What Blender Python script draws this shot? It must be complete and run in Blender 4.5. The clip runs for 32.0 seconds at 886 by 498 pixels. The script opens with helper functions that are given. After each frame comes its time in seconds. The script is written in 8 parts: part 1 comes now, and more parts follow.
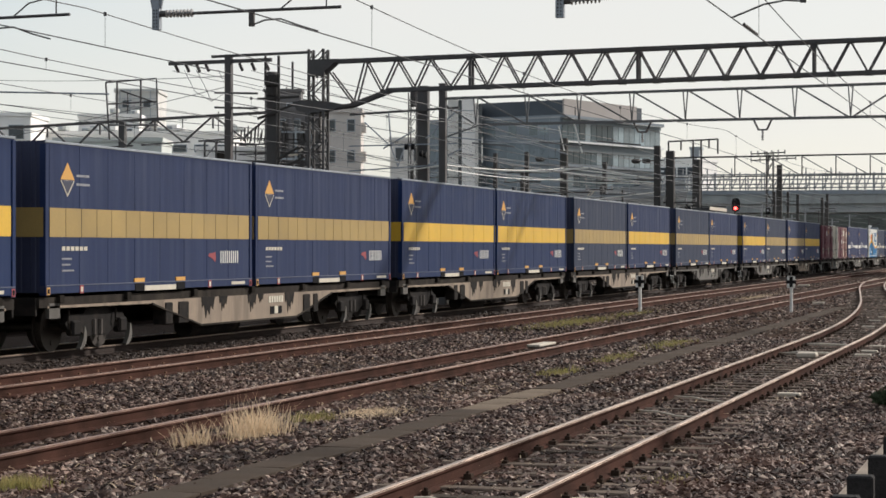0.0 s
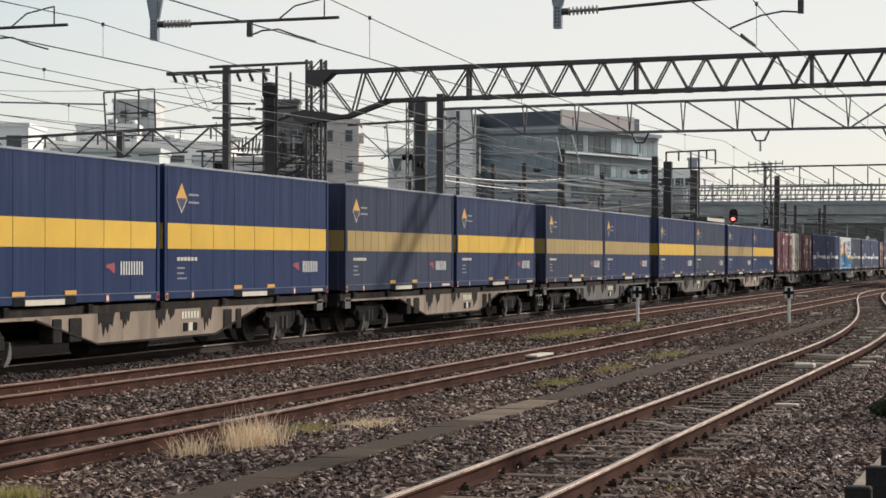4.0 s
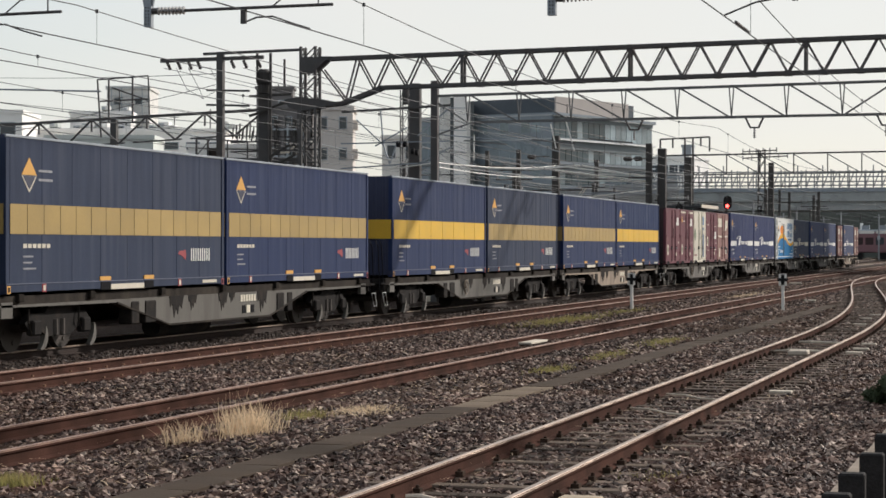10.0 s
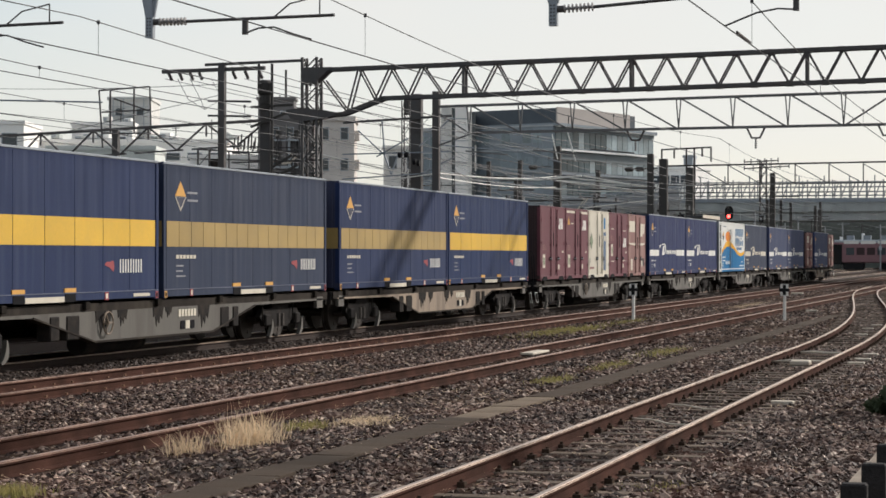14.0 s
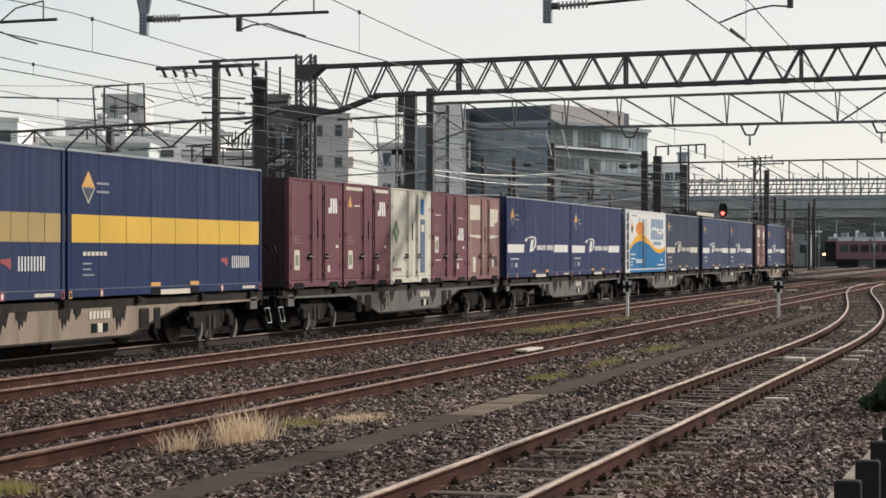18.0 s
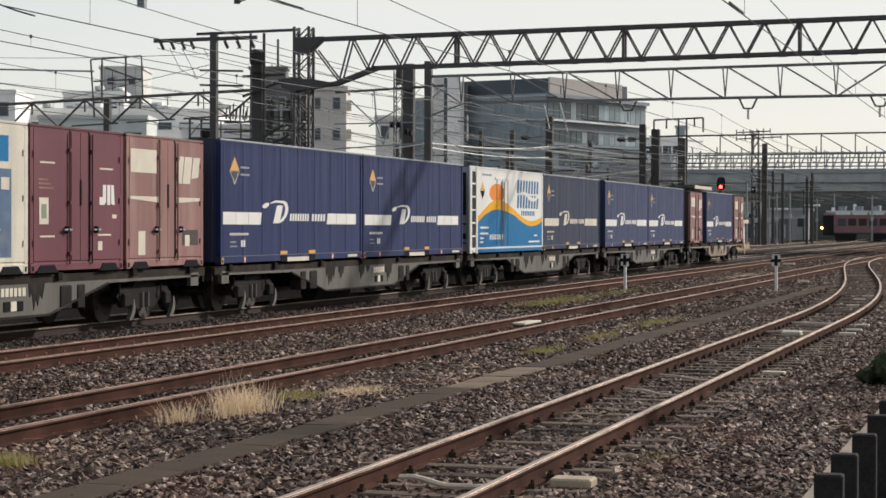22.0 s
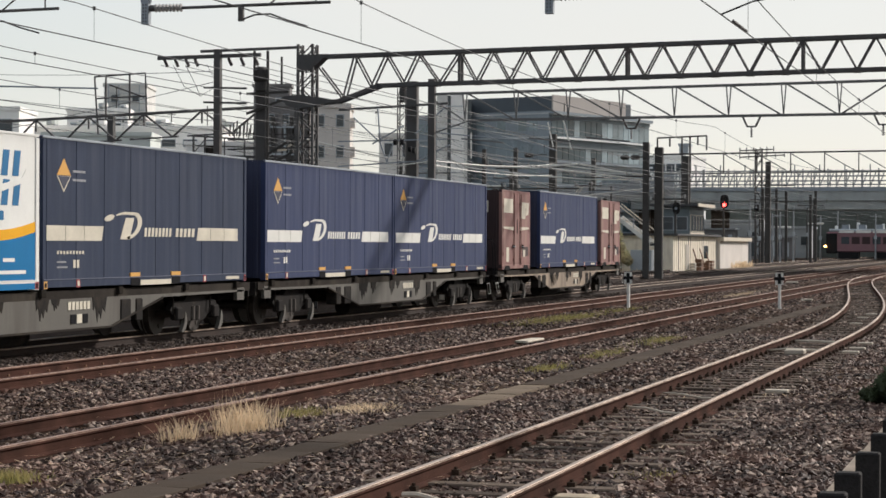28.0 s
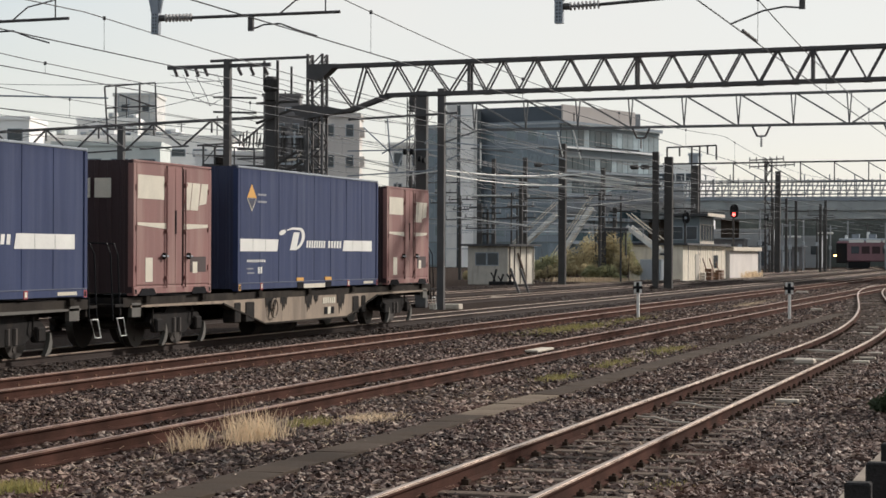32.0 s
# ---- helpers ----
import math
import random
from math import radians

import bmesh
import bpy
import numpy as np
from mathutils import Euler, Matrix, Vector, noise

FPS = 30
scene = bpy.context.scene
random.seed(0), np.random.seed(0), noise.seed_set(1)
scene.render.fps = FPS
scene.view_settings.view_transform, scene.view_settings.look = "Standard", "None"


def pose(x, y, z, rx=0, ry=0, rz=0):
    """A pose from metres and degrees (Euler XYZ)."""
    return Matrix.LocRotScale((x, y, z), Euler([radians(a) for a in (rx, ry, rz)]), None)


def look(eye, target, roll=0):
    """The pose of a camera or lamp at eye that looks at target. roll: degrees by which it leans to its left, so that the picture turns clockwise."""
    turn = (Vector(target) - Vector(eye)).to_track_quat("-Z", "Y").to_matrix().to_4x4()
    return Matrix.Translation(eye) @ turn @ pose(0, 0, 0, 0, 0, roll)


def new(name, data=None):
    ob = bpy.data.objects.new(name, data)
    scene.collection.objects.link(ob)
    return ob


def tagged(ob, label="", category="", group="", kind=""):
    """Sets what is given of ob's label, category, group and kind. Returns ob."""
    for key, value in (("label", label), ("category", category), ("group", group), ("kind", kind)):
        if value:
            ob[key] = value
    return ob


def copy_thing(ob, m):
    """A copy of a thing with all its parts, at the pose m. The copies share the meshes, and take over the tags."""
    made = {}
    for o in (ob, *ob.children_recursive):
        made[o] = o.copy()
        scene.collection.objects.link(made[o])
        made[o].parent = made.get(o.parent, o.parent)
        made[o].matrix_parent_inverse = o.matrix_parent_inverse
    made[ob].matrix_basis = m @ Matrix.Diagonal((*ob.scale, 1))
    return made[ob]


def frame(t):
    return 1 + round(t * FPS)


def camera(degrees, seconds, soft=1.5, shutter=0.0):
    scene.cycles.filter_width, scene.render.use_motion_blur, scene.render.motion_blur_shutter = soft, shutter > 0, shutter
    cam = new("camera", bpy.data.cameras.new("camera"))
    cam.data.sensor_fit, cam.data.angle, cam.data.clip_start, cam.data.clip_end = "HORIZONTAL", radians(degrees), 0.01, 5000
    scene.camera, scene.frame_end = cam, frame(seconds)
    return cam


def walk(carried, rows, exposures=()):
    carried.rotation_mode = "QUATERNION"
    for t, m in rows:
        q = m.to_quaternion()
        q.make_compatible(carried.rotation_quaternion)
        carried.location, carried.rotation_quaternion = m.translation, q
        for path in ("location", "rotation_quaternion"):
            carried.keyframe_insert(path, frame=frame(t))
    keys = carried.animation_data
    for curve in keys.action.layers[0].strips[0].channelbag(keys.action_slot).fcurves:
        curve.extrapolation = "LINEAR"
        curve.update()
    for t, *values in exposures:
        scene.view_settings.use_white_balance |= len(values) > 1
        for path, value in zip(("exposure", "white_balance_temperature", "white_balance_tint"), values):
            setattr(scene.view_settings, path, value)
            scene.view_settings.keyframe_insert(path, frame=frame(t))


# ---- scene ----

# ---- camera: held by hand at one spot beside the yard, panning slightly ----
EYE_Z = 1.96


def hand_pose(yaw, pitch, roll):
    return pose(0, 0, EYE_Z, 0, 0, yaw) @ pose(0, 0, 0, 90 + pitch) @ pose(0, 0, 0, 0, 0, roll)


# seconds, yaw to the left of the track's direction, pitch, roll
CAMERA_ROWS = [
    (0, 16.125, -0.019, 0.052), (0.5, 16.149, -0.004, -0.001), (1, 16.174, 0.063, -0.011),
    (1.5, 16.128, 0.172, -0.017), (2, 16.118, 0.233, 0.004), (2.5, 16.152, 0.263, 0.026),
    (3, 16.113, 0.272, 0.070), (3.5, 16.070, 0.266, 0.121), (5.5, 16.027, 0.284, -0.046),
    (6, 15.943, 0.288, 0.054), (6.5, 15.883, 0.156, 0.115), (7, 15.842, 0.068, 0.163),
    (7.5, 15.847, 0.069, 0.155), (8, 15.832, 0.069, 0.142), (8.5, 15.830, 0.026, 0.106),
    (9, 15.878, -0.084, 0.078), (9.5, 15.915, -0.114, 0.035), (10, 15.904, -0.084, 0.082),
    (10.5, 15.905, -0.046, 0.152), (11, 15.913, -0.022, 0.197), (11.5, 15.849, 0.016, 0.152),
    (12, 15.863, 0.059, 0.082), (12.5, 15.856, 0.084, 0.047), (13, 15.845, 0.119, 0.016),
    (13.5, 15.904, 0.202, 0.024), (14, 15.946, 0.201, 0.039), (14.5, 15.929, 0.110, 0.133),
    (16.5, 15.798, 0.129, 0.180), (17, 15.787, 0.098, 0.071), (17.5, 15.813, 0.087, 0.014),
    (18, 15.786, 0.120, 0.047), (18.5, 15.724, 0.070, 0.171), (19, 15.746, -0.063, 0.245),
    (19.5, 15.832, -0.183, 0.199), (20, 15.864, -0.276, 0.241), (20.5, 15.768, -0.318, 0.279),
    (21, 15.726, -0.439, 0.230), (21.5, 15.730, -0.578, 0.186), (22, 15.726, -0.611, 0.147),
    (22.5, 15.745, -0.628, 0.238), (23, 15.747, -0.614, 0.317), (23.5, 15.717, -0.575, 0.362),
    (24, 15.716, -0.487, 0.340), (24.5, 15.755, -0.385, 0.325), (25, 15.770, -0.346, 0.242),
    (25.5, 15.804, -0.369, 0.235), (27.5, 15.858, -0.262, 0.316), (28, 15.817, -0.135, 0.244),
    (28.5, 15.827, -0.043, 0.167), (29, 15.832, -0.014, 0.187), (29.5, 15.874, -0.019, 0.205),
    (30, 15.923, -0.040, 0.213), (30.5, 15.991, -0.029, 0.305), (31, 15.998, 0.006, 0.340),
    (31.5, 16.030, 0.055, 0.289), (32, 16.079, 0.123, 0.250),
]
cam = camera(23.68, 32.0, soft=1.6)
walk(cam, [(t, hand_pose(a, b, c)) for t, a, b, c in CAMERA_ROWS], exposures=[(0.0, 0.0), (32.0, 0.0)])

# ---- world, sun ----
SUN_WAY = Vector((0.50, 0.72, 0.475)).normalized()
world = bpy.data.worlds.new("world")
scene.world = world
world.use_nodes = True
wn, wl = world.node_tree.nodes, world.node_tree.links
sky = wn.new("ShaderNodeTexSky")
sky.sky_type, sky.sun_disc = "NISHITA", False
sky.sun_elevation = math.asin(SUN_WAY.z)
sky.sun_rotation = math.atan2(SUN_WAY.x, SUN_WAY.y)
sky.air_density, sky.dust_density, sky.ozone_density = 1.0, 1.2, 1.5
# thin high cloud that whitens most of the sky
co = wn.new("ShaderNodeTexCoord")
cn = wn.new("ShaderNodeTexNoise")
cn.inputs["Scale"].default_value, cn.inputs["Detail"].default_value = 2.2, 5.0
mp = wn.new("ShaderNodeMapping")
mp.inputs["Scale"].default_value = (1.0, 1.0, 3.0)
cr = wn.new("ShaderNodeMapRange")
cr.inputs["From Min"].default_value, cr.inputs["From Max"].default_value = 0.30, 0.70
cr.inputs["To Min"].default_value, cr.inputs["To Max"].default_value = -0.26, 0.22
# haze is thickest low down and round the sun
dot = wn.new("ShaderNodeVectorMath")
dot.operation = "DOT_PRODUCT"
dot.inputs[1].default_value = (SUN_WAY.x, SUN_WAY.y, SUN_WAY.z - 0.75)
hz = wn.new("ShaderNodeMapRange")
hz.inputs["From Min"].default_value, hz.inputs["From Max"].default_value = 0.26, 0.68
hz.inputs["To Min"].default_value, hz.inputs["To Max"].default_value = 0.50, 0.96
sm = wn.new("ShaderNodeMath")
sm.operation, sm.use_clamp = "ADD", True
wl.new(co.outputs["Generated"], dot.inputs[0])
wl.new(dot.outputs["Value"], hz.inputs["Value"])
wl.new(hz.outputs["Result"], sm.inputs[0])
wl.new(cr.outputs["Result"], sm.inputs[1])
mx = wn.new("ShaderNodeMix")
mx.data_type = "RGBA"
mx.inputs["B"].default_value = (6.60, 6.50, 6.24, 1)
wl.new(co.outputs["Generated"], mp.inputs["Vector"])
wl.new(mp.outputs["Vector"], cn.inputs["Vector"])
wl.new(cn.outputs["Fac"], cr.inputs["Value"])
wl.new(sm.outputs[0], mx.inputs["Factor"])
wl.new(sky.outputs["Color"], mx.inputs["A"])
wl.new(mx.outputs["Result"], wn["Background"].inputs["Color"])
wn["Background"].inputs["Strength"].default_value = 0.13
sun = new("sun", bpy.data.lights.new("sun", "SUN"))
sun.data.energy, sun.data.angle, sun.data.color = 4.05, radians(2.6), (1.0, 0.925, 0.86)
sun.matrix_world = look((0, 0, 80), Vector((0, 0, 80)) - SUN_WAY)


# ---- materials ----
MATS = {}


def translucent(m):
    """Half of the light passes through thin leaves and blades."""
    n, l = m.node_tree.nodes, m.node_tree.links
    bs, out = n["Principled BSDF"], n["Material Output"]
    tr = n.new("ShaderNodeBsdfTranslucent")
    l.new(bs.inputs["Base Color"].links[0].from_socket, tr.inputs["Color"])
    ms = n.new("ShaderNodeMixShader")
    ms.inputs["Fac"].default_value = 0.5
    l.new(bs.outputs[0], ms.inputs[1])
    l.new(tr.outputs[0], ms.inputs[2])
    l.new(ms.outputs[0], out.inputs["Surface"])
    return m


def mat(name, col, rough=0.6, metal=0.0, var=0.25, scale=3.0, fine=60.0, bump=0.15, dirt=None, dirt_amount=0.0,
        streak=0.0, emit=0.0, spec=0.5, per_object=0.0, folds=0.0):
    """A painted or raw surface: colour varied at two scales, dirt patches, vertical streaks, fine relief."""
    if name in MATS:
        return MATS[name]
    m = bpy.data.materials.new(name)
    m.use_nodes = True
    n, l = m.node_tree.nodes, m.node_tree.links
    b = n["Principled BSDF"]
    b.inputs["Metallic"].default_value = metal
    b.inputs["Specular IOR Level"].default_value = spec
    tc = n.new("ShaderNodeTexCoord")
    big, small = n.new("ShaderNodeTexNoise"), n.new("ShaderNodeTexNoise")
    big.inputs["Scale"].default_value, big.inputs["Detail"].default_value = scale, 6
    small.inputs["Scale"].default_value, small.inputs["Detail"].default_value = fine, 3
    for q in (big, small):
        l.new(tc.outputs["Object"], q.inputs["Vector"])
    add = n.new("ShaderNodeMath")
    add.operation = "ADD"
    l.new(big.outputs["Fac"], add.inputs[0])
    half = n.new("ShaderNodeMath")
    half.operation, half.inputs[1].default_value = "MULTIPLY", 0.6
    l.new(small.outputs["Fac"], half.inputs[0])
    l.new(half.outputs[0], add.inputs[1])
    ramp = n.new("ShaderNodeMapRange")
    ramp.inputs["From Min"].default_value, ramp.inputs["From Max"].default_value = 0.5, 1.1
    ramp.inputs["To Min"].default_value, ramp.inputs["To Max"].default_value = 1 - var, 1 + var
    l.new(add.outputs[0], ramp.inputs["Value"])
    last = ramp.outputs["Result"]
    if per_object:
        oi = n.new("ShaderNodeObjectInfo")
        orr = n.new("ShaderNodeMapRange")
        orr.inputs["To Min"].default_value, orr.inputs["To Max"].default_value = 1 - per_object, 1 + per_object
        l.new(oi.outputs["Random"], orr.inputs["Value"])
        mu = n.new("ShaderNodeMath")
        mu.operation = "MULTIPLY"
        l.new(last, mu.inputs[0])
        l.new(orr.outputs["Result"], mu.inputs[1])
        last = mu.outputs[0]
    tint = n.new("ShaderNodeVectorMath")
    tint.operation = "SCALE"
    tint.inputs[0].default_value = col
    l.new(last, tint.inputs["Scale"])
    colour = tint.outputs["Vector"]
    if dirt:
        dn = n.new("ShaderNodeTexNoise")
        dn.inputs["Scale"].default_value, dn.inputs["Detail"].default_value = scale * 0.7, 8
        if streak:
            mpp = n.new("ShaderNodeMapping")
            mpp.inputs["Scale"].default_value = (streak, streak, 0.35)
            l.new(tc.outputs["Object"], mpp.inputs["Vector"])
            l.new(mpp.outputs["Vector"], dn.inputs["Vector"])
        else:
            l.new(tc.outputs["Object"], dn.inputs["Vector"])
        dr = n.new("ShaderNodeMapRange")
        dr.inputs["From Min"].default_value, dr.inputs["From Max"].default_value = 0.48, 0.78
        dr.inputs["To Max"].default_value = dirt_amount
        l.new(dn.outputs["Fac"], dr.inputs["Value"])
        mix = n.new("ShaderNodeMix")
        mix.data_type = "RGBA"
        mix.inputs["B"].default_value = (*dirt, 1)
        l.new(dr.outputs["Result"], mix.inputs["Factor"])
        l.new(colour, mix.inputs["A"])
        colour = mix.outputs["Result"]
    l.new(colour, b.inputs["Base Color"])
    rr = n.new("ShaderNodeMapRange")
    rr.inputs["To Min"].default_value, rr.inputs["To Max"].default_value = max(rough - 0.12, 0.04), min(rough + 0.15, 1)
    l.new(big.outputs["Fac"], rr.inputs["Value"])
    l.new(rr.outputs["Result"], b.inputs["Roughness"])
    if bump:
        bp = n.new("ShaderNodeBump")
        bp.inputs["Strength"].default_value, bp.inputs["Distance"].default_value = bump, 0.01
        l.new(small.outputs["Fac"], bp.inputs["Height"])
        l.new(bp.outputs["Normal"], b.inputs["Normal"])
    if folds:
        # upright creases, deeper towards the top edge from which the side hangs
        fm, fn = n.new("ShaderNodeMapping"), n.new("ShaderNodeTexNoise")
        fm.inputs["Scale"].default_value = (0.2, 1.0, 0.16)
        fn.inputs["Scale"].default_value, fn.inputs["Detail"].default_value = 2.6, 1.5
        l.new(tc.outputs["Object"], fm.inputs["Vector"])
        l.new(fm.outputs["Vector"], fn.inputs["Vector"])
        fz, fr, fx, fb = n.new("ShaderNodeSeparateXYZ"), n.new("ShaderNodeMapRange"), n.new("ShaderNodeMath"), n.new("ShaderNodeBump")
        l.new(tc.outputs["Object"], fz.inputs["Vector"])
        fr.inputs["From Min"].default_value, fr.inputs["From Max"].default_value = 0.6, 2.6
        fr.inputs["To Min"].default_value, fr.inputs["To Max"].default_value = 0.25, 1.0
        l.new(fz.outputs["Z"], fr.inputs["Value"])
        fx.operation = "MULTIPLY"
        l.new(fn.outputs["Fac"], fx.inputs[0])
        l.new(fr.outputs["Result"], fx.inputs[1])
        fb.inputs["Strength"].default_value, fb.inputs["Distance"].default_value = folds, 0.16
        l.new(fx.outputs[0], fb.inputs["Height"])
        if bump:
            l.new(bp.outputs["Normal"], fb.inputs["Normal"])
        l.new(fb.outputs["Normal"], b.inputs["Normal"])
    if emit:
        b.inputs["Emission Color"].default_value = (*col, 1)
        b.inputs["Emission Strength"].default_value = emit
    MATS[name] = m
    return m


RUST = (0.10, 0.045, 0.025)
M_rail = mat("rusty_rail", (0.064, 0.031, 0.023), 0.95, 0.0, 0.5, 2.0, 80, 0.3, (0.028, 0.016, 0.012), 0.9, spec=0.04)
M_rail_dark = mat("oily_dark_rail", (0.030, 0.019, 0.015), 0.8, 0.0, 0.35, 2.0, 80, 0.3, spec=0.2)
M_railtop = mat("worn_rail_top", (0.43, 0.33, 0.26), 0.40, 0.85, 0.25, 3.0, 90, 0.1)
M_railtop_dull = mat("dull_rail_top", (0.28, 0.175, 0.130), 0.5, 0.4, 0.4, 3.0, 90, 0.1, (0.10, 0.055, 0.040), 0.7)
M_sleeper = mat("weathered_sleeper", (0.108, 0.082, 0.063), 0.95, 0, 0.4, 4.0, 40, 0.5, per_object=0.45, spec=0.1)
M_concrete = mat("dirty_concrete", (0.082, 0.064, 0.050), 0.95, 0, 0.35, 1.5, 40, 0.4, (0.052, 0.037, 0.027), 0.8, per_object=0.12, spec=0.05)
M_pale = mat("pale_concrete", (0.60, 0.53, 0.43), 0.85, 0, 0.2, 3.0, 40, 0.2)
M_galv = mat("galvanised_steel", (0.27, 0.30, 0.33), 0.55, 0.4, 0.2, 2.0, 40, 0.1)
M_steel = mat("dark_steel", (0.066, 0.064, 0.063), 0.6, 0.2, 0.3, 2.0, 40, 0.15, RUST, 0.25)
M_fsteel = mat("weathered_grey_steel", (0.064, 0.060, 0.056), 0.7, 0.1, 0.25, 1.5, 20, 0.1, (0.06, 0.052, 0.047), 0.3, spec=0.2)
M_dull = mat("dull_galvanised_steel", (0.135, 0.135, 0.132), 0.65, 0.2, 0.25, 2.0, 40, 0.1)
M_wire = mat("wire", (0.045, 0.047, 0.05), 0.6, 0.0, 0.1, 2.0, 20, 0)
M_insul = mat("porcelain", (0.30, 0.29, 0.28), 0.25, 0, 0.1, 5, 30, 0)
M_blue_faded = mat("faded_blue_paint", (0.020, 0.034, 0.090), 0.55, 0, 0.16, 0.8, 30, 0.05, (0.048, 0.064, 0.120), 0.65, 7.0, spec=0.12, folds=0.3)
M_blue = mat("blue_paint", (0.011, 0.027, 0.088), 0.45, 0, 0.14, 0.8, 30, 0.05, (0.030, 0.052, 0.125), 0.5, 7.0, spec=0.14, folds=0.3)
M_grey_faded = mat("sun_bleached_grey_paint", (0.030, 0.042, 0.076), 0.6, 0, 0.16, 0.8, 30, 0.05, (0.062, 0.072, 0.105), 0.65, 7.0, spec=0.12, folds=0.3)
M_navy = mat("dark_blue_paint", (0.018, 0.029, 0.096), 0.5, 0, 0.14, 0.8, 30, 0.05, (0.042, 0.060, 0.145), 0.6, 7.0, spec=0.14, folds=0.3)
M_navy_pale = mat("chalky_blue_paint", (0.036, 0.050, 0.112), 0.55, 0, 0.14, 0.8, 30, 0.05, (0.078, 0.094, 0.155), 0.65, 7.0, spec=0.14, folds=0.3)
# navy for the end walls, with their shade put into the colour
M_end = mat("shaded_navy_end_paint", (0.020, 0.026, 0.060), 0.6, 0, 0.2, 1.0, 30, 0.05)
M_bgrey_end = mat("grey_unit_paint", (0.26, 0.27, 0.29), 0.6, 0, 0.2, 1.0, 30, 0.05)
M_yel = mat("yellow_band_paint", (0.70, 0.42, 0.028), 0.5, 0, 0.10, 1.2, 30, 0.03, (0.45, 0.29, 0.05), 0.35, per_object=0.04)
M_yel_f = mat("faded_yellow_band_paint", (0.37, 0.250, 0.072), 0.55, 0, 0.12, 1.2, 30, 0.03, (0.22, 0.16, 0.07), 0.4, per_object=0.05)
M_white = mat("white_marking", (0.72, 0.71, 0.66), 0.6, 0, 0.1, 2, 30, 0)
M_cream = mat("cream_marking", (0.62, 0.57, 0.46), 0.6, 0, 0.15, 2, 30, 0, (0.4, 0.36, 0.28), 0.4)
M_faint = mat("faint_grey_marking", (0.24, 0.25, 0.27), 0.6, 0, 0.3, 9, 60, 0)
M_lip = mat("worn_blue_grey_lip", (0.085, 0.10, 0.15), 0.5, 0, 0.3, 2, 30, 0)
M_red = mat("red_marking", (0.30, 0.035, 0.045), 0.6, 0, 0.15, 2, 30, 0)
M_orange = mat("orange_marking", (0.66, 0.34, 0.06), 0.6, 0, 0.1, 2, 30, 0)
M_seam = mat("dark_seam", (0.012, 0.012, 0.014), 0.9, 0, 0.1, 2, 30, 0, spec=0.08)
M_wagon = mat("dusty_grey_frame_paint", (0.098, 0.090, 0.076), 0.75, 0, 0.25, 1.3, 40, 0.15, (0.035, 0.028, 0.022), 0.8, 2.5)
M_wagon_b = mat("rust_stained_frame_paint", (0.28, 0.215, 0.155), 0.8, 0, 0.3, 1.3, 40, 0.15, (0.04, 0.028, 0.02), 0.8, 2.5)
M_bogie = mat("grimy_bogie_steel", (0.019, 0.017, 0.016), 0.9, 0.0, 0.4, 4, 40, 0.2, (0.060, 0.046, 0.035), 0.6, spec=0.10)
M_sidesill = mat("dusty_side_sill_paint", (0.036, 0.031, 0.027), 0.95, 0, 0.35, 1.3, 40, 0.15, (0.080, 0.068, 0.053), 0.75, 2.5, spec=0.05)
M_sill = mat("grimy_sill_paint", (0.024, 0.021, 0.018), 0.95, 0, 0.3, 1.3, 40, 0.15, (0.040, 0.033, 0.026), 0.5, 2.5, spec=0.03)
M_wheel = mat("brown_wheel_steel", (0.048, 0.038, 0.031), 0.55, 0.3, 0.3, 4, 40, 0.15)
M_maroon = mat("maroon_paint", (0.135, 0.038, 0.052), 0.55, 0, 0.18, 1.2, 30, 0.08, (0.17, 0.07, 0.075), 0.4, 3.0, spec=0.25)
M_maroon_f = mat("chalky_maroon_paint", (0.215, 0.092, 0.080), 0.65, 0, 0.18, 1.2, 30, 0.08, (0.36, 0.24, 0.195), 0.7, 3.0)
# darker copy of the maroon: the end walls' shade is in the colour
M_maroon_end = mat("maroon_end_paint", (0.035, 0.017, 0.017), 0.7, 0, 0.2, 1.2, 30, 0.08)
M_ivory = mat("ivory_paint", (0.60, 0.56, 0.46), 0.6, 0, 0.15, 1.2, 30, 0.05, (0.32, 0.27, 0.19), 0.6, 3.0)
M_rwhite = mat("gloss_white_paint", (0.78, 0.78, 0.74), 0.4, 0, 0.06, 1.2, 30, 0.02, (0.5, 0.5, 0.46), 0.25, 3.0)
M_rblue = mat("sky_blue_paint", (0.008, 0.158, 0.36), 0.5, 0, 0.1, 1.2, 30, 0.02, (0.015, 0.14, 0.36), 0.3, 7.0, spec=0.12)
M_ryel = mat("golden_wave_paint", (0.78, 0.39, 0.018), 0.55, 0, 0.08, 1.2, 30, 0.02, spec=0.12)
M_sunpaint = mat("orange_sun_paint", (0.74, 0.24, 0.035), 0.55, 0, 0.12, 1.2, 30, 0.02, spec=0.12)
M_rlogo = mat("teal_blue_lettering_paint", (0.03, 0.16, 0.33), 0.5, 0, 0.1, 1.2, 30, 0.02, spec=0.15)
M_glow_red = mat("lit_red_signal_lens", (1.0, 0.06, 0.05), 0.4, emit=9.0, bump=0)
M_glow_amber = mat("lit_amber_lamp", (1.0, 0.48, 0.16), 0.4, emit=12.0, bump=0)
M_black = mat("black_enamel", (0.012, 0.012, 0.013), 0.6, 0, 0.2, 3, 30, 0.05, spec=0.15)
M_slate = mat("dark_slate_marking", (0.085, 0.095, 0.11), 0.6, 0, 0.2, 4, 30, 0)
M_strip = mat("weathered_blue_strip", (0.045, 0.10, 0.19), 0.6, 0, 0.3, 3, 30, 0, (0.3, 0.3, 0.27), 0.5)
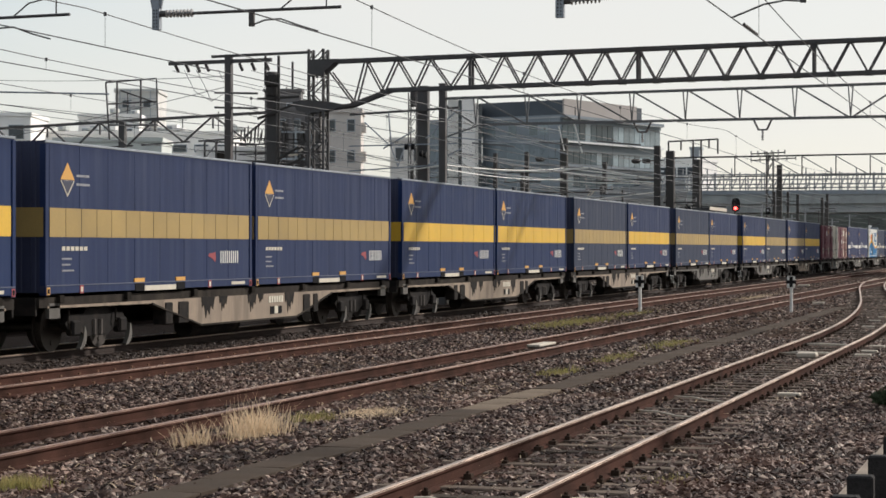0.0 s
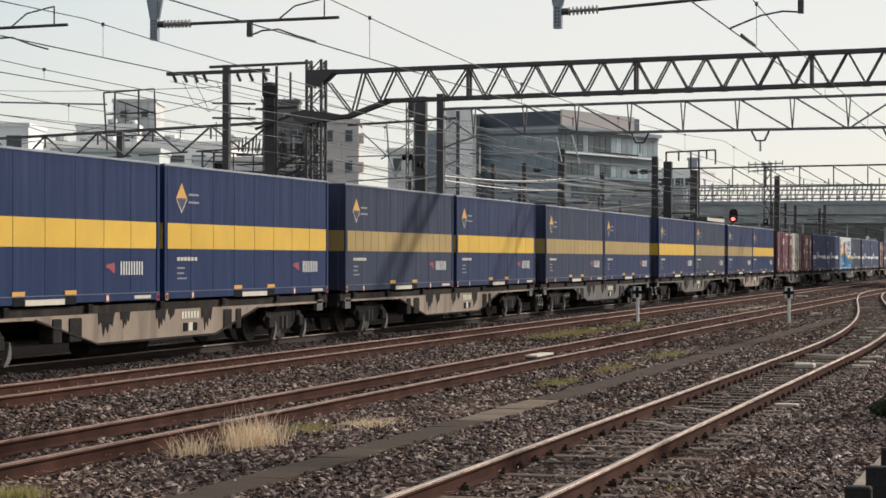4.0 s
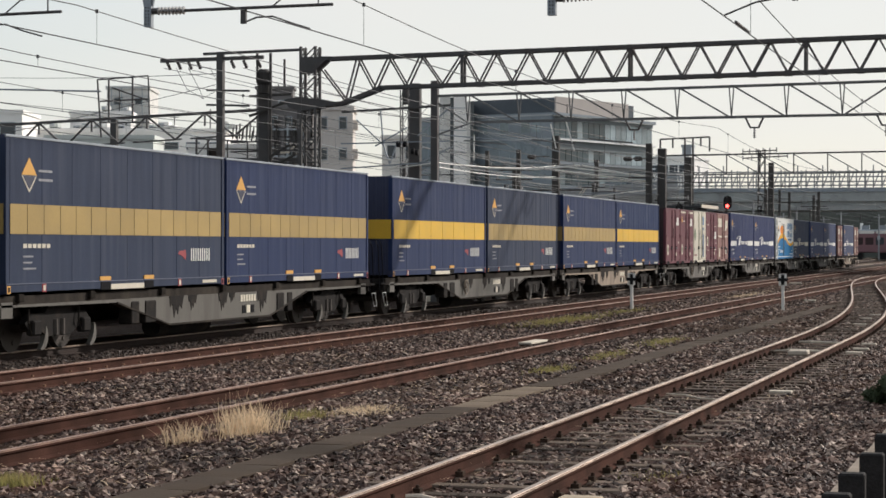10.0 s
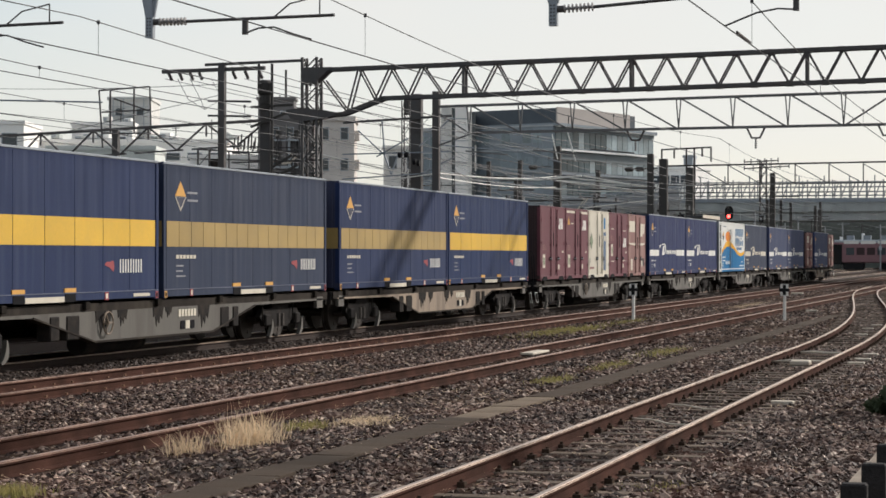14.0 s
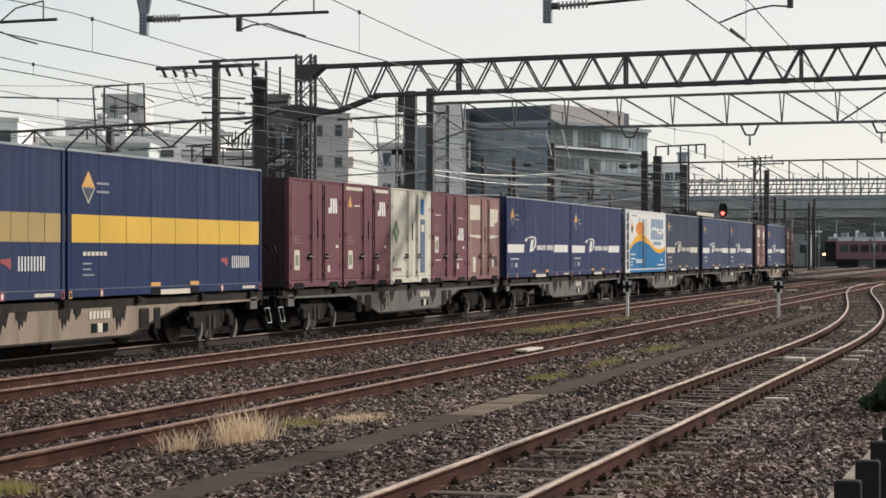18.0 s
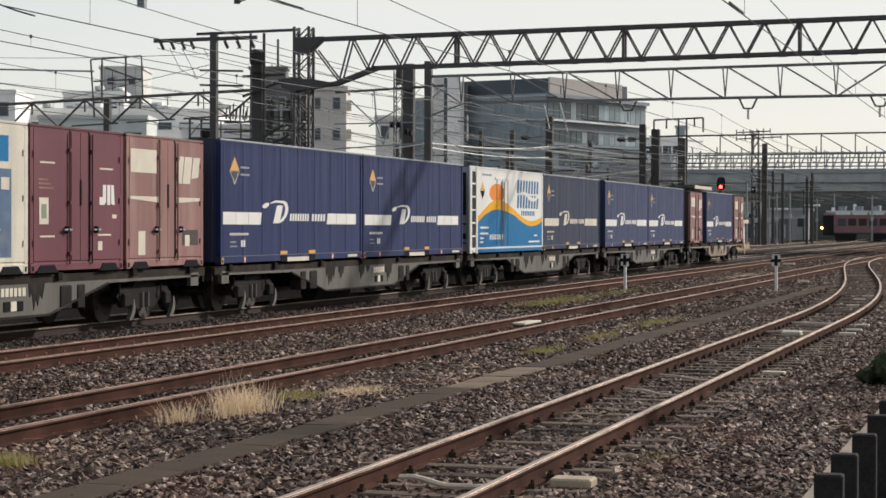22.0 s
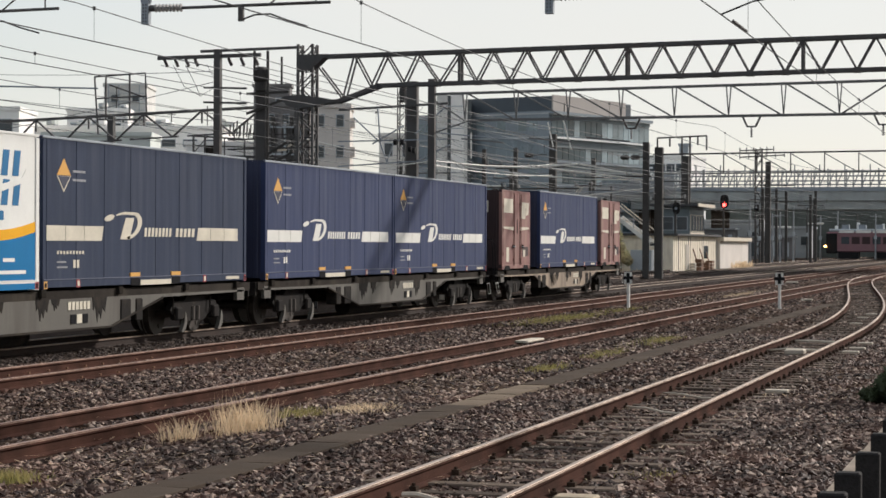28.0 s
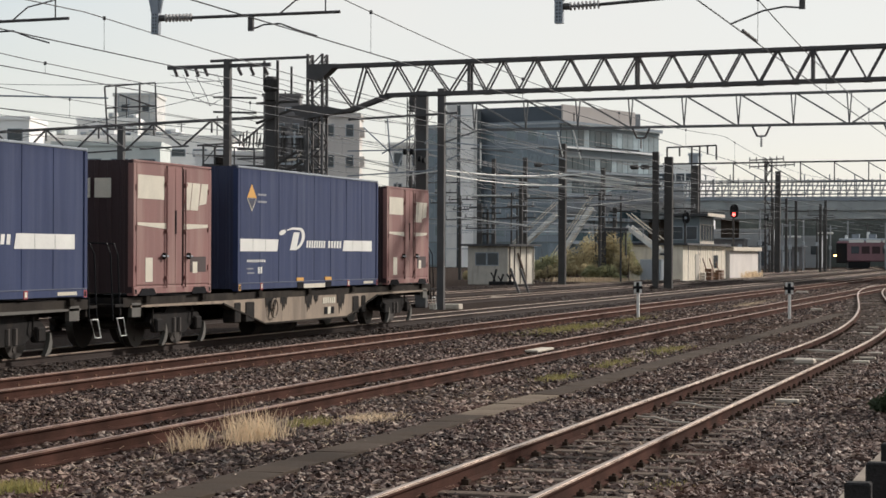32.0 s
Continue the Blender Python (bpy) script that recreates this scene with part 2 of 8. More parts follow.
M_label = mat("faded_green_marking", (0.17, 0.22, 0.13), 0.6, 0, 0.3, 6, 30, 0)
M_oldmark = mat("bleached_red_marking", (0.42, 0.28, 0.22), 0.7, 0, 0.3, 6, 30, 0)
M_fasten = mat("grimy_rail_fastening", (0.050, 0.034, 0.025), 0.95, 0, 0.4, 6, 30, 0, spec=0.05)
M_clip = mat("dusty_rail_clip", (0.19, 0.11, 0.075), 0.9, 0, 0.3, 6, 30, 0, spec=0.05)
M_brownpor = mat("brown_porcelain", (0.055, 0.045, 0.042), 0.3, 0, 0.2, 5, 30, 0)
M_parapet = mat("pale_grey_parapet_paint", (0.27, 0.28, 0.285), 0.7, 0, 0.2, 1, 10, 0)
M_fence = mat("tarred_timber", (0.022, 0.021, 0.021), 0.9, 0, 0.5, 5, 60, 0.6, spec=0.1)


# ---- mesh helpers ----
def box(bm, c, s, bevel=0.0):
    """A box of size s round the centre c."""
    r = bmesh.ops.create_cube(bm, size=1.0, matrix=Matrix.Translation(c) @ Matrix.Diagonal((*s, 1)))
    if bevel:
        es = list({e for v in r["verts"] for e in v.link_edges})
        bmesh.ops.bevel(bm, geom=es, offset=bevel, segments=1, affect="EDGES", clamp_overlap=True)


def boxx(bm, x0, x1, y0, y1, z0, z1, bevel=0.0):
    box(bm, ((x0 + x1) / 2, (y0 + y1) / 2, (z0 + z1) / 2), (abs(x1 - x0), abs(y1 - y0), abs(z1 - z0)), bevel)


def bar(bm, p, q, w, h=None):
    """A square-sectioned bar from p to q."""
    p, q = Vector(p), Vector(q)
    d = q - p
    m = Matrix.Translation((p + q) / 2) @ d.to_track_quat("Z", "Y").to_matrix().to_4x4()
    bmesh.ops.create_cube(bm, size=1.0, matrix=m @ Matrix.Diagonal((w, h or w, d.length, 1)))


def tube(bm, p, q, r, n=8, r2=None):
    p, q = Vector(p), Vector(q)
    d = q - p
    m = Matrix.Translation((p + q) / 2) @ d.to_track_quat("Z", "Y").to_matrix().to_4x4()
    bmesh.ops.create_cone(bm, cap_ends=True, segments=n, radius1=r, radius2=r if r2 is None else r2, depth=d.length, matrix=m)


def chain(bm, pts, r, n=6):
    cable(bm, pts, r, n)


def prism(bm, poly, x0, x1):
    """A polygon in the y-z plane drawn out from x0 to x1."""
    a = [bm.verts.new((x0, y, z)) for y, z in poly]
    b = [bm.verts.new((x1, y, z)) for y, z in poly]
    k = len(poly)
    fs = [bm.faces.new(a), bm.faces.new(b[::-1])]
    for i in range(k):
        fs.append(bm.faces.new((a[i], b[i], b[(i + 1) % k], a[(i + 1) % k])))
    bmesh.ops.recalc_face_normals(bm, faces=fs)


def cable(bm, pts, r, n=5):
    """One unbroken tube through the points."""
    rings = []
    pts = [Vector(p) for p in pts]
    for i, p in enumerate(pts):
        d = (pts[min(i + 1, len(pts) - 1)] - pts[max(i - 1, 0)]).normalized()
        a = d.orthogonal() if abs(d.z) > 0.95 else d.cross(Vector((0, 0, 1)))
        a.normalize()
        b = d.cross(a)
        rings.append([bm.verts.new(p + a * (r * math.cos(k * math.tau / n)) + b * (r * math.sin(k * math.tau / n))) for k in range(n)])
    for s, t in zip(rings, rings[1:]):
        for k in range(n):
            bm.faces.new((s[k], s[(k + 1) % n], t[(k + 1) % n], t[k]))
    bm.faces.new(rings[0][::-1])
    bm.faces.new(rings[-1])
    bmesh.ops.recalc_face_normals(bm, faces=bm.faces[:])


def link(name, bm, material, smooth=False):
    me = bpy.data.meshes.new(name)
    bm.to_mesh(me)
    bm.free()
    me.materials.append(material)
    if smooth:
        for f in me.polygons:
            f.use_smooth = True
    return new(name, me)


def part(name, bm, material, parent, label="", at=None):
    """Links bm as one mesh object under parent."""
    ob = link(name, bm, material)
    ob.parent = parent
    if at:
        ob.location = at
    if label:
        ob["label"] = label
    return ob


def same(ob, parent, at):
    """Another object on ob's mesh."""
    o = new(ob.name.split(".")[0], ob.data)
    o.parent, o.location = parent, at
    return o


def thing(name, label, category, at=(0, 0, 0), group="", kind=""):
    ob = new(name)
    ob.location = at
    return tagged(ob, label, category, group, kind)


def B():
    return bmesh.new()


# ---- ground ----
def ground_material():
    m = bpy.data.materials.new("ballast_ground")
    m.use_nodes = True
    n, l = m.node_tree.nodes, m.node_tree.links
    b = n["Principled BSDF"]
    tc = n.new("ShaderNodeTexCoord")
    vo = n.new("ShaderNodeTexVoronoi")
    vo.inputs["Scale"].default_value = 17.0
    big = n.new("ShaderNodeTexNoise")
    big.inputs["Scale"].default_value, big.inputs["Detail"].default_value = 0.35, 6
    for q in (vo, big):
        l.new(tc.outputs["Object"], q.inputs["Vector"])
    ramp = n.new("ShaderNodeValToRGB")
    e = ramp.color_ramp.elements
    e[0].position, e[0].color = 0.0, (0.034, 0.022, 0.016, 1)
    e[1].position, e[1].color = 1.0, (0.120, 0.082, 0.057, 1)
    mid = e.new(0.55)
    mid.color = (0.060, 0.039, 0.028, 1)
    sep = n.new("ShaderNodeSeparateColor")
    l.new(vo.outputs["Color"], sep.inputs["Color"])
    l.new(sep.outputs["Red"], ramp.inputs["Fac"])
    br = n.new("ShaderNodeMapRange")
    br.inputs["From Min"].default_value, br.inputs["From Max"].default_value = 0.35, 0.7
    br.inputs["To Min"].default_value, br.inputs["To Max"].default_value = 0.0, 0.70
    l.new(big.outputs["Fac"], br.inputs["Value"])
    mix = n.new("ShaderNodeMix")
    mix.data_type = "RGBA"
    mix.inputs["B"].default_value = (0.058, 0.036, 0.024, 1)
    l.new(br.outputs["Result"], mix.inputs["Factor"])
    l.new(ramp.outputs["Color"], mix.inputs["A"])
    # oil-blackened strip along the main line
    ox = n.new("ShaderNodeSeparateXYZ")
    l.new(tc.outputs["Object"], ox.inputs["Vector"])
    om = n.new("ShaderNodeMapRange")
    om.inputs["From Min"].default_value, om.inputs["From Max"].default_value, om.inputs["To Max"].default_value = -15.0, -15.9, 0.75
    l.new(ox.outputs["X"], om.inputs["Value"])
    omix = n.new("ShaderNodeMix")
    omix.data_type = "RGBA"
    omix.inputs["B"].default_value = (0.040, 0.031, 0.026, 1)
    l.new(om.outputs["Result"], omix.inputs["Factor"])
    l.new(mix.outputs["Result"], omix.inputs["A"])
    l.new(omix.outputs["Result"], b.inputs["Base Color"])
    b.inputs["Roughness"].default_value = 1.0
    b.inputs["Specular IOR Level"].default_value = 0.03
    bp = n.new("ShaderNodeBump")
    bp.inputs["Strength"].default_value, bp.inputs["Distance"].default_value = 1.0, 0.04
    bp.invert = True
    l.new(vo.outputs["Distance"], bp.inputs["Height"])
    l.new(bp.outputs["Normal"], b.inputs["Normal"])
    return m


M_ground = ground_material()
bm = B()
xs = [-3000, -400, -120] + [-60 + 2 * i for i in range(36)] + [60, 400, 3000]
ys = [-300, -30, 0] + [8 + 2 * i for i in range(60)] + [160, 240, 400, 900, 4000]
grid = [[bm.verts.new((x, y, 0.03 * noise.noise(Vector((x * 0.4, y * 0.25, 0))) if -60 <= x <= 10 and 8 <= y <= 126 else 0))
         for y in ys] for x in xs]
for i in range(len(xs) - 1):
    for j in range(len(ys) - 1):
        bm.faces.new((grid[i][j], grid[i + 1][j], grid[i + 1][j + 1], grid[i][j + 1]))
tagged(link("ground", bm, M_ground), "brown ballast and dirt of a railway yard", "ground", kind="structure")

# ---- tracks ----
GAUGE = 0.566  # half the distance between the rails' middles
TOP = 0.16
X_TRAIN, X_MID, X_SIDE, X_NEAR = -17.37, -13.70, -9.36, -4.25
PROFILE = [(-0.062, 0.0), (0.062, 0.0), (0.062, 0.012), (0.012, 0.030), (0.010, 0.105), (0.032, 0.118), (0.032, 0.150),
           (-0.032, 0.150), (-0.032, 0.118), (-0.010, 0.105), (-0.012, 0.030), (-0.062, 0.012)]


def sweep(path, profile, z):
    bm = B()
    rings = []
    for i, (x, y) in enumerate(path):
        a, b = path[max(i - 1, 0)], path[min(i + 1, len(path) - 1)]
        d = Vector((b[0] - a[0], b[1] - a[1])).normalized()
        rings.append([bm.verts.new((x + d.y * u, y - d.x * u, z + w)) for u, w in profile])
    k = len(profile)
    for r, s in zip(rings, rings[1:]):
        for i in range(k):
            bm.faces.new((r[i], r[(i + 1) % k], s[(i + 1) % k], s[i]))
    bm.faces.new(rings[0][::-1])
    bm.faces.new(rings[-1])
    bmesh.ops.recalc_face_normals(bm, faces=bm.faces[:])
    return bm


def offset(path, u):
    out = []
    for i, (x, y) in enumerate(path):
        a, b = path[max(i - 1, 0)], path[min(i + 1, len(path) - 1)]
        d = Vector((b[0] - a[0], b[1] - a[1])).normalized()
        out.append((x + d.y * u, y - d.x * u))
    return out


def make_sleeper():
    bm = B()
    box(bm, (0, 0, 0), (2.1, 0.21, 0.12), 0.012)
    return bm


SLEEPER = None


def track(name, path, top_material, sleepers, label, sunk=0.0, rail_material=None, dusty=False):
    global SLEEPER
    tr = thing(name, label, "railway track", kind="structure")
    for u in (-GAUGE, GAUGE):
        r = part("rail", sweep(offset(path, u), PROFILE, TOP - 0.15), rail_material or M_rail, tr, "rusty brown steel rail")
        part("running_surface", sweep(offset(path, u), [(-0.0345, -0.014), (0.0345, -0.014), (0.0345, -0.006), (0.022, 0.004), (-0.022, 0.004), (-0.0345, -0.006)], TOP), top_material, r,
             "worn rail top")
    # sleepers and rail fastenings along the path
    y, i = path[0][1], 0
    clips = B()
    while y < sleepers:
        while path[i + 1][1] < y:
            i += 1
        (x0, y0), (x1, y1) = path[i], path[i + 1]
        f = (y - y0) / (y1 - y0)
        x = x0 + (x1 - x0) * f
        a = -math.atan2(x1 - x0, y1 - y0)
        if SLEEPER is None:
            SLEEPER = part("sleeper", make_sleeper(), M_sleeper, tr)
            s = SLEEPER
        else:
            s = same(SLEEPER, tr, (0, 0, 0))
        s.location = (x + random.uniform(-0.03, 0.03), y + random.uniform(-0.03, 0.03), -0.046 - sunk + random.uniform(0.0, 0.018))
        s.rotation_euler = (0, 0, a + random.uniform(-0.02, 0.02))
        if y < 60 and (dusty or not sunk):
            for u in (-GAUGE, GAUGE):
                for v in (-0.085, 0.085):
                    q = Vector((x, y, 0)) + Matrix.Rotation(a, 3, "Z") @ Vector((u + v, 0, 0))
                    if random.random() < 0.08:
                        continue
                    j = random.uniform(0.75, 1.35)
                    box(clips, (q.x, q.y + random.uniform(-0.02, 0.02), 0.058 if dusty else 0.034), (0.03, 0.045, 0.03) if dusty else (0.055 * j, 0.075 * j, 0.05 * j))
                    if not dusty:
                        tube(clips, (q.x, q.y, 0.04), (q.x + random.uniform(-0.01, 0.01), q.y, 0.085), 0.016, 6)
        y += 0.63
    if sunk and not dusty:
        clips.free()
        return tr
    tagged(part("rail_fastening", clips, M_clip if dusty else M_fasten, tr, "dark rail fastenings"), kind="stuff")
    return tr


def straight(x, y0=-30.0, y1=700.0):
    return [(x, y0), (x, 120.0), (x, y1)]


def smooth_step(f):
    f = min(max(f, 0), 1)
    return f * f * (3 - 2 * f)


def near_x(y):
    return X_NEAR - 5.45 * smooth_step((y - 42.0) / 90.0)


track("track_train", straight(X_TRAIN, -30), M_railtop, 95, "main line track with worn bright rails on oily ballast", 0.02, M_rail_dark)
track("track_middle", straight(X_MID), M_railtop_dull, 95, "disused siding with rusty rails sunk in ballast", 0.045, None, True)
track("track_side", straight(X_SIDE), M_railtop_dull, 110, "rusty siding with rails sunk in brown ballast", 0.045)
track("track_near", [(near_x(y), y) for y in [-32 + 2.5 * i for i in range(66)]], M_railtop, 125, "curving siding on dark wooden sleepers", 0.0)
track("track_far_one", straight(-22.6, -30), M_railtop, 40, "main line track beyond the train", 0.0, M_rail_dark)
track("track_far_two", straight(-26.9, -30), M_railtop, 40, "main line track near the huts", 0.0, M_rail_dark)

M_lid_pale = mat("paler_concrete", (0.19, 0.150, 0.112), 0.95, 0, 0.3, 2.5, 40, 0.3, (0.05, 0.036, 0.025), 0.7, spec=0.05)
# ---- cable trough with concrete lids ----
trough = thing("cable_trough", "line of dirty concrete cable trough lids in ballast", "cable trough", kind="structure")
lid_bm = B()
box(lid_bm, (0, 0, 0), (0.42, 0.984, 0.10), 0.003)
lid = part("lid", lid_bm, M_concrete, trough)
lid.location = (-6.66, 12.0, 0.0)
pale_bm = B()
box(pale_bm, (0, 0, 0), (0.42, 0.984, 0.10), 0.003)
pale_lid = part("lid", pale_bm, M_lid_pale, trough, "newer paler concrete lid")
pale_lid.location = (-6.68, 26.8, -0.008)
for i in range(1, 60):
    if i == 15:
        continue
    s = same(pale_lid if i in (13, 14, 16) else lid, trough, (-6.66 - 0.001 * i + random.uniform(-0.014, 0.014), 12.0 + i * 0.9875, random.uniform(-0.020, -0.014)))
    s.rotation_euler = (random.uniform(-0.003, 0.003), random.uniform(-0.01, 0.01), random.uniform(-0.006, 0.006))

# ---- freight train ----
DECK = TOP + 1.0   # top of the wagon deck, bottom of the containers
SIDE = X_TRAIN + 1.245
LEN31, LEN12, WID, HGT = 9.41, 3.70, 2.49, 2.60
MOVERS = []        # (thing, y at the clip's start)
WHEELSETS = []


def flat(parent, name, material, y0, y1, z0, z1, label="", proud=0.006, slant=0.0):
    """A painted patch on a container's near side: y from its front end, z from its floor."""
    bm = B()
    prism(bm, [(y0, z0), (y1, z0), (y1 + slant, z1), (y0 + slant, z1)], WID / 2 + 0.001, WID / 2 + proud)
    return part(name, bm, material, parent, label)


def poly(parent, name, material, pts, label="", proud=0.006):
    bm = B()
    prism(bm, pts, WID / 2 + 0.001, WID / 2 + proud)
    return part(name, bm, material, parent, label)


def diamond(parent, y, z, w=0.27, h=0.29):
    poly(parent, "warning_diamond", M_orange, [(y - w, z), (y + w, z), (y, z + h)], "yellow and dark warning diamond")
    poly(parent, "diamond_edge", M_cream, [(y, z - h), (y + w, z - 0.012), (y - w, z - 0.012)])
    poly(parent, "diamond_core", M_end, [(y, z - h + 0.045), (y + w - 0.04, z - 0.015), (y - w + 0.04, z - 0.015)], "", 0.009)
    flat(parent, "lettering_bar", M_faint, y + 0.34, y + 0.84, z + 0.06, z + 0.10)
    flat(parent, "lettering_bar", M_faint, y + 0.34, y + 0.86, z - 0.09, z - 0.05)


def shell(c, length, body_material, end_material, rail_material, pitch, groove=0.012, height=HGT, marked=True):
    """Body with upright panel joints, frame rails, corner posts and castings. Origin: front end of the floor, on the middle line."""
    n = max(int(round((length - 0.3) / pitch)), 1)
    step = (length - 0.3) / n
    xs = WID / 2
    outline = [(-xs + 0.02, 0.01), (xs - 0.02, 0.01)]
    for i in range(n + 1):
        y = 0.15 + i * step
        outline += [(xs, y - 0.016), (xs - groove, y - 0.010), (xs - groove, y + 0.010), (xs, y + 0.016)]
    outline += [(xs - 0.02, length - 0.01), (-xs + 0.02, length - 0.01)]
    bm = B()
    lo = [bm.verts.new((x, y, 0.10)) for x, y in outline]
    hi = [bm.verts.new((x, y, height - 0.02)) for x, y in outline]
    bm.faces.new(lo[::-1])
    bm.faces.new(hi)
    k = len(outline)
    for i in range(k):
        bm.faces.new((lo[i], lo[(i + 1) % k], hi[(i + 1) % k], hi[i]))
    part("body", bm, body_material, c)
    for s in (-1, 1):
        bm = B()
        boxx(bm, s * xs - 0.05, s * xs + 0.012, 0.0, length, height - 0.045, height, 0.006)
        part("top_rail", bm, rail_material, c, "pale worn top edge")
        bm = B()
        boxx(bm, s * xs - 0.06, s * xs + 0.015, 0.0, length, 0.03, 0.16, 0.006)
        part("bottom_rail", bm, body_material, c)
        if marked:
            bm = B()
            boxx(bm, s * xs - 0.01, s * xs + 0.024, 0.02, length - 0.02, 0.160, 0.176)
            part("bottom_lip", bm, M_lip if rail_material is M_galv else body_material, c, "worn pale lip of the bottom rail")
    for y in (0.0, length):
        s = 1 if y == 0 else -1
        rim = [(-xs + 0.01, y + 0.03 * s), (-xs + 0.01, y - 0.004 * s)]
        for q in range(-4, 5):
            rim += [(q * 0.26 - 0.05, y - 0.004 * s), (q * 0.26 - 0.035, y - 0.022 * s), (q * 0.26 + 0.035, y - 0.022 * s), (q * 0.26 + 0.05, y - 0.004 * s)]
        rim += [(xs - 0.01, y - 0.004 * s), (xs - 0.01, y + 0.03 * s)]
        bm = B()
        lo = [bm.verts.new((a, b, 0.05)) for a, b in rim]
        hi = [bm.verts.new((a, b, height - 0.01)) for a, b in rim]
        bm.faces.new(lo)
        bm.faces.new(hi[::-1])
        for i in range(len(rim)):
            bm.faces.new((lo[i], lo[(i + 1) % len(rim)], hi[(i + 1) % len(rim)], hi[i]))
        bmesh.ops.recalc_face_normals(bm, faces=bm.faces[:])
        part("end_wall", bm, end_material, c)
        for x in (-xs, xs):
            t = 1 if x > 0 else -1
            bm = B()
            boxx(bm, x - 0.10 * t, x + 0.014 * t, y - 0.006 * s, y + 0.12 * s, 0.16, height - 0.06, 0.008)
            part("corner_post", bm, body_material, c)
    for y in (0.09, length - 0.09):
        bm = B()
        boxx(bm, xs - 0.12, xs + 0.02, y - 0.085, y + 0.085, 0.0, 0.15, 0.01)
        cs = part("corner_casting", bm, body_material, c)
        if marked:
            bm = B()
            boxx(bm, xs, xs + 0.022, y - 0.06, y + 0.06, 0.015, 0.14)
            part("casting_edge", bm, M_red if y > 1 else M_orange, cs, "painted edge of the corner casting")
        bm = B()
        boxx(bm, xs, xs + 0.024, y - 0.035, y + 0.035, 0.035, 0.115)
        part("casting_hole", bm, M_seam, cs)


def pockets(c, length):
    """Forklift pocket tags and the pale strip between them."""
    mid = length * 0.5
    for y in (mid - 0.95, mid + 0.95):
        flat(c, "pocket_tag", M_orange, y - 0.22, y + 0.22, 0.178, 0.25, "yellow pocket tag", 0.02)
        flat(c, "pocket", M_seam, y - 0.20, y + 0.20, 0.015, 0.15, "", 0.024)
    flat(c, "pale_strip", M_cream, mid - 0.72, mid + 0.72, 0.015, 0.11, "pale strip between the pockets", 0.022)
    for y in (1.35, length - 2.3):
        flat(c, "lashing_plate", M_red, y - 0.07, y + 0.07, 0.02, 0.16, "red-edged lashing plate", 0.022)
        flat(c, "lashing_hole", M_cream, y - 0.04, y + 0.04, 0.045, 0.135, "", 0.026)
    flat(c, "number_bar", M_cream, length - 1.15, length - 0.42, 0.06, 0.12, "", 0.022)


def lettering(c, y, z, w, h, n, material, slant=0.03, fill=0.74):
    """A word that is only a row of plain bars."""
    g = w / n
    for i in range(n):
        flat(c, "lettering_bar", material, y + i * g, y + i * g + g * fill, z, z + h, "", 0.006, slant)


def banded_container(kind):
    body, band = {"faded": (M_blue_faded, M_yel_f), "bright": (M_blue, M_yel), "grey": (M_grey_faded, M_yel_f), "half": (M_blue_faded, M_yel)}[kind]
    words = {"faded": "faded blue 31-foot freight container with a yellow band", "bright": "bright blue 31-foot freight container with a yellow band",
             "half": "slightly faded blue freight container with a fresh yellow band",
             "grey": "sun-bleached grey-blue freight container with a yellow band"}[kind]
    c = thing("freight_container", words, "container", group="containers of the train")
    shell(c, LEN31, body, M_end, M_galv, 1.214, 0.005)
    k, w = (8, 1.139) if kind in ("bright", "half") else (15, 0.607)
    for i in range(k):
        flat(c, "band_panel", band, 0.165 + i * w, 0.145 + (i + 1) * w, 0.985, 1.475)
    bm = B()
    boxx(bm, -WID / 2 + 0.02, WID / 2 - 0.02, -0.026, -0.022, 0.985, 1.475)
    part("band_panel", bm, band, c)
    diamond(c, 0.83, 1.96)
    lettering(c, 0.62, 0.755, 1.02, 0.07, 6, M_cream, 0.0)
    flat(c, "number_bar", M_faint, 0.62, 0.98, 0.60, 0.63)
    flat(c, "number_bar", M_faint, 0.62, 0.94, 0.50, 0.53)
    flat(c, "number_bar", M_faint, 0.62, 1.08, 0.40, 0.43)
    lettering(c, 7.70, 0.50, 1.02, 0.245, 9, M_white, 0.0, 0.42)
    poly(c, "red_mark", M_red, [(7.06, 0.64), (7.26, 0.60), (7.42, 0.52), (7.46, 0.60), (7.43, 0.72), (7.28, 0.70), (7.13, 0.70)], "small red bird-like mark")
    pockets(c, LEN31)
    return c


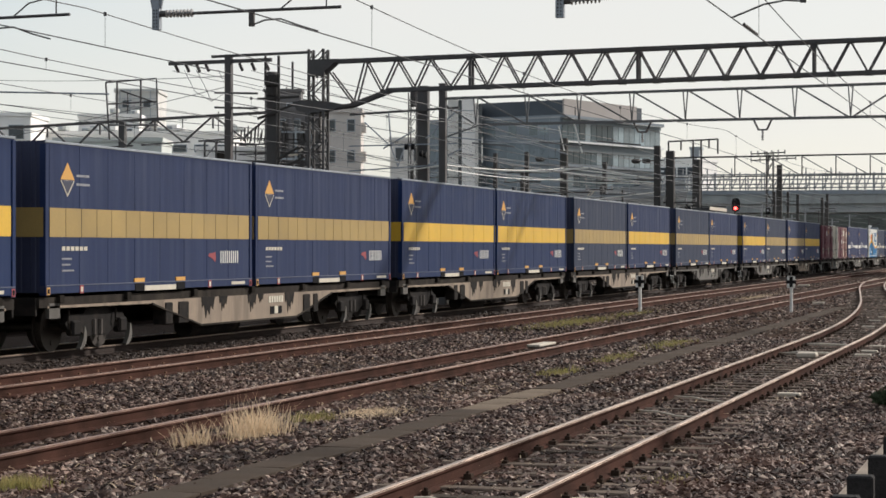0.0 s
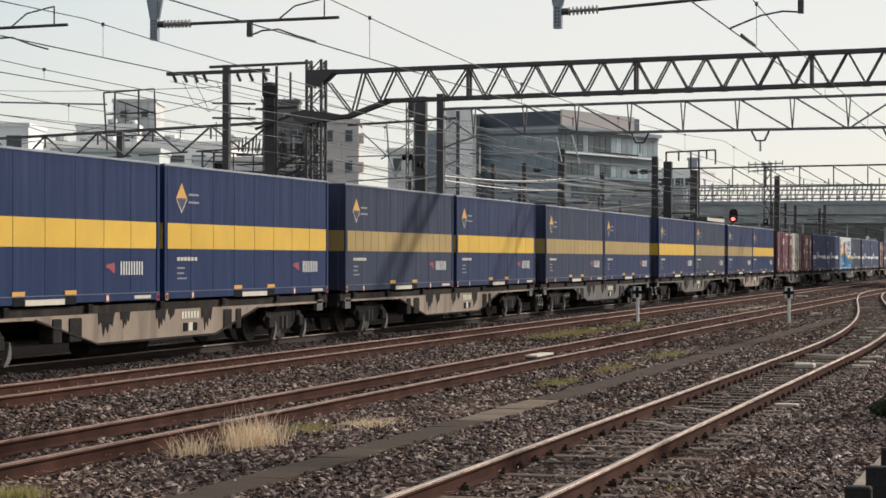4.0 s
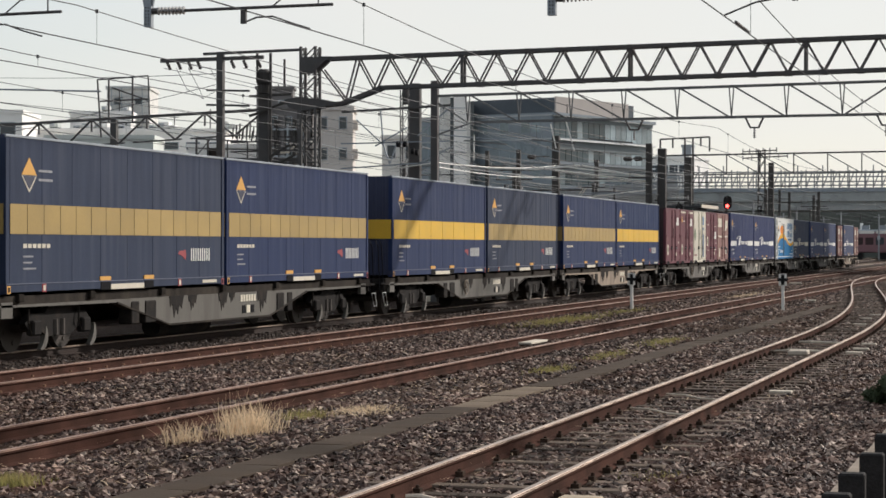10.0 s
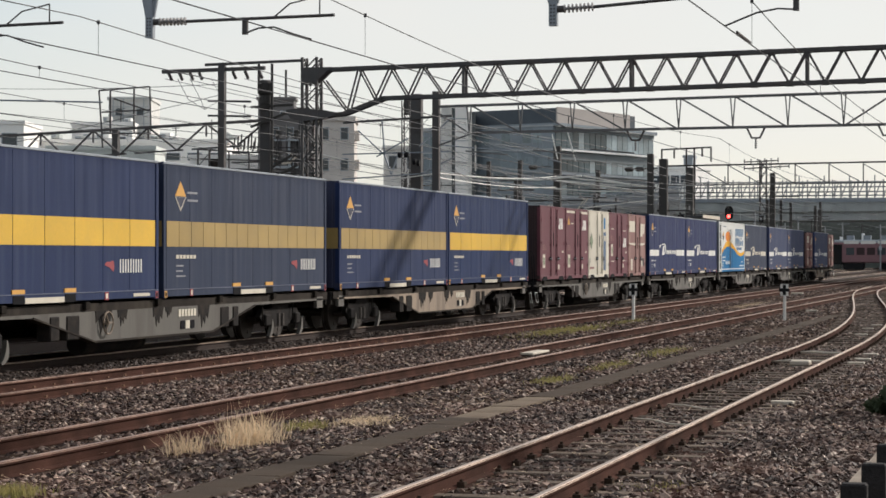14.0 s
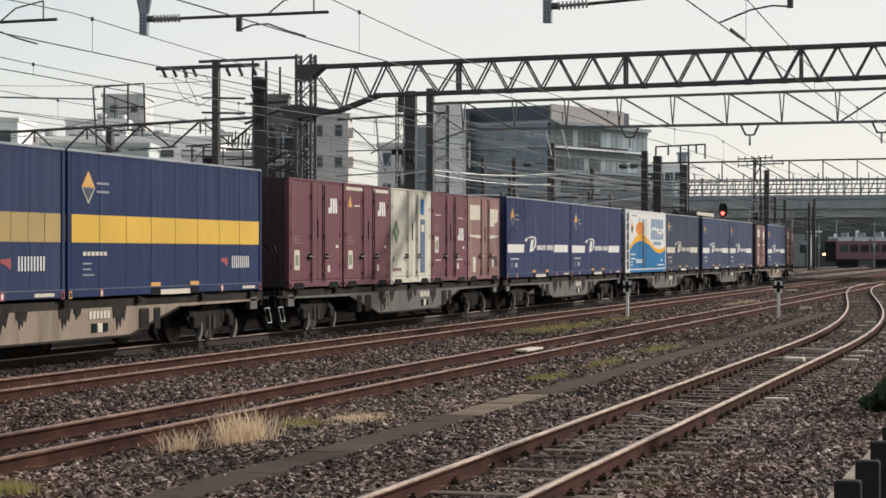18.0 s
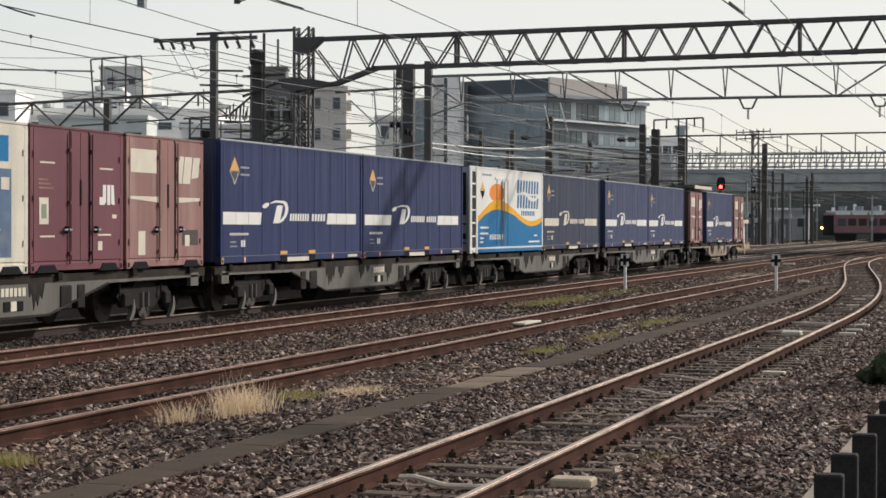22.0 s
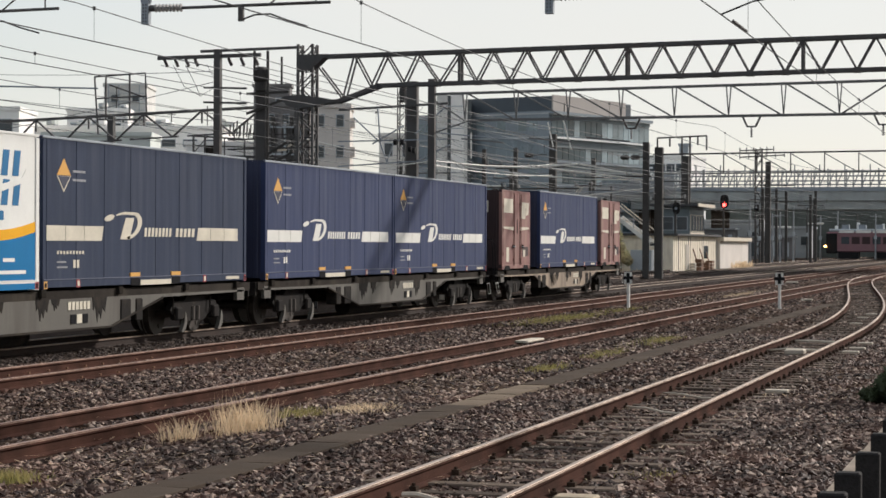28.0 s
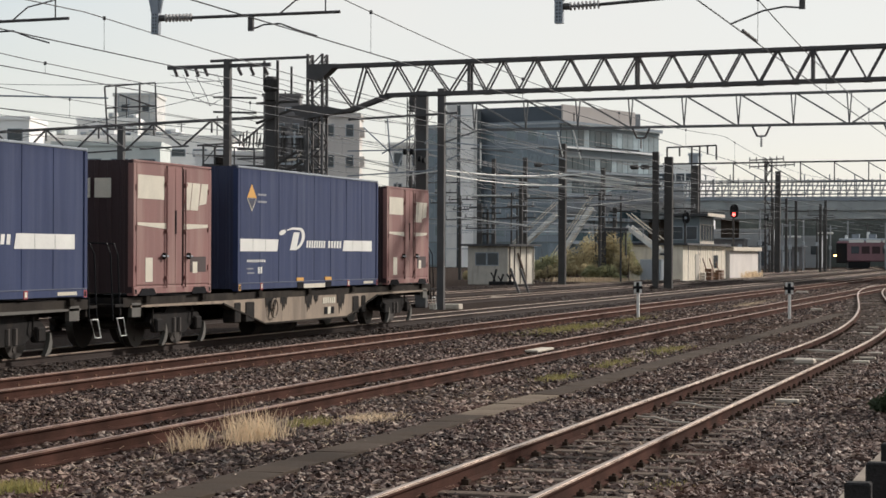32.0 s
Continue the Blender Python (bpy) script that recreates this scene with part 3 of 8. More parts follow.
def barred_container(kind):
    body = {"blue": M_navy, "pale": M_navy_pale, "grey": M_grey_faded}[kind]
    words = {"blue": "dark blue 31-foot container with white side bars", "pale": "chalky mid-blue 31-foot container with white side bars", "grey": "sun-bleached grey container with pale side bars"}[kind]
    c = thing("freight_container", words, "container", group="containers of the train")
    shell(c, LEN31, body, M_end, M_galv, 1.13, 0.008)
    L = LEN31
    bar_m = M_cream if kind == "grey" else M_white
    for a, b, lean in ((0.15, 0.86, 0.0), (0.875, 1.60, 0.0), (1.615, 2.32, 0.08)):
        poly(c, "side_bar", bar_m, [(a, 0.83), (b, 0.83), (b + lean, 1.09), (a, 1.09)], "white painted bar")
    for a, b, lean in ((6.72, 7.44, 0.08), (7.455, 8.18, 0.0), (8.195, 8.93, 0.0)):
        poly(c, "side_bar", bar_m, [(a, 0.845), (b, 0.845), (b, 1.10), (a + lean, 1.10)], "white painted bar")
    # slanted emblem: a stem, a bowl that runs out into a long stroke, and a dot
    poly(c, "emblem", bar_m, [(3.11, 0.86), (3.52, 0.86), (3.72, 1.255), (3.35, 1.255)], "white emblem of plain strokes")
    bm = B()
    ribs = []
    for i in range(13):
        a = -1.45 + 0.27 * i
        outer = (3.52 + 0.53 * math.cos(a) + 0.16 * math.sin(a), 1.115 + 0.258 * math.sin(a))
        inner = (3.50 + 0.36 * math.cos(a) + 0.13 * math.sin(a), 1.110 + 0.205 * math.sin(a))
        ribs.append((outer, inner))
    ribs += [((3.28, 1.362), (3.28, 1.315)), ((3.10, 1.338), (3.10, 1.300)), ((2.94, 1.305), (2.94, 1.285))]
    ribs = [r for i, r in enumerate(ribs) if i < 11 or i > 12]
    rows = [[bm.verts.new((x, *p)) for p in r for x in (WID / 2 + 0.001, WID / 2 + 0.006)] for r in ribs]
    for p, q in zip(rows, rows[1:]):
        for a, b in ((0, 1), (1, 3), (3, 2), (2, 0)):
            bm.faces.new((p[a], p[b], q[b], q[a]))
    bmesh.ops.recalc_face_normals(bm, faces=bm.faces[:])
    part("emblem", bm, bar_m, c)
    poly(c, "emblem", bar_m, [(2.65 + 0.21 * math.cos(i * math.tau / 12), 1.245 + 0.055 * math.sin(i * math.tau / 12) + 0.03 * math.cos(i * math.tau / 12)) for i in range(12)])
    lettering(c, 4.18, 0.915, 1.32, 0.165, 8, bar_m, 0.03, 0.62)
    lettering(c, 5.66, 0.915, 1.0, 0.165, 5, bar_m, 0.03, 0.62)
    lettering(c, 0.55, 0.60, 1.1, 0.055, 9, bar_m, 0.0, 0.55)
    flat(c, "number_bar", M_faint, 0.55, 0.90, 0.45, 0.48)
    flat(c, "number_bar", M_faint, 0.55, 0.95, 0.36, 0.39)
    flat(c, "number_plate", bar_m, 1.18, 1.27, 0.36, 0.50)
    flat(c, "number_plate", bar_m, 1.32, 1.41, 0.36, 0.50)
    diamond(c, 0.80, 1.95)
    pockets(c, LEN31)
    return c


def wave_container():
    c = thing("freight_container", "white insulated container painted with blue water and orange sun", "container", group="containers of the train")
    L = LEN31
    shell(c, L, M_rwhite, M_end, M_rwhite, 9.0, 0.004)
    def swell(y):
        return math.cos(math.pi * (y - 3.2) / (3.3 if y < 3.2 else 4.6))

    def wave(y):
        return 1.31 + 0.32 * swell(y)

    def sea(y):
        return wave(y) - 0.17 - 0.13 * max(swell(y), 0.0)
    y0, y1, n = 0.73, L - 0.03, 40
    ys = [y0 + (y1 - y0) * i / n for i in range(n + 1)]
    def strip(name, material, lo, hi, label, proud):
        bm = B()
        cols = [[bm.verts.new((WID / 2 + a, y, z)) for a, z in ((0, lo(y)), (proud, lo(y)), (proud, hi(y)), (0, hi(y)))] for y in ys]
        for p, q in zip(cols, cols[1:]):
            for k in range(4):
                bm.faces.new((p[k], p[(k + 1) % 4], q[(k + 1) % 4], q[k]))
        bmesh.ops.recalc_face_normals(bm, faces=bm.faces[:])
        part(name, bm, material, c, label)
    strip("painted_sea", M_rblue, lambda y: 0.12, sea, "sky blue painted lower side", 0.005)
    strip("painted_wave", M_ryel, sea, wave, "golden painted wave", 0.006)
    bm = B()
    prism(bm, [(3.15 + 0.93 * math.cos(a * math.tau / 24), 1.84 + 0.285 * math.sin(a * math.tau / 24)) for a in range(24)], WID / 2, WID / 2 + 0.0045)
    part("painted_sun", bm, M_sunpaint, c, "orange painted sun")
    lettering(c, 5.75, 1.88, 3.1, 0.42, 8, M_rlogo, 0.08, 0.56)
    lettering(c, 5.75, 1.40, 3.1, 0.42, 8, M_rlogo, 0.08, 0.56)
    poly(c, "lettering_swoosh", M_rwhite, [(5.85, 1.80), (6.3, 1.93), (6.9, 1.94), (7.5, 1.80), (8.1, 1.74), (8.8, 1.86), (8.95, 2.0), (8.75, 1.76), (8.1, 1.62), (7.5, 1.66), (6.9, 1.82), (6.3, 1.84)], "", 0.009)
    lettering(c, 6.33, 1.16, 1.95, 0.15, 8, M_rlogo, 0.0, 0.55)
    lettering(c, 2.25, 0.40, 1.95, 0.16, 9, M_rwhite, 0.02, 0.6)
    for y, z, w in ((1.1, 0.74, 1.0), (1.1, 0.56, 0.95), (1.1, 0.42, 0.4), (1.1, 0.30, 0.35), (7.35, 0.28, 1.6), (8.15, 0.48, 0.4)):
        flat(c, "lettering_bar", M_rwhite, y, y + w, z, z + 0.06, "", 0.008)
    # side door with lock bars
    for y in (3.1, 3.78, 4.5):
        flat(c, "door_gap", M_seam, y, y + 0.035, 0.2, 2.25, "", 0.010)
    for y in (3.62, 3.95):
        bm = B()
        tube(bm, (WID / 2 + 0.03, y, 0.2), (WID / 2 + 0.03, y, 2.2), 0.016)
        part("lock_bar", bm, M_galv, c)
    flat(c, "door_header", M_rwhite, 2.9, 4.7, 2.26, 2.32, "", 0.02)
    poly(c, "warning_diamond", M_orange, [(1.10, 1.89), (1.64, 1.89), (1.37, 2.14)], "orange and black warning diamond")
    poly(c, "diamond_core", M_seam, [(1.37, 1.63), (1.64, 1.88), (1.10, 1.88)])
    flat(c, "lettering_bar", M_galv, 1.35, 2.45, 2.34, 2.40)
    # ladder-like front frame
    for y, w in ((-0.05, 0.10), (0.64, 0.09)):
        bm = B()
        boxx(bm, WID / 2 - 0.02, WID / 2 + 0.03, y - w, y + w, 0.0, HGT)
        part("frame_post", bm, M_rwhite, c)
    for i in range(7):
        bm = B()
        boxx(bm, WID / 2 - 0.01, WID / 2 + 0.025, 0.05, 0.56, 0.10 + i * 0.39, 0.15 + i * 0.39)
        part("ladder_rung", bm, M_rwhite, c)
    # cooling unit on the front end
    bm = B()
    boxx(bm, -1.2, 1.22, -0.045, -0.028, 0.06, HGT - 0.04, 0.004)
    cu = part("cooling_unit", bm, M_bgrey_end, c, "grey cooling unit on the container end")
    for z0, z1 in ((1.14, 2.40), (0.85, 0.90), (0.43, 0.60), (0.29, 0.33)):
        bm = B()
        boxx(bm, -1.0, 1.12, -0.052, -0.046, z0, z1)
        part("vent_opening", bm, M_black, cu, "dark vent opening")
    # flat black patch that paints the shade behind the rungs
    flat(c, "shaded_recess", M_black, 0.05, 0.55, 0.1, HGT - 0.1, "flat black patch painted as the shade behind the ladder", 0.004)
    flat(c, "bottom_skirt", M_rblue, 0.73, L - 0.02, 0.02, 0.12, "", 0.02)
    return c


def twelve(kind):
    body, words = {"maroon": (M_maroon, "maroon 12-foot freight container with a white emblem"),
                   "topped": (M_maroon, "maroon 12-foot freight container with a pale top strip"),
                   "low": (M_maroon, "maroon 12-foot freight container with pale thin stripes"),
                   "old": (M_maroon_f, "chalky faded maroon 12-foot container with white patches"),
                   "ivory": (M_ivory, "dirty ivory 12-foot freight container with dark marks")}[kind]
    # maroon ends take the darker paint that holds their shade; ivory ends do not
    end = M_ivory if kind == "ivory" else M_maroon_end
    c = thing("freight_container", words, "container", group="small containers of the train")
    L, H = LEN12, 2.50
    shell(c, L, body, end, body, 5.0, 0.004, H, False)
    # wide panel, narrow middle leaf, wide panel
    for y0, y1 in ((0.13, 1.48), (1.56, 1.90), (1.92, 2.22), (2.30, 3.57)):
        flat(c, "side_panel", body, y0, y1, 0.20, H - 0.09, "", 0.016)
    for y in (1.52, 2.26):
        flat(c, "door_gap", M_seam, y - 0.022, y + 0.022, 0.12, H - 0.06, "", 0.010)
    for y, h in ((1.44, 1.32), (2.34, 2.48)):
        bm = B()
        tube(bm, (WID / 2 + 0.045, y, 0.13), (WID / 2 + 0.045, y, H - 0.10), 0.017)
        lk = part("lock_bar", bm, body, c)
        for z in (0.32, 1.2, 2.1):
            bm = B()
            boxx(bm, WID / 2 + 0.01, WID / 2 + 0.07, y - 0.04, y + 0.04, z - 0.03, z + 0.03)
            part("bar_guide", bm, body, lk)
        bm = B()
        boxx(bm, WID / 2 + 0.05, WID / 2 + 0.085, h - 0.14, h + 0.14, 0.71, 0.745, 0.006)
        part("handle", bm, M_galv, lk, "small worn steel handle")
        bm = B()
        boxx(bm, WID / 2 + 0.02, WID / 2 + 0.09, h - 0.03, h + 0.03, 0.67, 0.79, 0.006)
        part("latch", bm, M_bogie, lk)
    flat(c, "lock_plate", M_seam, 1.89, 1.94, 1.15, 1.60, "", 0.03)
    for y in (0.62, L - 0.62):
        poly(c, "pocket", M_seam, [(y - 0.40, 0.0), (y + 0.40, 0.0), (y + 0.26, 0.13), (y - 0.26, 0.13)], "", 0.03)
    for y in (0.10, 3.52):
        for z in (0.5, 1.25, 2.0):
            bm = B()
            tube(bm, (WID / 2 + 0.02, y, z - 0.05), (WID / 2 + 0.02, y, z + 0.05), 0.022, 6)
            part("hinge", bm, body, c)
    z = 0.022

    def emblem(y, w, m=M_white):
        # two-stroke emblem of plain shapes
        poly(c, "emblem", m, [(y, w), (y + 0.20, w), (y + 0.27, w + 0.06), (y + 0.27, w + 0.36), (y + 0.14, w + 0.36), (y + 0.14, w + 0.14), (y, w + 0.14)], "white emblem of plain strokes", z)
        poly(c, "emblem", m, [(y + 0.32, w), (y + 0.45, w), (y + 0.45, w + 0.36), (y + 0.32, w + 0.36)], "", z)
        poly(c, "emblem", m, [(y + 0.49, w + 0.02), (y + 0.64, w), (y + 0.60, w + 0.36), (y + 0.49, w + 0.36)], "", z)
        lettering(c, y + 0.1, w - 0.12, 0.42, 0.06, 4, M_cream, 0.0)
    if kind in ("maroon", "topped", "low"):
        w = 1.17 if kind == "low" else 1.74
        emblem(2.68, w)
        lettering(c, 2.52, 0.80, 0.88, 0.075, 8, M_cream, 0.0)
        flat(c, "number_bar", M_cream, 3.22, 3.40, 0.93, 1.00, "", z)
        bottom = 0.82 if kind == "low" else 0.42
        plate = flat(c, "label_plate", M_cream, 0.32, 0.66, bottom, bottom + 0.45, "pale label plate", z)
        flat(c, "label_mark", M_label, 0.40, 0.58, bottom + 0.10, bottom + 0.34, "faded green mark", z + 0.004)
        flat(c, "number_bar", M_cream, 2.62, 2.80, 0.36, 0.52, "", z)
        for k in range(3):
            flat(c, "number_bar", M_maroon_f, 0.30, 0.85 - 0.1 * k, 1.02 + 0.07 * k + bottom - 0.42, 1.05 + 0.07 * k + bottom - 0.42, "", z)
    if kind == "topped":
        flat(c, "top_strip", M_cream, 0.14, 1.46, 2.33, 2.41, "worn pale strip", z)
        flat(c, "top_strip", M_cream, 2.31, 3.55, 2.33, 2.41, "", z)
        poly(c, "warning_triangle", M_orange, [(0.30, 1.92), (0.62, 1.92), (0.46, 2.20)], "dull orange triangle", z)
        flat(c, "number_bar", M_cream, 0.80, 1.20, 1.94, 1.98, "", z)
    elif kind == "low":
        for y, q in ((0.35, 1.85), (2.70, 1.80), (0.35, 0.60), (2.62, 0.62)):
            flat(c, "pale_stripe", M_cream, y, y + 0.55, q, q + 0.03, "", z)
    elif kind == "ivory":
        poly(c, "dark_diamond", M_seam, [(0.16, 1.36), (0.45, 1.06), (0.74, 1.36), (0.45, 1.66)], "dark diamond mark", z)
        poly(c, "diamond_edge", M_label, [(0.20, 1.36), (0.45, 1.10), (0.70, 1.36), (0.45, 1.62)], "", z + 0.003)
        lettering(c, 0.26, 1.80, 1.0, 0.38, 3, M_slate, 0.05)
        lettering(c, 0.16, 2.22, 1.1, 0.10, 7, M_slate, 0.0)
        flat(c, "blue_strip", M_strip, 2.66, 3.10, 0.28, 1.72, "weathered blue strip", z)
        flat(c, "strip_mark", M_ivory, 2.74, 3.02, 1.38, 1.58, "", z + 0.004)
        flat(c, "strip_mark", M_rblue, 2.70, 3.00, 1.84, 2.26, "pale blue panel", z)
        lettering(c, 0.16, 0.90, 0.85, 0.07, 8, M_slate, 0.0)
        flat(c, "number_bar", M_maroon_f, 0.16, 0.90, 0.34, 0.42, "", z)
        flat(c, "number_bar", M_slate, 0.16, 0.26, 0.56, 0.72, "", z)
    elif kind == "old":
        flat(c, "white_patch", M_cream, 0.17, 1.36, 1.79, 2.23, "worn white patch", z)
        lettering(c, 0.26, 1.86, 1.0, 0.30, 4, M_oldmark, 0.03)
        poly(c, "emblem", M_cream, [(2.32, 1.62), (2.56, 1.62), (2.68, 2.15), (2.44, 2.15)], "worn white emblem", z + 0.01)
        poly(c, "emblem", M_cream, [(2.62, 1.62), (3.00, 1.62), (3.12, 2.15), (2.74, 2.15)], "", z)
        poly(c, "emblem", M_cream, [(3.06, 1.72), (3.42, 1.76), (3.52, 2.15), (3.18, 2.15)], "", z)
        poly(c, "pale_stripe", M_cream, [(0.16, 1.30), (1.0, 1.26), (1.46, 1.24), (1.46, 1.35), (0.16, 1.35)], "pale stripe", z)
        poly(c, "pale_stripe", M_cream, [(2.32, 1.24), (3.5, 1.29), (3.5, 1.35), (2.32, 1.35)], "", z)
        flat(c, "label_plate", M_cream, 0.52, 0.84, 0.25, 0.70, "", z)
        lettering(c, 0.28, 0.78, 0.62, 0.13, 5, M_cream, 0.0)
        flat(c, "label_plate", M_cream, 2.75, 2.98, 0.40, 0.62, "", z)
        lettering(c, 2.46, 0.86, 0.95, 0.09, 8, M_cream, 0.0)
        flat(c, "dark_plate", M_maroon_end, 2.62, 3.42, 0.42, 0.72, "", z - 0.002)
    for k in range(3 if kind == "old" else 7):
        bm = B()
        if kind == "old":
            boxx(bm, -0.35 + k * 0.42, -0.02 + k * 0.42, -0.034, -0.028, 1.80, 2.16)
        else:
            boxx(bm, -0.62 + k * 0.11, -0.54 + k * 0.11, -0.034, -0.028, 2.02, 2.10)
        part("end_lettering", bm, M_cream if kind == "old" else M_slate, c, "pale blocks on the end wall")
    return c


def bogie(parent, y):
    b = B()
    for x in (-0.98, 0.98):
        prism(b, [(-1.25, 0.50), (-1.05, 0.66), (-0.55, 0.66), (-0.35, 0.80), (0.35, 0.80), (0.55, 0.66), (1.05, 0.66), (1.25, 0.50),
                  (1.15, 0.40), (0.75, 0.40), (0.45, 0.26), (-0.45, 0.26), (-0.75, 0.40), (-1.15, 0.40)], x - 0.06, x + 0.06)
    boxx(b, -0.98, 0.98, -0.22, 0.22, 0.45, 0.72)
    bo = part("bogie", b, M_bogie, parent, "grimy dark two-axle bogie")
    bo.location = (0, y, TOP - 0.01)
    for k in (-0.95, 0.95):
        w = B()
        for x in (-GAUGE, GAUGE):
            tube(w, (x - 0.06, 0, 0), (x + 0.06, 0, 0), 0.42, 24)
            tube(w, (x - 0.10 * (1 if x > 0 else -1), 0, 0), (x - 0.06 * (1 if x > 0 else -1), 0, 0), 0.45, 24)
            for a in range(4):
                an = a * math.pi / 2
                tube(w, (x - 0.075, 0.26 * math.cos(an), 0.26 * math.sin(an)), (x + 0.075, 0.26 * math.cos(an), 0.26 * math.sin(an)), 0.05, 8)
        tube(w, (-1.0, 0, 0), (1.0, 0, 0), 0.07, 10)
        ws = part("wheelset", w, M_wheel, bo, "brown steel wheelset")
        ws.location = (0, k, 0.42)
        WHEELSETS.append((ws, k))
        for x in (-1.05, 1.05):
            g = B()
            box(g, (x, k, 0.42), (0.16, 0.30, 0.26), 0.03)
            part("axle_box", g, M_bogie, bo)
    for q in (-0.13, 0.13):
        g = B()
        tube(g, (1.0, q, 0.28), (1.0, q, 0.55), 0.085, 10)
        part("spring", g, M_wheel, bo)
    for q in (-0.95, 0.95):
        arc = [-0.95 + 0.14 * i for i in range(8)]
        g = B()
        prism(g, [(q + 0.44 * math.cos(a), 0.42 + 0.44 * math.sin(a)) for a in arc] + [(q + (0.47 + 0.10 * math.sin(i * 0.45)) * math.cos(a), 0.42 + (0.47 + 0.10 * math.sin(i * 0.45)) * math.sin(a)) for i, a in reversed(list(enumerate(arc)))], 0.97, 1.05)
        part("brake_shoe", g, M_wagon, bo, "dusty curved brake shoe")
        g = B()
        cable(g, [(1.08, q - 0.25, 0.74), (1.10, q - 0.30, 0.52), (1.08, q - 0.12, 0.30)], 0.020, 6)
        part("brake_hanger", g, M_sidesill, bo, "dusty brake hanger")
    return bo


def wagon(half, frame_material, rail_front, rail_back, wheel, label):
    """A flat container wagon; origin on the ground under its middle."""
    w = thing("flat_wagon", label, "wagon", group="wagons of the train")
    z = DECK - 0.03
    for x in (-1.14, 1.14):
        bm = B()
        prism(bm, [(-half, z), (-half, z - 0.17), (-5.1, z - 0.20), (-2.75, z - 0.68), (2.75, z - 0.68), (5.1, z - 0.20), (half, z - 0.17), (half, z)],
              x - 0.05, x + 0.05)
        part("side_sill", bm, M_sidesill, w, "grimy dark fish-bellied side sill")
    bm = B()
    prism(bm, [(-half + 0.3, z - 0.185), (-5.05, z - 0.205), (-2.74, z - 0.67), (2.74, z - 0.67), (5.05, z - 0.205), (half - 0.3, z - 0.185), (half - 0.3, z - 0.145), (-half + 0.3, z - 0.145)], 1.19, 1.20)
    part("web_plate", bm, frame_material, w, "dusty web plate with dark streaks")
    for x in (-1.14, 1.14):
        bm = B()
        prism(bm, [(-5.1, z - 0.225), (-2.72, z - 0.70), (2.72, z - 0.70), (5.1, z - 0.225), (5.1, z - 0.19), (2.75, z - 0.665), (-2.75, z - 0.665), (-5.1, z - 0.19)],
              x - 0.09, x + 0.09)
        part("sill_flange", bm, M_sidesill, w)
    bm = B()
    boxx(bm, -1.09, 1.09, -half, half, z - 0.10, z - 0.02)
    boxx(bm, -0.25, 0.25, -half, half, z - 0.40, z - 0.10)
    part("deck", bm, M_bogie, w, "dark steel deck")
    for y in (-8.9, -6.2, -3.1, 0.0, 3.1, 6.2, 8.9):
        bm = B()
        boxx(bm, 1.02, 1.26, y - 0.09, y + 0.09, z - 0.10, z + 0.028, 0.01)
        part("twist_lock", bm, M_sill, w)
    for k in range(6):
        bm = B()
        boxx(bm, 1.20, 1.212, 1.02 + k * 0.15, 1.13 + k * 0.15, z - 0.34, z - 0.20)
        part("number_bar", bm, M_cream, w)
    for k in range(3):
        bm = B()
        boxx(bm, 1.20, 1.214, 1.12 + k * 0.24, 1.32 + k * 0.24, z - 0.58, z - 0.42)
        part("marking_panel", bm, M_cream if k == 1 else M_seam, w)
    # oil runs below the deck edge
    for y, wd, dp in ((-2.35, 0.35, 0.42), (-1.55, 0.22, 0.30), (0.05, 0.25, 0.36), (0.55, 0.16, 0.2), (2.30, 0.30, 0.45)):
        pts = [(y - wd, z - 0.14), (y - wd * 0.9, z - 0.14 - dp * 0.5), (y - wd * 0.6, z - 0.14 - dp * 0.35), (y - wd * 0.35, z - 0.14 - dp), (y - wd * 0.1, z - 0.14 - dp * 0.55),
               (y + wd * 0.15, z - 0.14 - dp * 0.85), (y + wd * 0.4, z - 0.14 - dp * 0.4), (y + wd * 0.7, z - 0.14 - dp * 0.6), (y + wd, z - 0.14)]
        bm = B()
        prism(bm, pts, 1.20, 1.208)
        part("oil_stain", bm, M_bogie, w, "black oil run")
    # brake wheel on the sill
    if wheel:
        hub = Vector((1.27, -2.3, z - 0.36))
        bm = B()
        cable(bm, [hub + Vector((0, 0.20 * math.cos(i * math.tau / 16), 0.20 * math.sin(i * math.tau / 16))) for i in range(17)], 0.017, 5)
        bw = part("brake_wheel", bm, M_wagon_b, w, "pale spoked hand brake wheel")
        for i in range(3):
            a = i * math.tau / 3
            bm = B()
            tube(bm, hub, hub + Vector((0, 0.20 * math.cos(a), 0.20 * math.sin(a))), 0.014, 5)
            part("spoke", bm, M_wagon_b, bw)
        bm = B()
        tube(bm, hub - Vector((0.09, 0, 0)), hub + Vector((0.02, 0, 0)), 0.03, 6)
        part("hub", bm, M_wagon_b, bw)
    for y, ln in ((-3.6, 0.5), (-4.3, 0.35), (3.4, 0.45), (4.0, 0.3)):
        bm = B()
        boxx(bm, 0.95, 1.22, y - ln / 2, y + ln / 2, z - 0.62, z - 0.20, 0.02)
        part("valve_box", bm, M_bogie, w)
    bm = B()
    tube(bm, (0.6, -2.2, z - 0.75), (0.6, 0.4, z - 0.75), 0.20, 14)
    part("air_reservoir", bm, M_bogie, w)
    for y in (-7.1, 7.1):
        bogie(w, y)
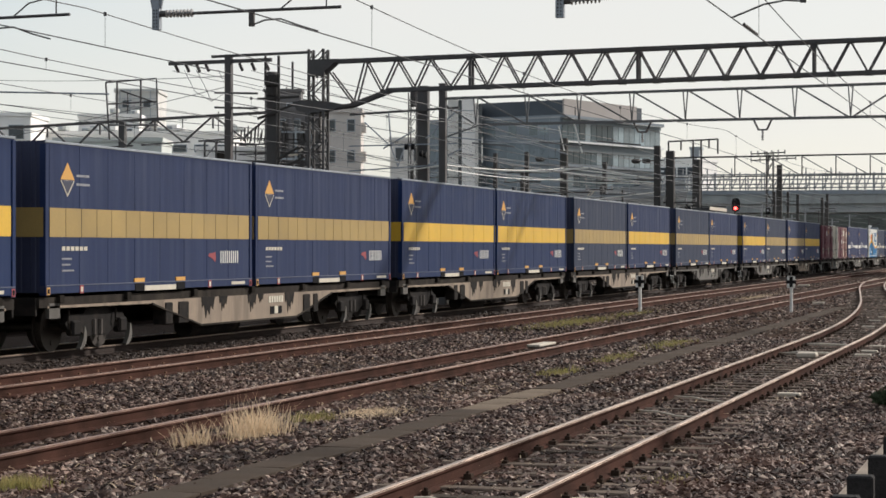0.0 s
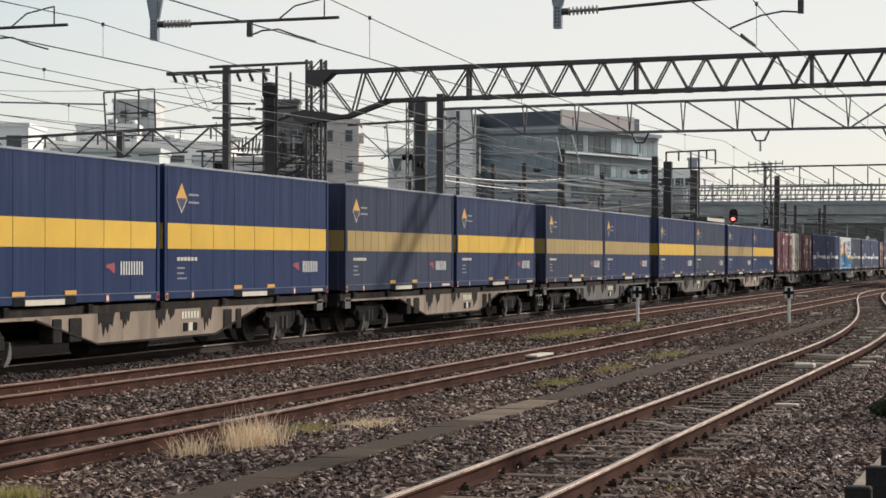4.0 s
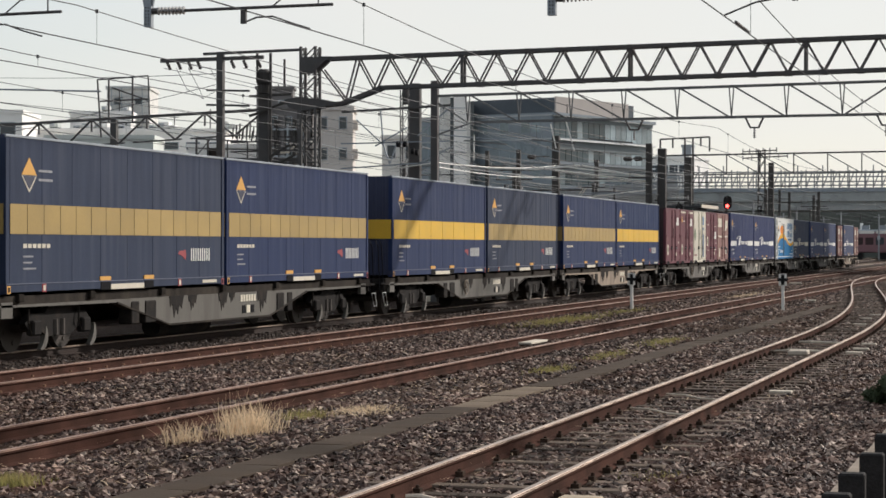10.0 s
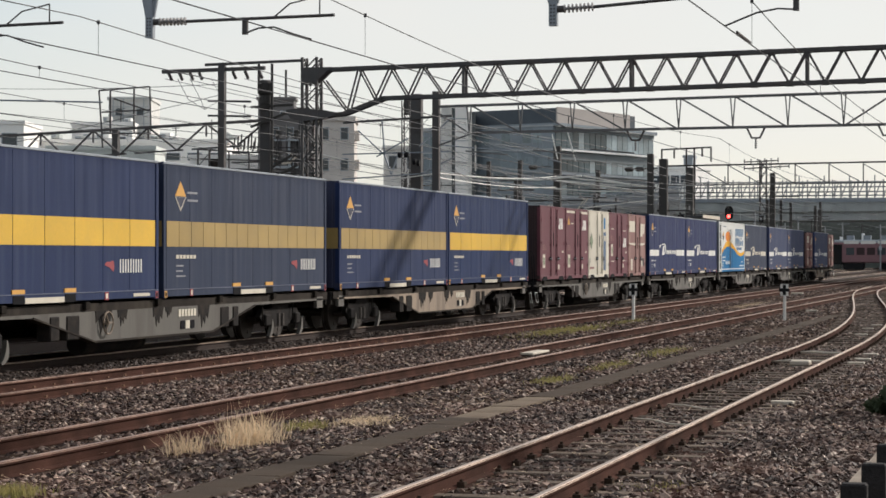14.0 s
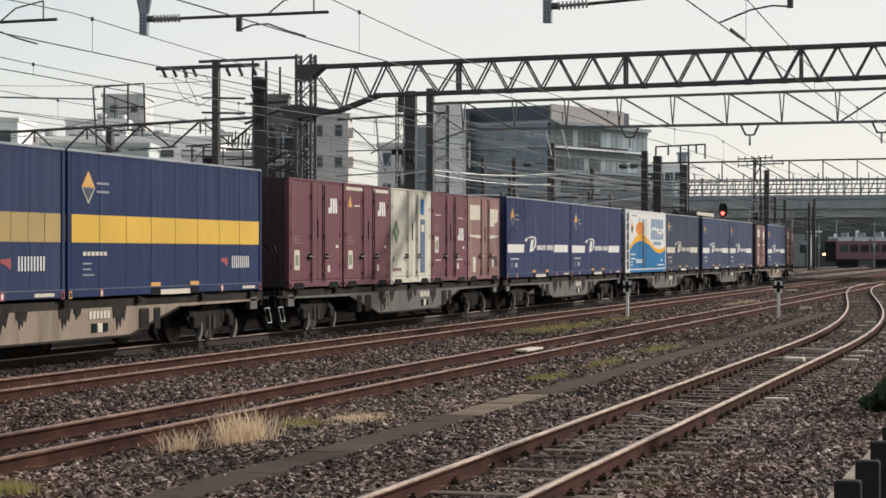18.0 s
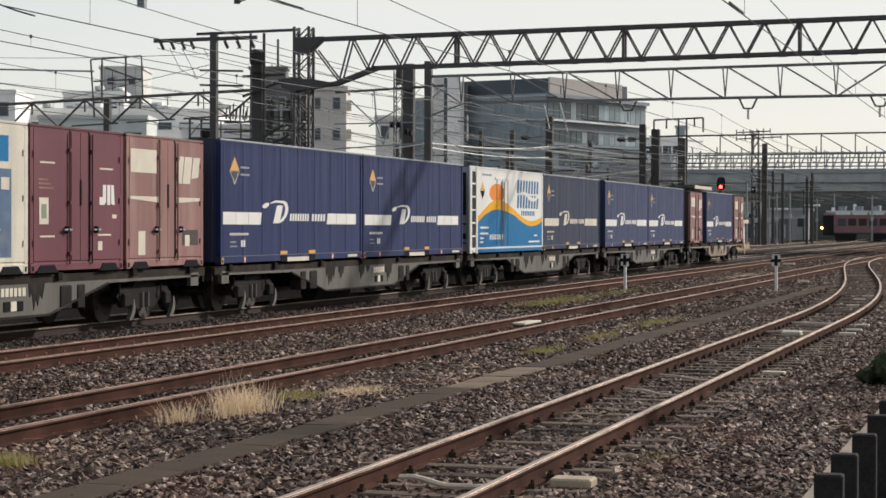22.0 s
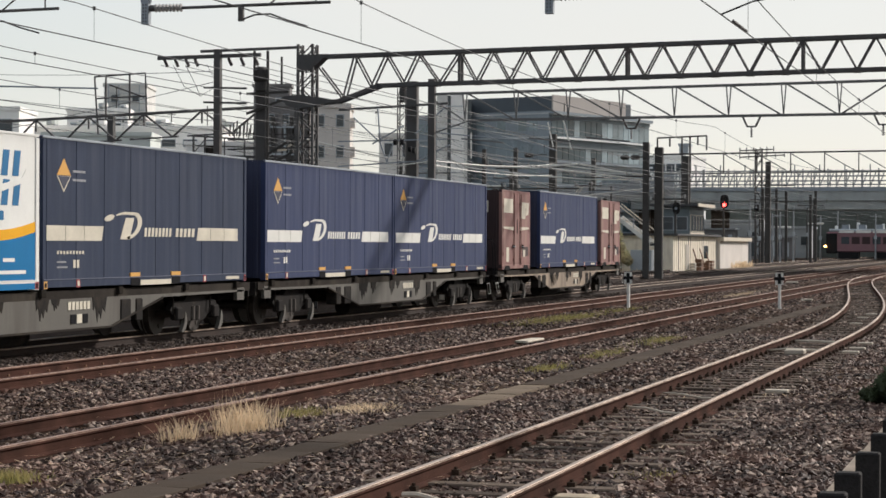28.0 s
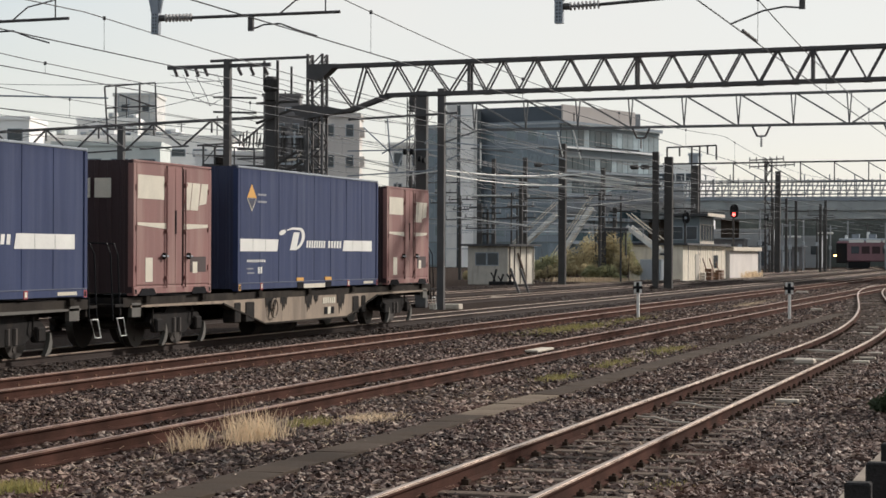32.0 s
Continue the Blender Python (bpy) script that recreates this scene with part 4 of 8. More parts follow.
    for s, rails in ((-1, rail_front), (1, rail_back)):
        bm = B()
        boxx(bm, -1.15, 1.15, s * half, s * (half + 0.06), z - 0.30, z)
        boxx(bm, -0.16, 0.16, s * half, s * (half + 0.45), z - 0.30, z - 0.05)
        box(bm, (0, s * (half + 0.52), z - 0.18), (0.30, 0.26, 0.34), 0.04)
        part("coupler", bm, M_bogie, w, "automatic coupler and end beam")
        bm = B()
        boxx(bm, 1.12, 1.20, s * (half - 0.75), s * (half - 0.35), z - 0.36, z - 0.10)
        part("data_plate", bm, M_wagon, w, "dusty data plate")
        if rails:
            bm = B()
            boxx(bm, 0.5, 1.2, s * (half + 0.02), s * (half + 0.36), z - 0.16, z - 0.11)
            part("end_platform", bm, M_bogie, w, "narrow dark end platform")
            bm = B()
            pts = [(1.17, s * (half + 0.34), z - 0.12), (1.22, s * (half + 0.34), z - 0.36), (1.24, s * (half + 0.32), z - 0.68), (1.24, s * (half + 0.08), z - 0.68),
                   (1.22, s * (half + 0.06), z - 0.36), (1.17, s * (half + 0.06), z - 0.12)]
            chain(bm, [(p[0], p[1] - 0.35 * (p[2] - z + 0.36), p[2]) for p in pts[1:5]] + [pts[1]], 0.012, 6)
            part("step_hoop", bm, M_white, w, "white painted step hoop")
            for y in (half + 0.10, half + 0.40):
                bm = B()
                chain(bm, [(1.17, s * y, z - 0.4), (1.12, s * y, z + 0.80), (1.04, s * (y - 0.02), z + 0.98), (0.2, s * (y - 0.02), z + 1.02)], 0.015, 6)
                part("handrail", bm, M_black, w, "dark tubular end handrail")
    return w


def place(thing_, y):
    thing_.location = (X_TRAIN, y, thing_.location.z)
    MOVERS.append((thing_, y))


PROTO = {}


def container(kind, y):
    if kind not in PROTO:
        made = {"f": lambda: banded_container("faded"), "b": lambda: banded_container("bright"), "g": lambda: banded_container("grey"), "h": lambda: banded_container("half"), "d": lambda: barred_container("blue"), "p": lambda: barred_container("pale"),
                "e": lambda: barred_container("grey"), "r": wave_container, "m": lambda: twelve("maroon"), "t": lambda: twelve("topped"), "l": lambda: twelve("low"), "o": lambda: twelve("old"), "i": lambda: twelve("ivory")}[kind]()
        PROTO[kind] = made
        ob = made
    else:
        ob = copy_thing(PROTO[kind], Matrix.Identity(4))
    ob.location.z = DECK
    place(ob, y)


LOADS = [("f", 11.90), ("b", 21.47), ("f", 31.93), ("f", 41.56), ("b", 51.95), ("b", 61.59), ("g", 72.25), ("h", 82.02), ("g", 92.95), ("f", 102.50),
         ("h", 113.93), ("g", 123.58), ("f", 133.94), ("b", 143.46),
         ("m", 154.60), ("t", 158.44), ("i", 162.27), ("l", 166.05), ("o", 169.90),
         ("d", 174.55), ("d", 184.05), ("r", 194.40), ("e", 203.95), ("p", 214.50), ("p", 223.97), ("o", 235.30), ("p", 240.45), ("o", 250.60)]
for kind, y in LOADS:
    container(kind, y)

WAGONS = [(21.45, 9.50, 0, 0, 1), (41.45, 9.62, 0, 0, 1), (61.50, 9.62, 0, 0, 1), (81.85, 9.80, 0, 1, 1), (102.40, 9.85, 1, 1, 0), (123.40, 9.85, 1, 0, 0),
          (143.40, 9.70, 0, 1, 1), (164.10, 9.75, 1, 0, 0), (184.05, 9.65, 0, 0, 0), (204.00, 9.75, 0, 0, 0), (223.90, 9.65, 0, 1, 0), (244.87, 9.85, 1, 1, 1)]
for y, half, a, b, tone in WAGONS:
    place(wagon(half, M_wagon_b if tone else M_wagon, a, b, y in (123.40, 164.10, 244.87),
                "flat container wagon with rust-stained brown sills" if tone else "flat container wagon with dusty grey fish-bellied sills"), y)


# ---- gantries and masts over the tracks ----
def lattice_column(parent, x, y, z0, z1, w, d, step, leg=0.075, lace=0.035, material=None, single=False):
    """Four legs with zigzag lacing, one part a leg and one a face of lacing."""
    material = material or M_steel
    for sx in (-1, 1):
        for sy in (-1, 1):
            bm = B()
            bar(bm, (x + sx * w / 2, y + sy * d / 2, z0), (x + sx * w / 2, y + sy * d / 2, z1), leg)
            part("leg", bm, material, parent)
    n = max(int((z1 - z0) / step), 1)
    for f in range(4):
        bm = B()
        for i in range(n):
            a, b = z0 + (z1 - z0) * i / n, z0 + (z1 - z0) * (i + 1) / n
            s = 1 if i % 2 else -1
            if f < 2:
                yy = y + (d / 2 if f else -d / 2)
                bar(bm, (x - s * w / 2, yy, a), (x + s * w / 2, yy, b), lace)
            else:
                xx = x + (w / 2 if f == 3 else -w / 2)
                bar(bm, (xx, y - s * d / 2, a), (xx, y + s * d / 2, b), lace)
            if single:
                part("lacing", bm, material, parent)
                bm = B()
        if single:
            bm.free()
        else:
            tagged(part("lacing", bm, material, parent, "zigzag lacing bars"), kind="stuff")


gantry = thing("portal_gantry", "dark riveted steel truss gantry spanning the tracks", "gantry")
GY = 60.0
lattice_column(gantry, -21.25, GY, 0, 7.93, 0.46, 0.42, 0.42, single=True)
lattice_column(gantry, 4.6, GY, 0, 8.0, 0.46, 0.42, 0.42)


def zlo(x):
    return 6.70 + 0.015 * (x + 16.44)


def zhi(x):
    return 7.62 + 0.015 * (x + 16.44)


for dy in (-0.17, 0.17):
    bm = B()
    bar(bm, (-21.0, GY + dy, zhi(-21.0)), (4.6, GY + dy, zhi(4.6)), 0.09, 0.11)
    part("top_chord", bm, M_steel, gantry)
    bm = B()
    bar(bm, (-19.0, GY + dy, zlo(-19.0)), (4.6, GY + dy, zlo(4.6)), 0.09, 0.11)
    bar(bm, (-20.95, GY + dy, 6.16), (-20.2, GY + dy, 6.22), 0.09, 0.11)
    bar(bm, (-20.2, GY + dy, 6.22), (-18.95, GY + dy, zlo(-18.95)), 0.09, 0.11)
    part("bottom_chord", bm, M_steel, gantry)
    # warren diagonals
    nodes = [(-20.85, 7.25), (-20.08, 6.27), (-19.72, 7.57), (-19.2, 6.62), (-18.74, 7.58), (-18.2, 6.68), (-17.75, 7.6), (-17.1, 6.69)]
    k = -16.48
    top = True
    while k < 4.4:
        nodes.append((k, zhi(k) if top else zlo(k)))
        k += 0.50
        top = not top
    for p, q in zip(nodes, nodes[1:]):
        bm = B()
        bar(bm, (p[0], GY + dy, p[1]), (q[0], GY + dy, q[1]), 0.046, 0.046)
        part("diagonal", bm, M_steel, gantry)
for x in (-16.48, -11.49, -6.48, -1.5):
    for dy in (-0.15, 0.15):
        bm = B()
        bar(bm, (x, GY + dy, zlo(x)), (x, GY + dy, zhi(x)), 0.08)
        part("upright", bm, M_steel, gantry)
for x in [-18.74, -17.75] + [-16.48 + 1.0 * i for i in range(21)]:
    bm = B()
    boxx(bm, x - 0.10, x + 0.10, GY - 0.19, GY + 0.19, zhi(x) - 0.07, zhi(x) + 0.06)
    part("gusset", bm, M_steel, gantry)
    x += 0.50
    bm = B()
    boxx(bm, x - 0.11, x + 0.11, GY - 0.19, GY + 0.19, zlo(x) - 0.07, zlo(x) + 0.06)
    part("gusset", bm, M_steel, gantry)
bm = B()
a = [(-21.52, 7.62), (-20.55, 7.62), (-20.8, 7.40), (-21.05, 7.18), (-21.52, 7.12)]
vs = [[bm.verts.new((x, GY + d, z)) for x, z in a] for d in (-0.24, 0.24)]
bm.faces.new(vs[0])
bm.faces.new(vs[1][::-1])
for i in range(5):
    bm.faces.new((vs[0][i], vs[1][i], vs[1][(i + 1) % 5], vs[0][(i + 1) % 5]))
part("knee_plate", bm, M_steel, gantry, "dark steel knee plate")
bm = B()
a = [(-22.0, 6.36), (-21.5, 6.42), (-20.6, 6.30), (-20.2, 6.22), (-20.9, 6.08), (-21.5, 6.00), (-21.85, 6.10)]
vs = [[bm.verts.new((x, GY + d, z)) for x, z in a] for d in (-0.24, 0.24)]
bm.faces.new(vs[0])
bm.faces.new(vs[1][::-1])
for i in range(7):
    bm.faces.new((vs[0][i], vs[1][i], vs[1][(i + 1) % 7], vs[0][(i + 1) % 7]))
part("knee_plate", bm, M_steel, gantry, "dark steel knee plate")


def insulator_string(parent, p, q, n=7, r=0.07, material=None):
    """A rod with n ribs, turned as one body."""
    p, q = Vector(p), Vector(q)
    d = q - p
    turn = Matrix.Translation(p) @ d.to_track_quat("Z", "Y").to_matrix().to_4x4()
    profile = [(0.0, 0.022)]
    for i in range(n):
        c = d.length * (i + 0.5) / n
        w = d.length / n
        profile += [(c - w * 0.32, 0.022), (c - w * 0.10, r), (c + w * 0.16, r * 0.92), (c + w * 0.30, 0.022)]
    profile.append((d.length, 0.022))
    bm = B()
    rings = [[bm.verts.new(turn @ Vector((b * math.cos(k * math.tau / 10), b * math.sin(k * math.tau / 10), a))) for k in range(10)] for a, b in profile]
    for g, h in zip(rings, rings[1:]):
        for k in range(10):
            bm.faces.new((g[k], g[(k + 1) % 10], h[(k + 1) % 10], h[k]))
    bm.faces.new(rings[0][::-1])
    bm.faces.new(rings[-1])
    bmesh.ops.recalc_face_normals(bm, faces=bm.faces[:])
    return part("insulator", bm, material or M_insul, parent, "ribbed porcelain insulator")


# feeder arm left of the gantry, with its two masts
feeder = thing("feeder_mast", "dark steel mast with a long crossarm and insulators", "mast")
bm = B()
boxx(bm, -24.24, -24.04, 59.9, 60.1, 0, 7.85)
part("pole", bm, M_steel, feeder)
bm = B()
bar(bm, (-26.11, GY, 7.62), (-22.75, GY, 7.66), 0.11)
part("crossarm", bm, M_steel, feeder)
bm = B()
bar(bm, (-24.7, GY, 7.80), (-21.45, GY, 7.86), 0.08)
part("crossarm", bm, M_steel, feeder)
for x in (-25.9, -25.55, -25.2, -24.9, -23.8, -23.4, -22.95):
    insulator_string(feeder, (x, GY, 7.58), (x + 0.15, GY - 0.1, 7.34), 4, 0.055, M_brownpor)
for x, z in ((-25.6, 7.4), (-25.2, 7.4), (-24.5, 7.4)):
    bm = B()
    chain(bm, [(x, GY, z), (x + 0.35, GY, 6.75), (-24.75, GY + 0.1, 6.45)], 0.009, 4)
    part("jumper_wire", bm, M_wire, feeder)
for z in (6.45, 6.9):
    bm = B()
    bar(bm, (-24.6, GY, z - 0.2), (-23.2, GY, z - 0.25), 0.06)
    part("crossarm", bm, M_steel, feeder)
pole2 = thing("transformer_mast", "thick dark mast carrying a round transformer and pipes", "mast")
bm = B()
boxx(bm, -23.65, -23.30, 61.9, 62.2, 0, 7.05, 0.03)
part("pole", bm, M_steel, pole2)
bm = B()
rings = []
for a, b in ((0.0, 7.48), (0.16, 7.46), (0.24, 7.36), (0.25, 7.05), (0.20, 6.98), (0.20, 6.72), (0.0, 6.70)):
    rings.append([bm.verts.new((-23.47 + max(a, 0.004) * math.cos(k * math.tau / 14), 61.95 + max(a, 0.004) * math.sin(k * math.tau / 14), b)) for k in range(14)])
for g, h in zip(rings, rings[1:]):
    for k in range(14):
        bm.faces.new((g[k], g[(k + 1) % 14], h[(k + 1) % 14], h[k]))
bmesh.ops.recalc_face_normals(bm, faces=bm.faces[:])
part("transformer", bm, M_fsteel, pole2, "round dark transformer")
for x, z0, z1, r in ((-23.18, 1.0, 7.95, 0.045), (-23.62, 7.1, 7.95, 0.04), (-22.72, 6.9, 7.75, 0.035)):
    bm = B()
    tube(bm, (x, 61.75, z0), (x, 61.75, z1), r, 6)
    part("pipe", bm, M_fsteel, pole2)
for p, q in (((-23.9, 61.8, 6.62), (-22.5, 61.8, 6.66)), ((-23.9, 61.8, 6.0), (-22.6, 61.8, 6.45)), ((-23.2, 61.7, 4.7), (-22.5, 61.7, 5.1)), ((-22.9, 61.7, 4.5), (-22.3, 61.7, 4.8))):
    bm = B()
    bar(bm, p, q, 0.07)
    part("bracket", bm, M_fsteel, pole2)
for z in (5.2, 4.9, 4.5):
    bm = B()
    bar(bm, (-24.6, 62.0, z), (-21.6, 62.0, z + 0.05), 0.05)
    part("crossarm", bm, M_steel, pole2)
for i in range(9):
    x = -24.4 + i * 0.16
    bm = B()
    tube(bm, (x, 62.0, 5.2), (x + 0.05, 62.0, 5.55 + 0.1 * (i % 3)), 0.02, 6)
    part("spike_insulator", bm, M_steel, pole2)

# light galvanised gantry behind
light = thing("light_gantry", "slim grey galvanised truss gantry over the tracks", "gantry")
LY = 70.4
for x in (-20.36, 6.2):
    bm = B()
    boxx(bm, x - 0.12, x + 0.12, LY - 0.12, LY + 0.12, 0, 7.68, 0.01)
    part("post", bm, M_steel, light, "dark steel post")


def ltop(x):
    return 7.36 - 0.0138 * (-5.2 - x)


def llow(x):
    return 6.29 - 0.0045 * (-5.0 - x)


for f, x0 in ((ltop, -20.3), (llow, -19.0)):
    bm = B()
    bar(bm, (x0, LY, f(x0)), (6.2, LY, f(6.2)), 0.09, 0.09)
    part("chord", bm, M_dull, light)
for i in range(14):
    xv = -19.18 + 1.823 * i
    for dx in (-0.05, 0.05):
        bm = B()
        bar(bm, (xv + dx * 1.6, LY, ltop(xv)), (xv, LY, llow(xv)), 0.04)
        part("upright", bm, M_dull, light)
    # the diagonals fall towards the middle of the span
    xw = xv + 1.823
    p, q = ((xv + 0.08, LY, ltop(xv)), (xw - 0.05, LY, llow(xw))) if i < 7 else ((xv + 0.05, LY, llow(xv)), (xw - 0.08, LY, ltop(xw)))
    bm = B()
    bar(bm, p, q, 0.055)
    part("diagonal", bm, M_dull, light)
bm = B()
bar(bm, (-20.3, LY, 5.8), (-19.0, LY, llow(-19.0)), 0.05)
bar(bm, (-20.3, LY, 6.95), (-19.2, LY, llow(-19.2)), 0.05)
part("brace", bm, M_dull, light)
for x in (-13.35, -9.3, -5.0):
    zt = llow(x)
    for t in (-1, 1):
        bm = B()
        bar(bm, (x + t * 0.29, LY, zt - 0.04), (x + t * 0.14, LY, zt - 0.36), 0.06)
        part("hanger", bm, M_steel, light)
    bm = B()
    bar(bm, (x - 0.16, LY, zt - 0.36), (x + 0.16, LY, zt - 0.36), 0.05)
    part("hanger", bm, M_steel, light)
    insulator_string(light, (x, LY, zt - 0.36), (x, LY, zt - 0.72), 5, 0.05)
for x in (-19.3, -16.9, -14.9):
    # cantilever arms of the catenary
    bm = B()
    bar(bm, (x, LY, 5.6), (x + 1.5, LY, 5.45), 0.05)
    part("cantilever", bm, M_dull, light)

# mast beside the light gantry, and the beams towards the buildings
mast = thing("line_mast", "thick dark steel mast beside the train track", "mast")
bm = B()
boxx(bm, -22.0, -21.6, 72.7, 73.0, 0, 7.8, 0.02)
part("pole", bm, M_steel, mast)
bm = B()
bar(bm, (-24.5, 72.6, 6.80), (-20.4, 72.6, 6.98), 0.08)
part("beam", bm, M_steel, mast)
for p, q in (((-23.0, 72.5, 6.85), (-22.9, 72.5, 5.6)), ((-22.0, 72.5, 6.2), (-23.2, 72.5, 5.55)), ((-23.9, 72.5, 6.5), (-22.9, 72.5, 5.6)),
             ((-22.4, 72.5, 5.6), (-22.65, 72.5, 4.9)), ((-22.9, 72.5, 5.6), (-22.65, 72.5, 4.9)), ((-24.5, 72.5, 5.65), (-20.4, 72.5, 5.7)),
             ((-24.5, 72.5, 4.75), (-21.0, 72.5, 4.95)), ((-21.6, 72.5, 5.9), (-20.4, 72.5, 6.9)), ((-21.6, 72.5, 4.9), (-20.3, 72.5, 5.5))):
    bm = B()
    bar(bm, p, q, 0.045)
    part("strut", bm, M_galv, mast)
for x, z in ((-22.3, 5.6), (-22.05, 5.6), (-21.75, 5.35), (-21.6, 5.3)):
    bm = B()
    tube(bm, (x - 0.05, 72.4, z), (x + 0.05, 72.4, z), 0.11, 10)
    part("pulley", bm, M_black, mast)

arch = thing("slanting_beam_gantry", "slender grey lattice beam on masts behind the train", "gantry")
P0, P1 = Vector((-42.5, 75.8, 6.62)), Vector((-26.0, 68.8, 6.68))
bm = B()
bar(bm, P0, P1, 0.10)
part("top_chord", bm, M_steel, arch)
Q0, Q1 = Vector((-42.5, 75.8, 5.55)), Vector((-26.0, 68.8, 5.85))
for i in range(6):
    f, g = i / 6, (i + 1) / 6
    a, b = P0.lerp(P1, f), Q0.lerp(Q1, f)
    for p, q in ((a, b + (Q1 - Q0) / 12), (b + (Q1 - Q0) / 12, P0.lerp(P1, g)), (a, a - Vector((0, 0, 0.45))), (Q0.lerp(Q1, max(f - 0.04, 0)), Q0.lerp(Q1, min(f + 0.1, 1)))):
        bm = B()
        bar(bm, p, q, 0.055)
        part("brace", bm, M_steel, arch)
for p, w in ((P0, 0.22), (P1, 0.09)):
    bm = B()
    bar(bm, (p.x, p.y, 0), (p.x, p.y, p.z), w)
    part("mast", bm, M_galv, arch)

sframe = thing("sign_gantry", "open rectangular steel frame on a tall post", "gantry")
for p, q in (((-36.65, 77.9, 8.62), (-34.69, 78.46, 8.78)), ((-36.65, 77.9, 8.62), (-36.50, 77.93, 6.3)), ((-34.69, 78.46, 8.78), (-34.64, 78.48, 7.0)),
             ((-36.55, 77.93, 7.75), (-34.66, 78.47, 7.85)), ((-36.5, 77.9, 6.9), (-34.64, 78.48, 6.9)), ((-36.2, 78.0, 8.62), (-36.2, 78.0, 6.9)), ((-35.3, 78.3, 8.7), (-35.3, 78.3, 6.9)),
             ((-36.1, 78.1, 8.3), (-34.7, 78.4, 7.8))):
    bm = B()
    bar(bm, p, q, 0.06)
    part("frame_bar", bm, M_steel, sframe)
bm = B()
bar(bm, (-36.0, 78.1, 0), (-36.0, 78.1, 7.0), 0.25)
part("post", bm, M_steel, sframe)
bm = B()
tube(bm, (-42.0, 76.6, 8.27), (-36.5, 77.9, 8.15), 0.035, 6)
part("arm", bm, M_galv, sframe)

# near portal: its beam is over the picture, its drop posts and arms hang into it
near = thing("near_portal", "grey steel portal with perforated drop posts and catenary arms", "gantry")
NY = 29.6
for x in (-20.5, 2.6):
    bm = B()
    boxx(bm, x - 0.15, x + 0.15, NY - 0.15, NY + 0.15, 0, 7.4, 0.01)
    part("post", bm, M_galv, near)
for z in (6.9, 7.4):
    bm = B()
    bar(bm, (-20.5, NY, z), (2.6, NY, z), 0.12)
    part("beam", bm, M_galv, near)
for i in range(22):
    x = -20.2 + i * 1.04
    bm = B()
    bar(bm, (x, NY, 6.9), (x + 0.52, NY, 7.4), 0.06)
    bar(bm, (x + 0.52, NY, 7.4), (x + 1.04, NY, 6.9), 0.06)
    part("web", bm, M_galv, near)
for xp, xt, rise, pulled in ((-13.08, -10.53, 0.0, True), (-6.81, -4.34, 0.20, False), (-17.48, -14.9, 0.02, True)):
    bm = B()
    for t in (-1, 1):
        boxx(bm, xp - 0.055, xp + 0.055, NY + t * 0.05 - 0.006, NY + t * 0.05 + 0.006, 5.27, 6.9)
    boxx(bm, xp - 0.06, xp - 0.05, NY - 0.05, NY + 0.05, 5.27, 6.9)
    boxx(bm, xp + 0.05, xp + 0.06, NY - 0.05, NY + 0.05, 5.27, 6.9)
    dp = part("drop_post", bm, M_galv, near, "perforated steel drop post")
    for t in (-1, 1):
        br = B()
        bar(br, (xp + t * 0.05, NY, 5.60), (xp + t * 0.30, NY, 6.9), 0.05)
        part("brace", br, M_galv, near)
    for i in range(6):
        for u in (-0.022, 0.022):
            bm = B()
            box(bm, (xp + u, NY - 0.058, 5.31 + i * 0.05), (0.018, 0.006, 0.022))
            part("hole", bm, M_black, dp)
    insulator_string(near, (xp + 0.14, NY, 5.51), (xp + 0.60, NY, 5.51 + rise * 0.1), 8, 0.065)
    bm = B()
    tube(bm, (xp + 0.04, NY, 5.51), (xp + 0.16, NY, 5.51), 0.05, 8)
    part("clamp", bm, M_steel, near)
    bm = B()
    tube(bm, (xp + 0.58, NY, 5.505 + rise * 0.1), (xp + (2.95 if pulled else 3.75), NY, 5.53 + rise), 0.024, 8)
    part("arm_tube", bm, M_steel, near, "dark cantilever tube")
    for pts in (((2.0, 5.53), (2.25, 5.72), (2.72, 5.82)), ((2.72, 5.53), (2.72, 5.82))):
        bm = B()
        cable(bm, [(xp + a, NY, z + rise) for a, z in pts], 0.012, 6)
        part("clevis", bm, M_steel, near)
    hook = xp + 1.54 if pulled else -3.35
    bm = B()
    boxx(bm, hook - 0.04, hook + 0.04, NY - 0.03, NY + 0.03, 5.28 if pulled else 5.38, 5.52 + rise)
    part("hook", bm, M_steel, near)
    bm = B()
    if pulled:
        pts = [(hook, NY, 5.30), (hook + 0.21, NY, 5.37), (hook + 0.46, NY, 5.38), (hook + 0.76, NY, 5.27), (xt + 0.04, NY, 5.18)]
    else:
        pts = [(hook, NY, 5.40), (hook - 0.25, NY, 5.42), (hook - 0.55, NY, 5.37), (xt, NY, 5.20)]
    cable(bm, pts, 0.014, 6)
    part("steady_arm", bm, M_steel, near, "curved steady arm")
bm = B()
tube(bm, (-4.3, 30.5, 5.20), (-4.3, 31.9, 5.19), 0.022, 6)
part("splice_clamp", bm, M_steel, near, "dark clamp on the contact wire")


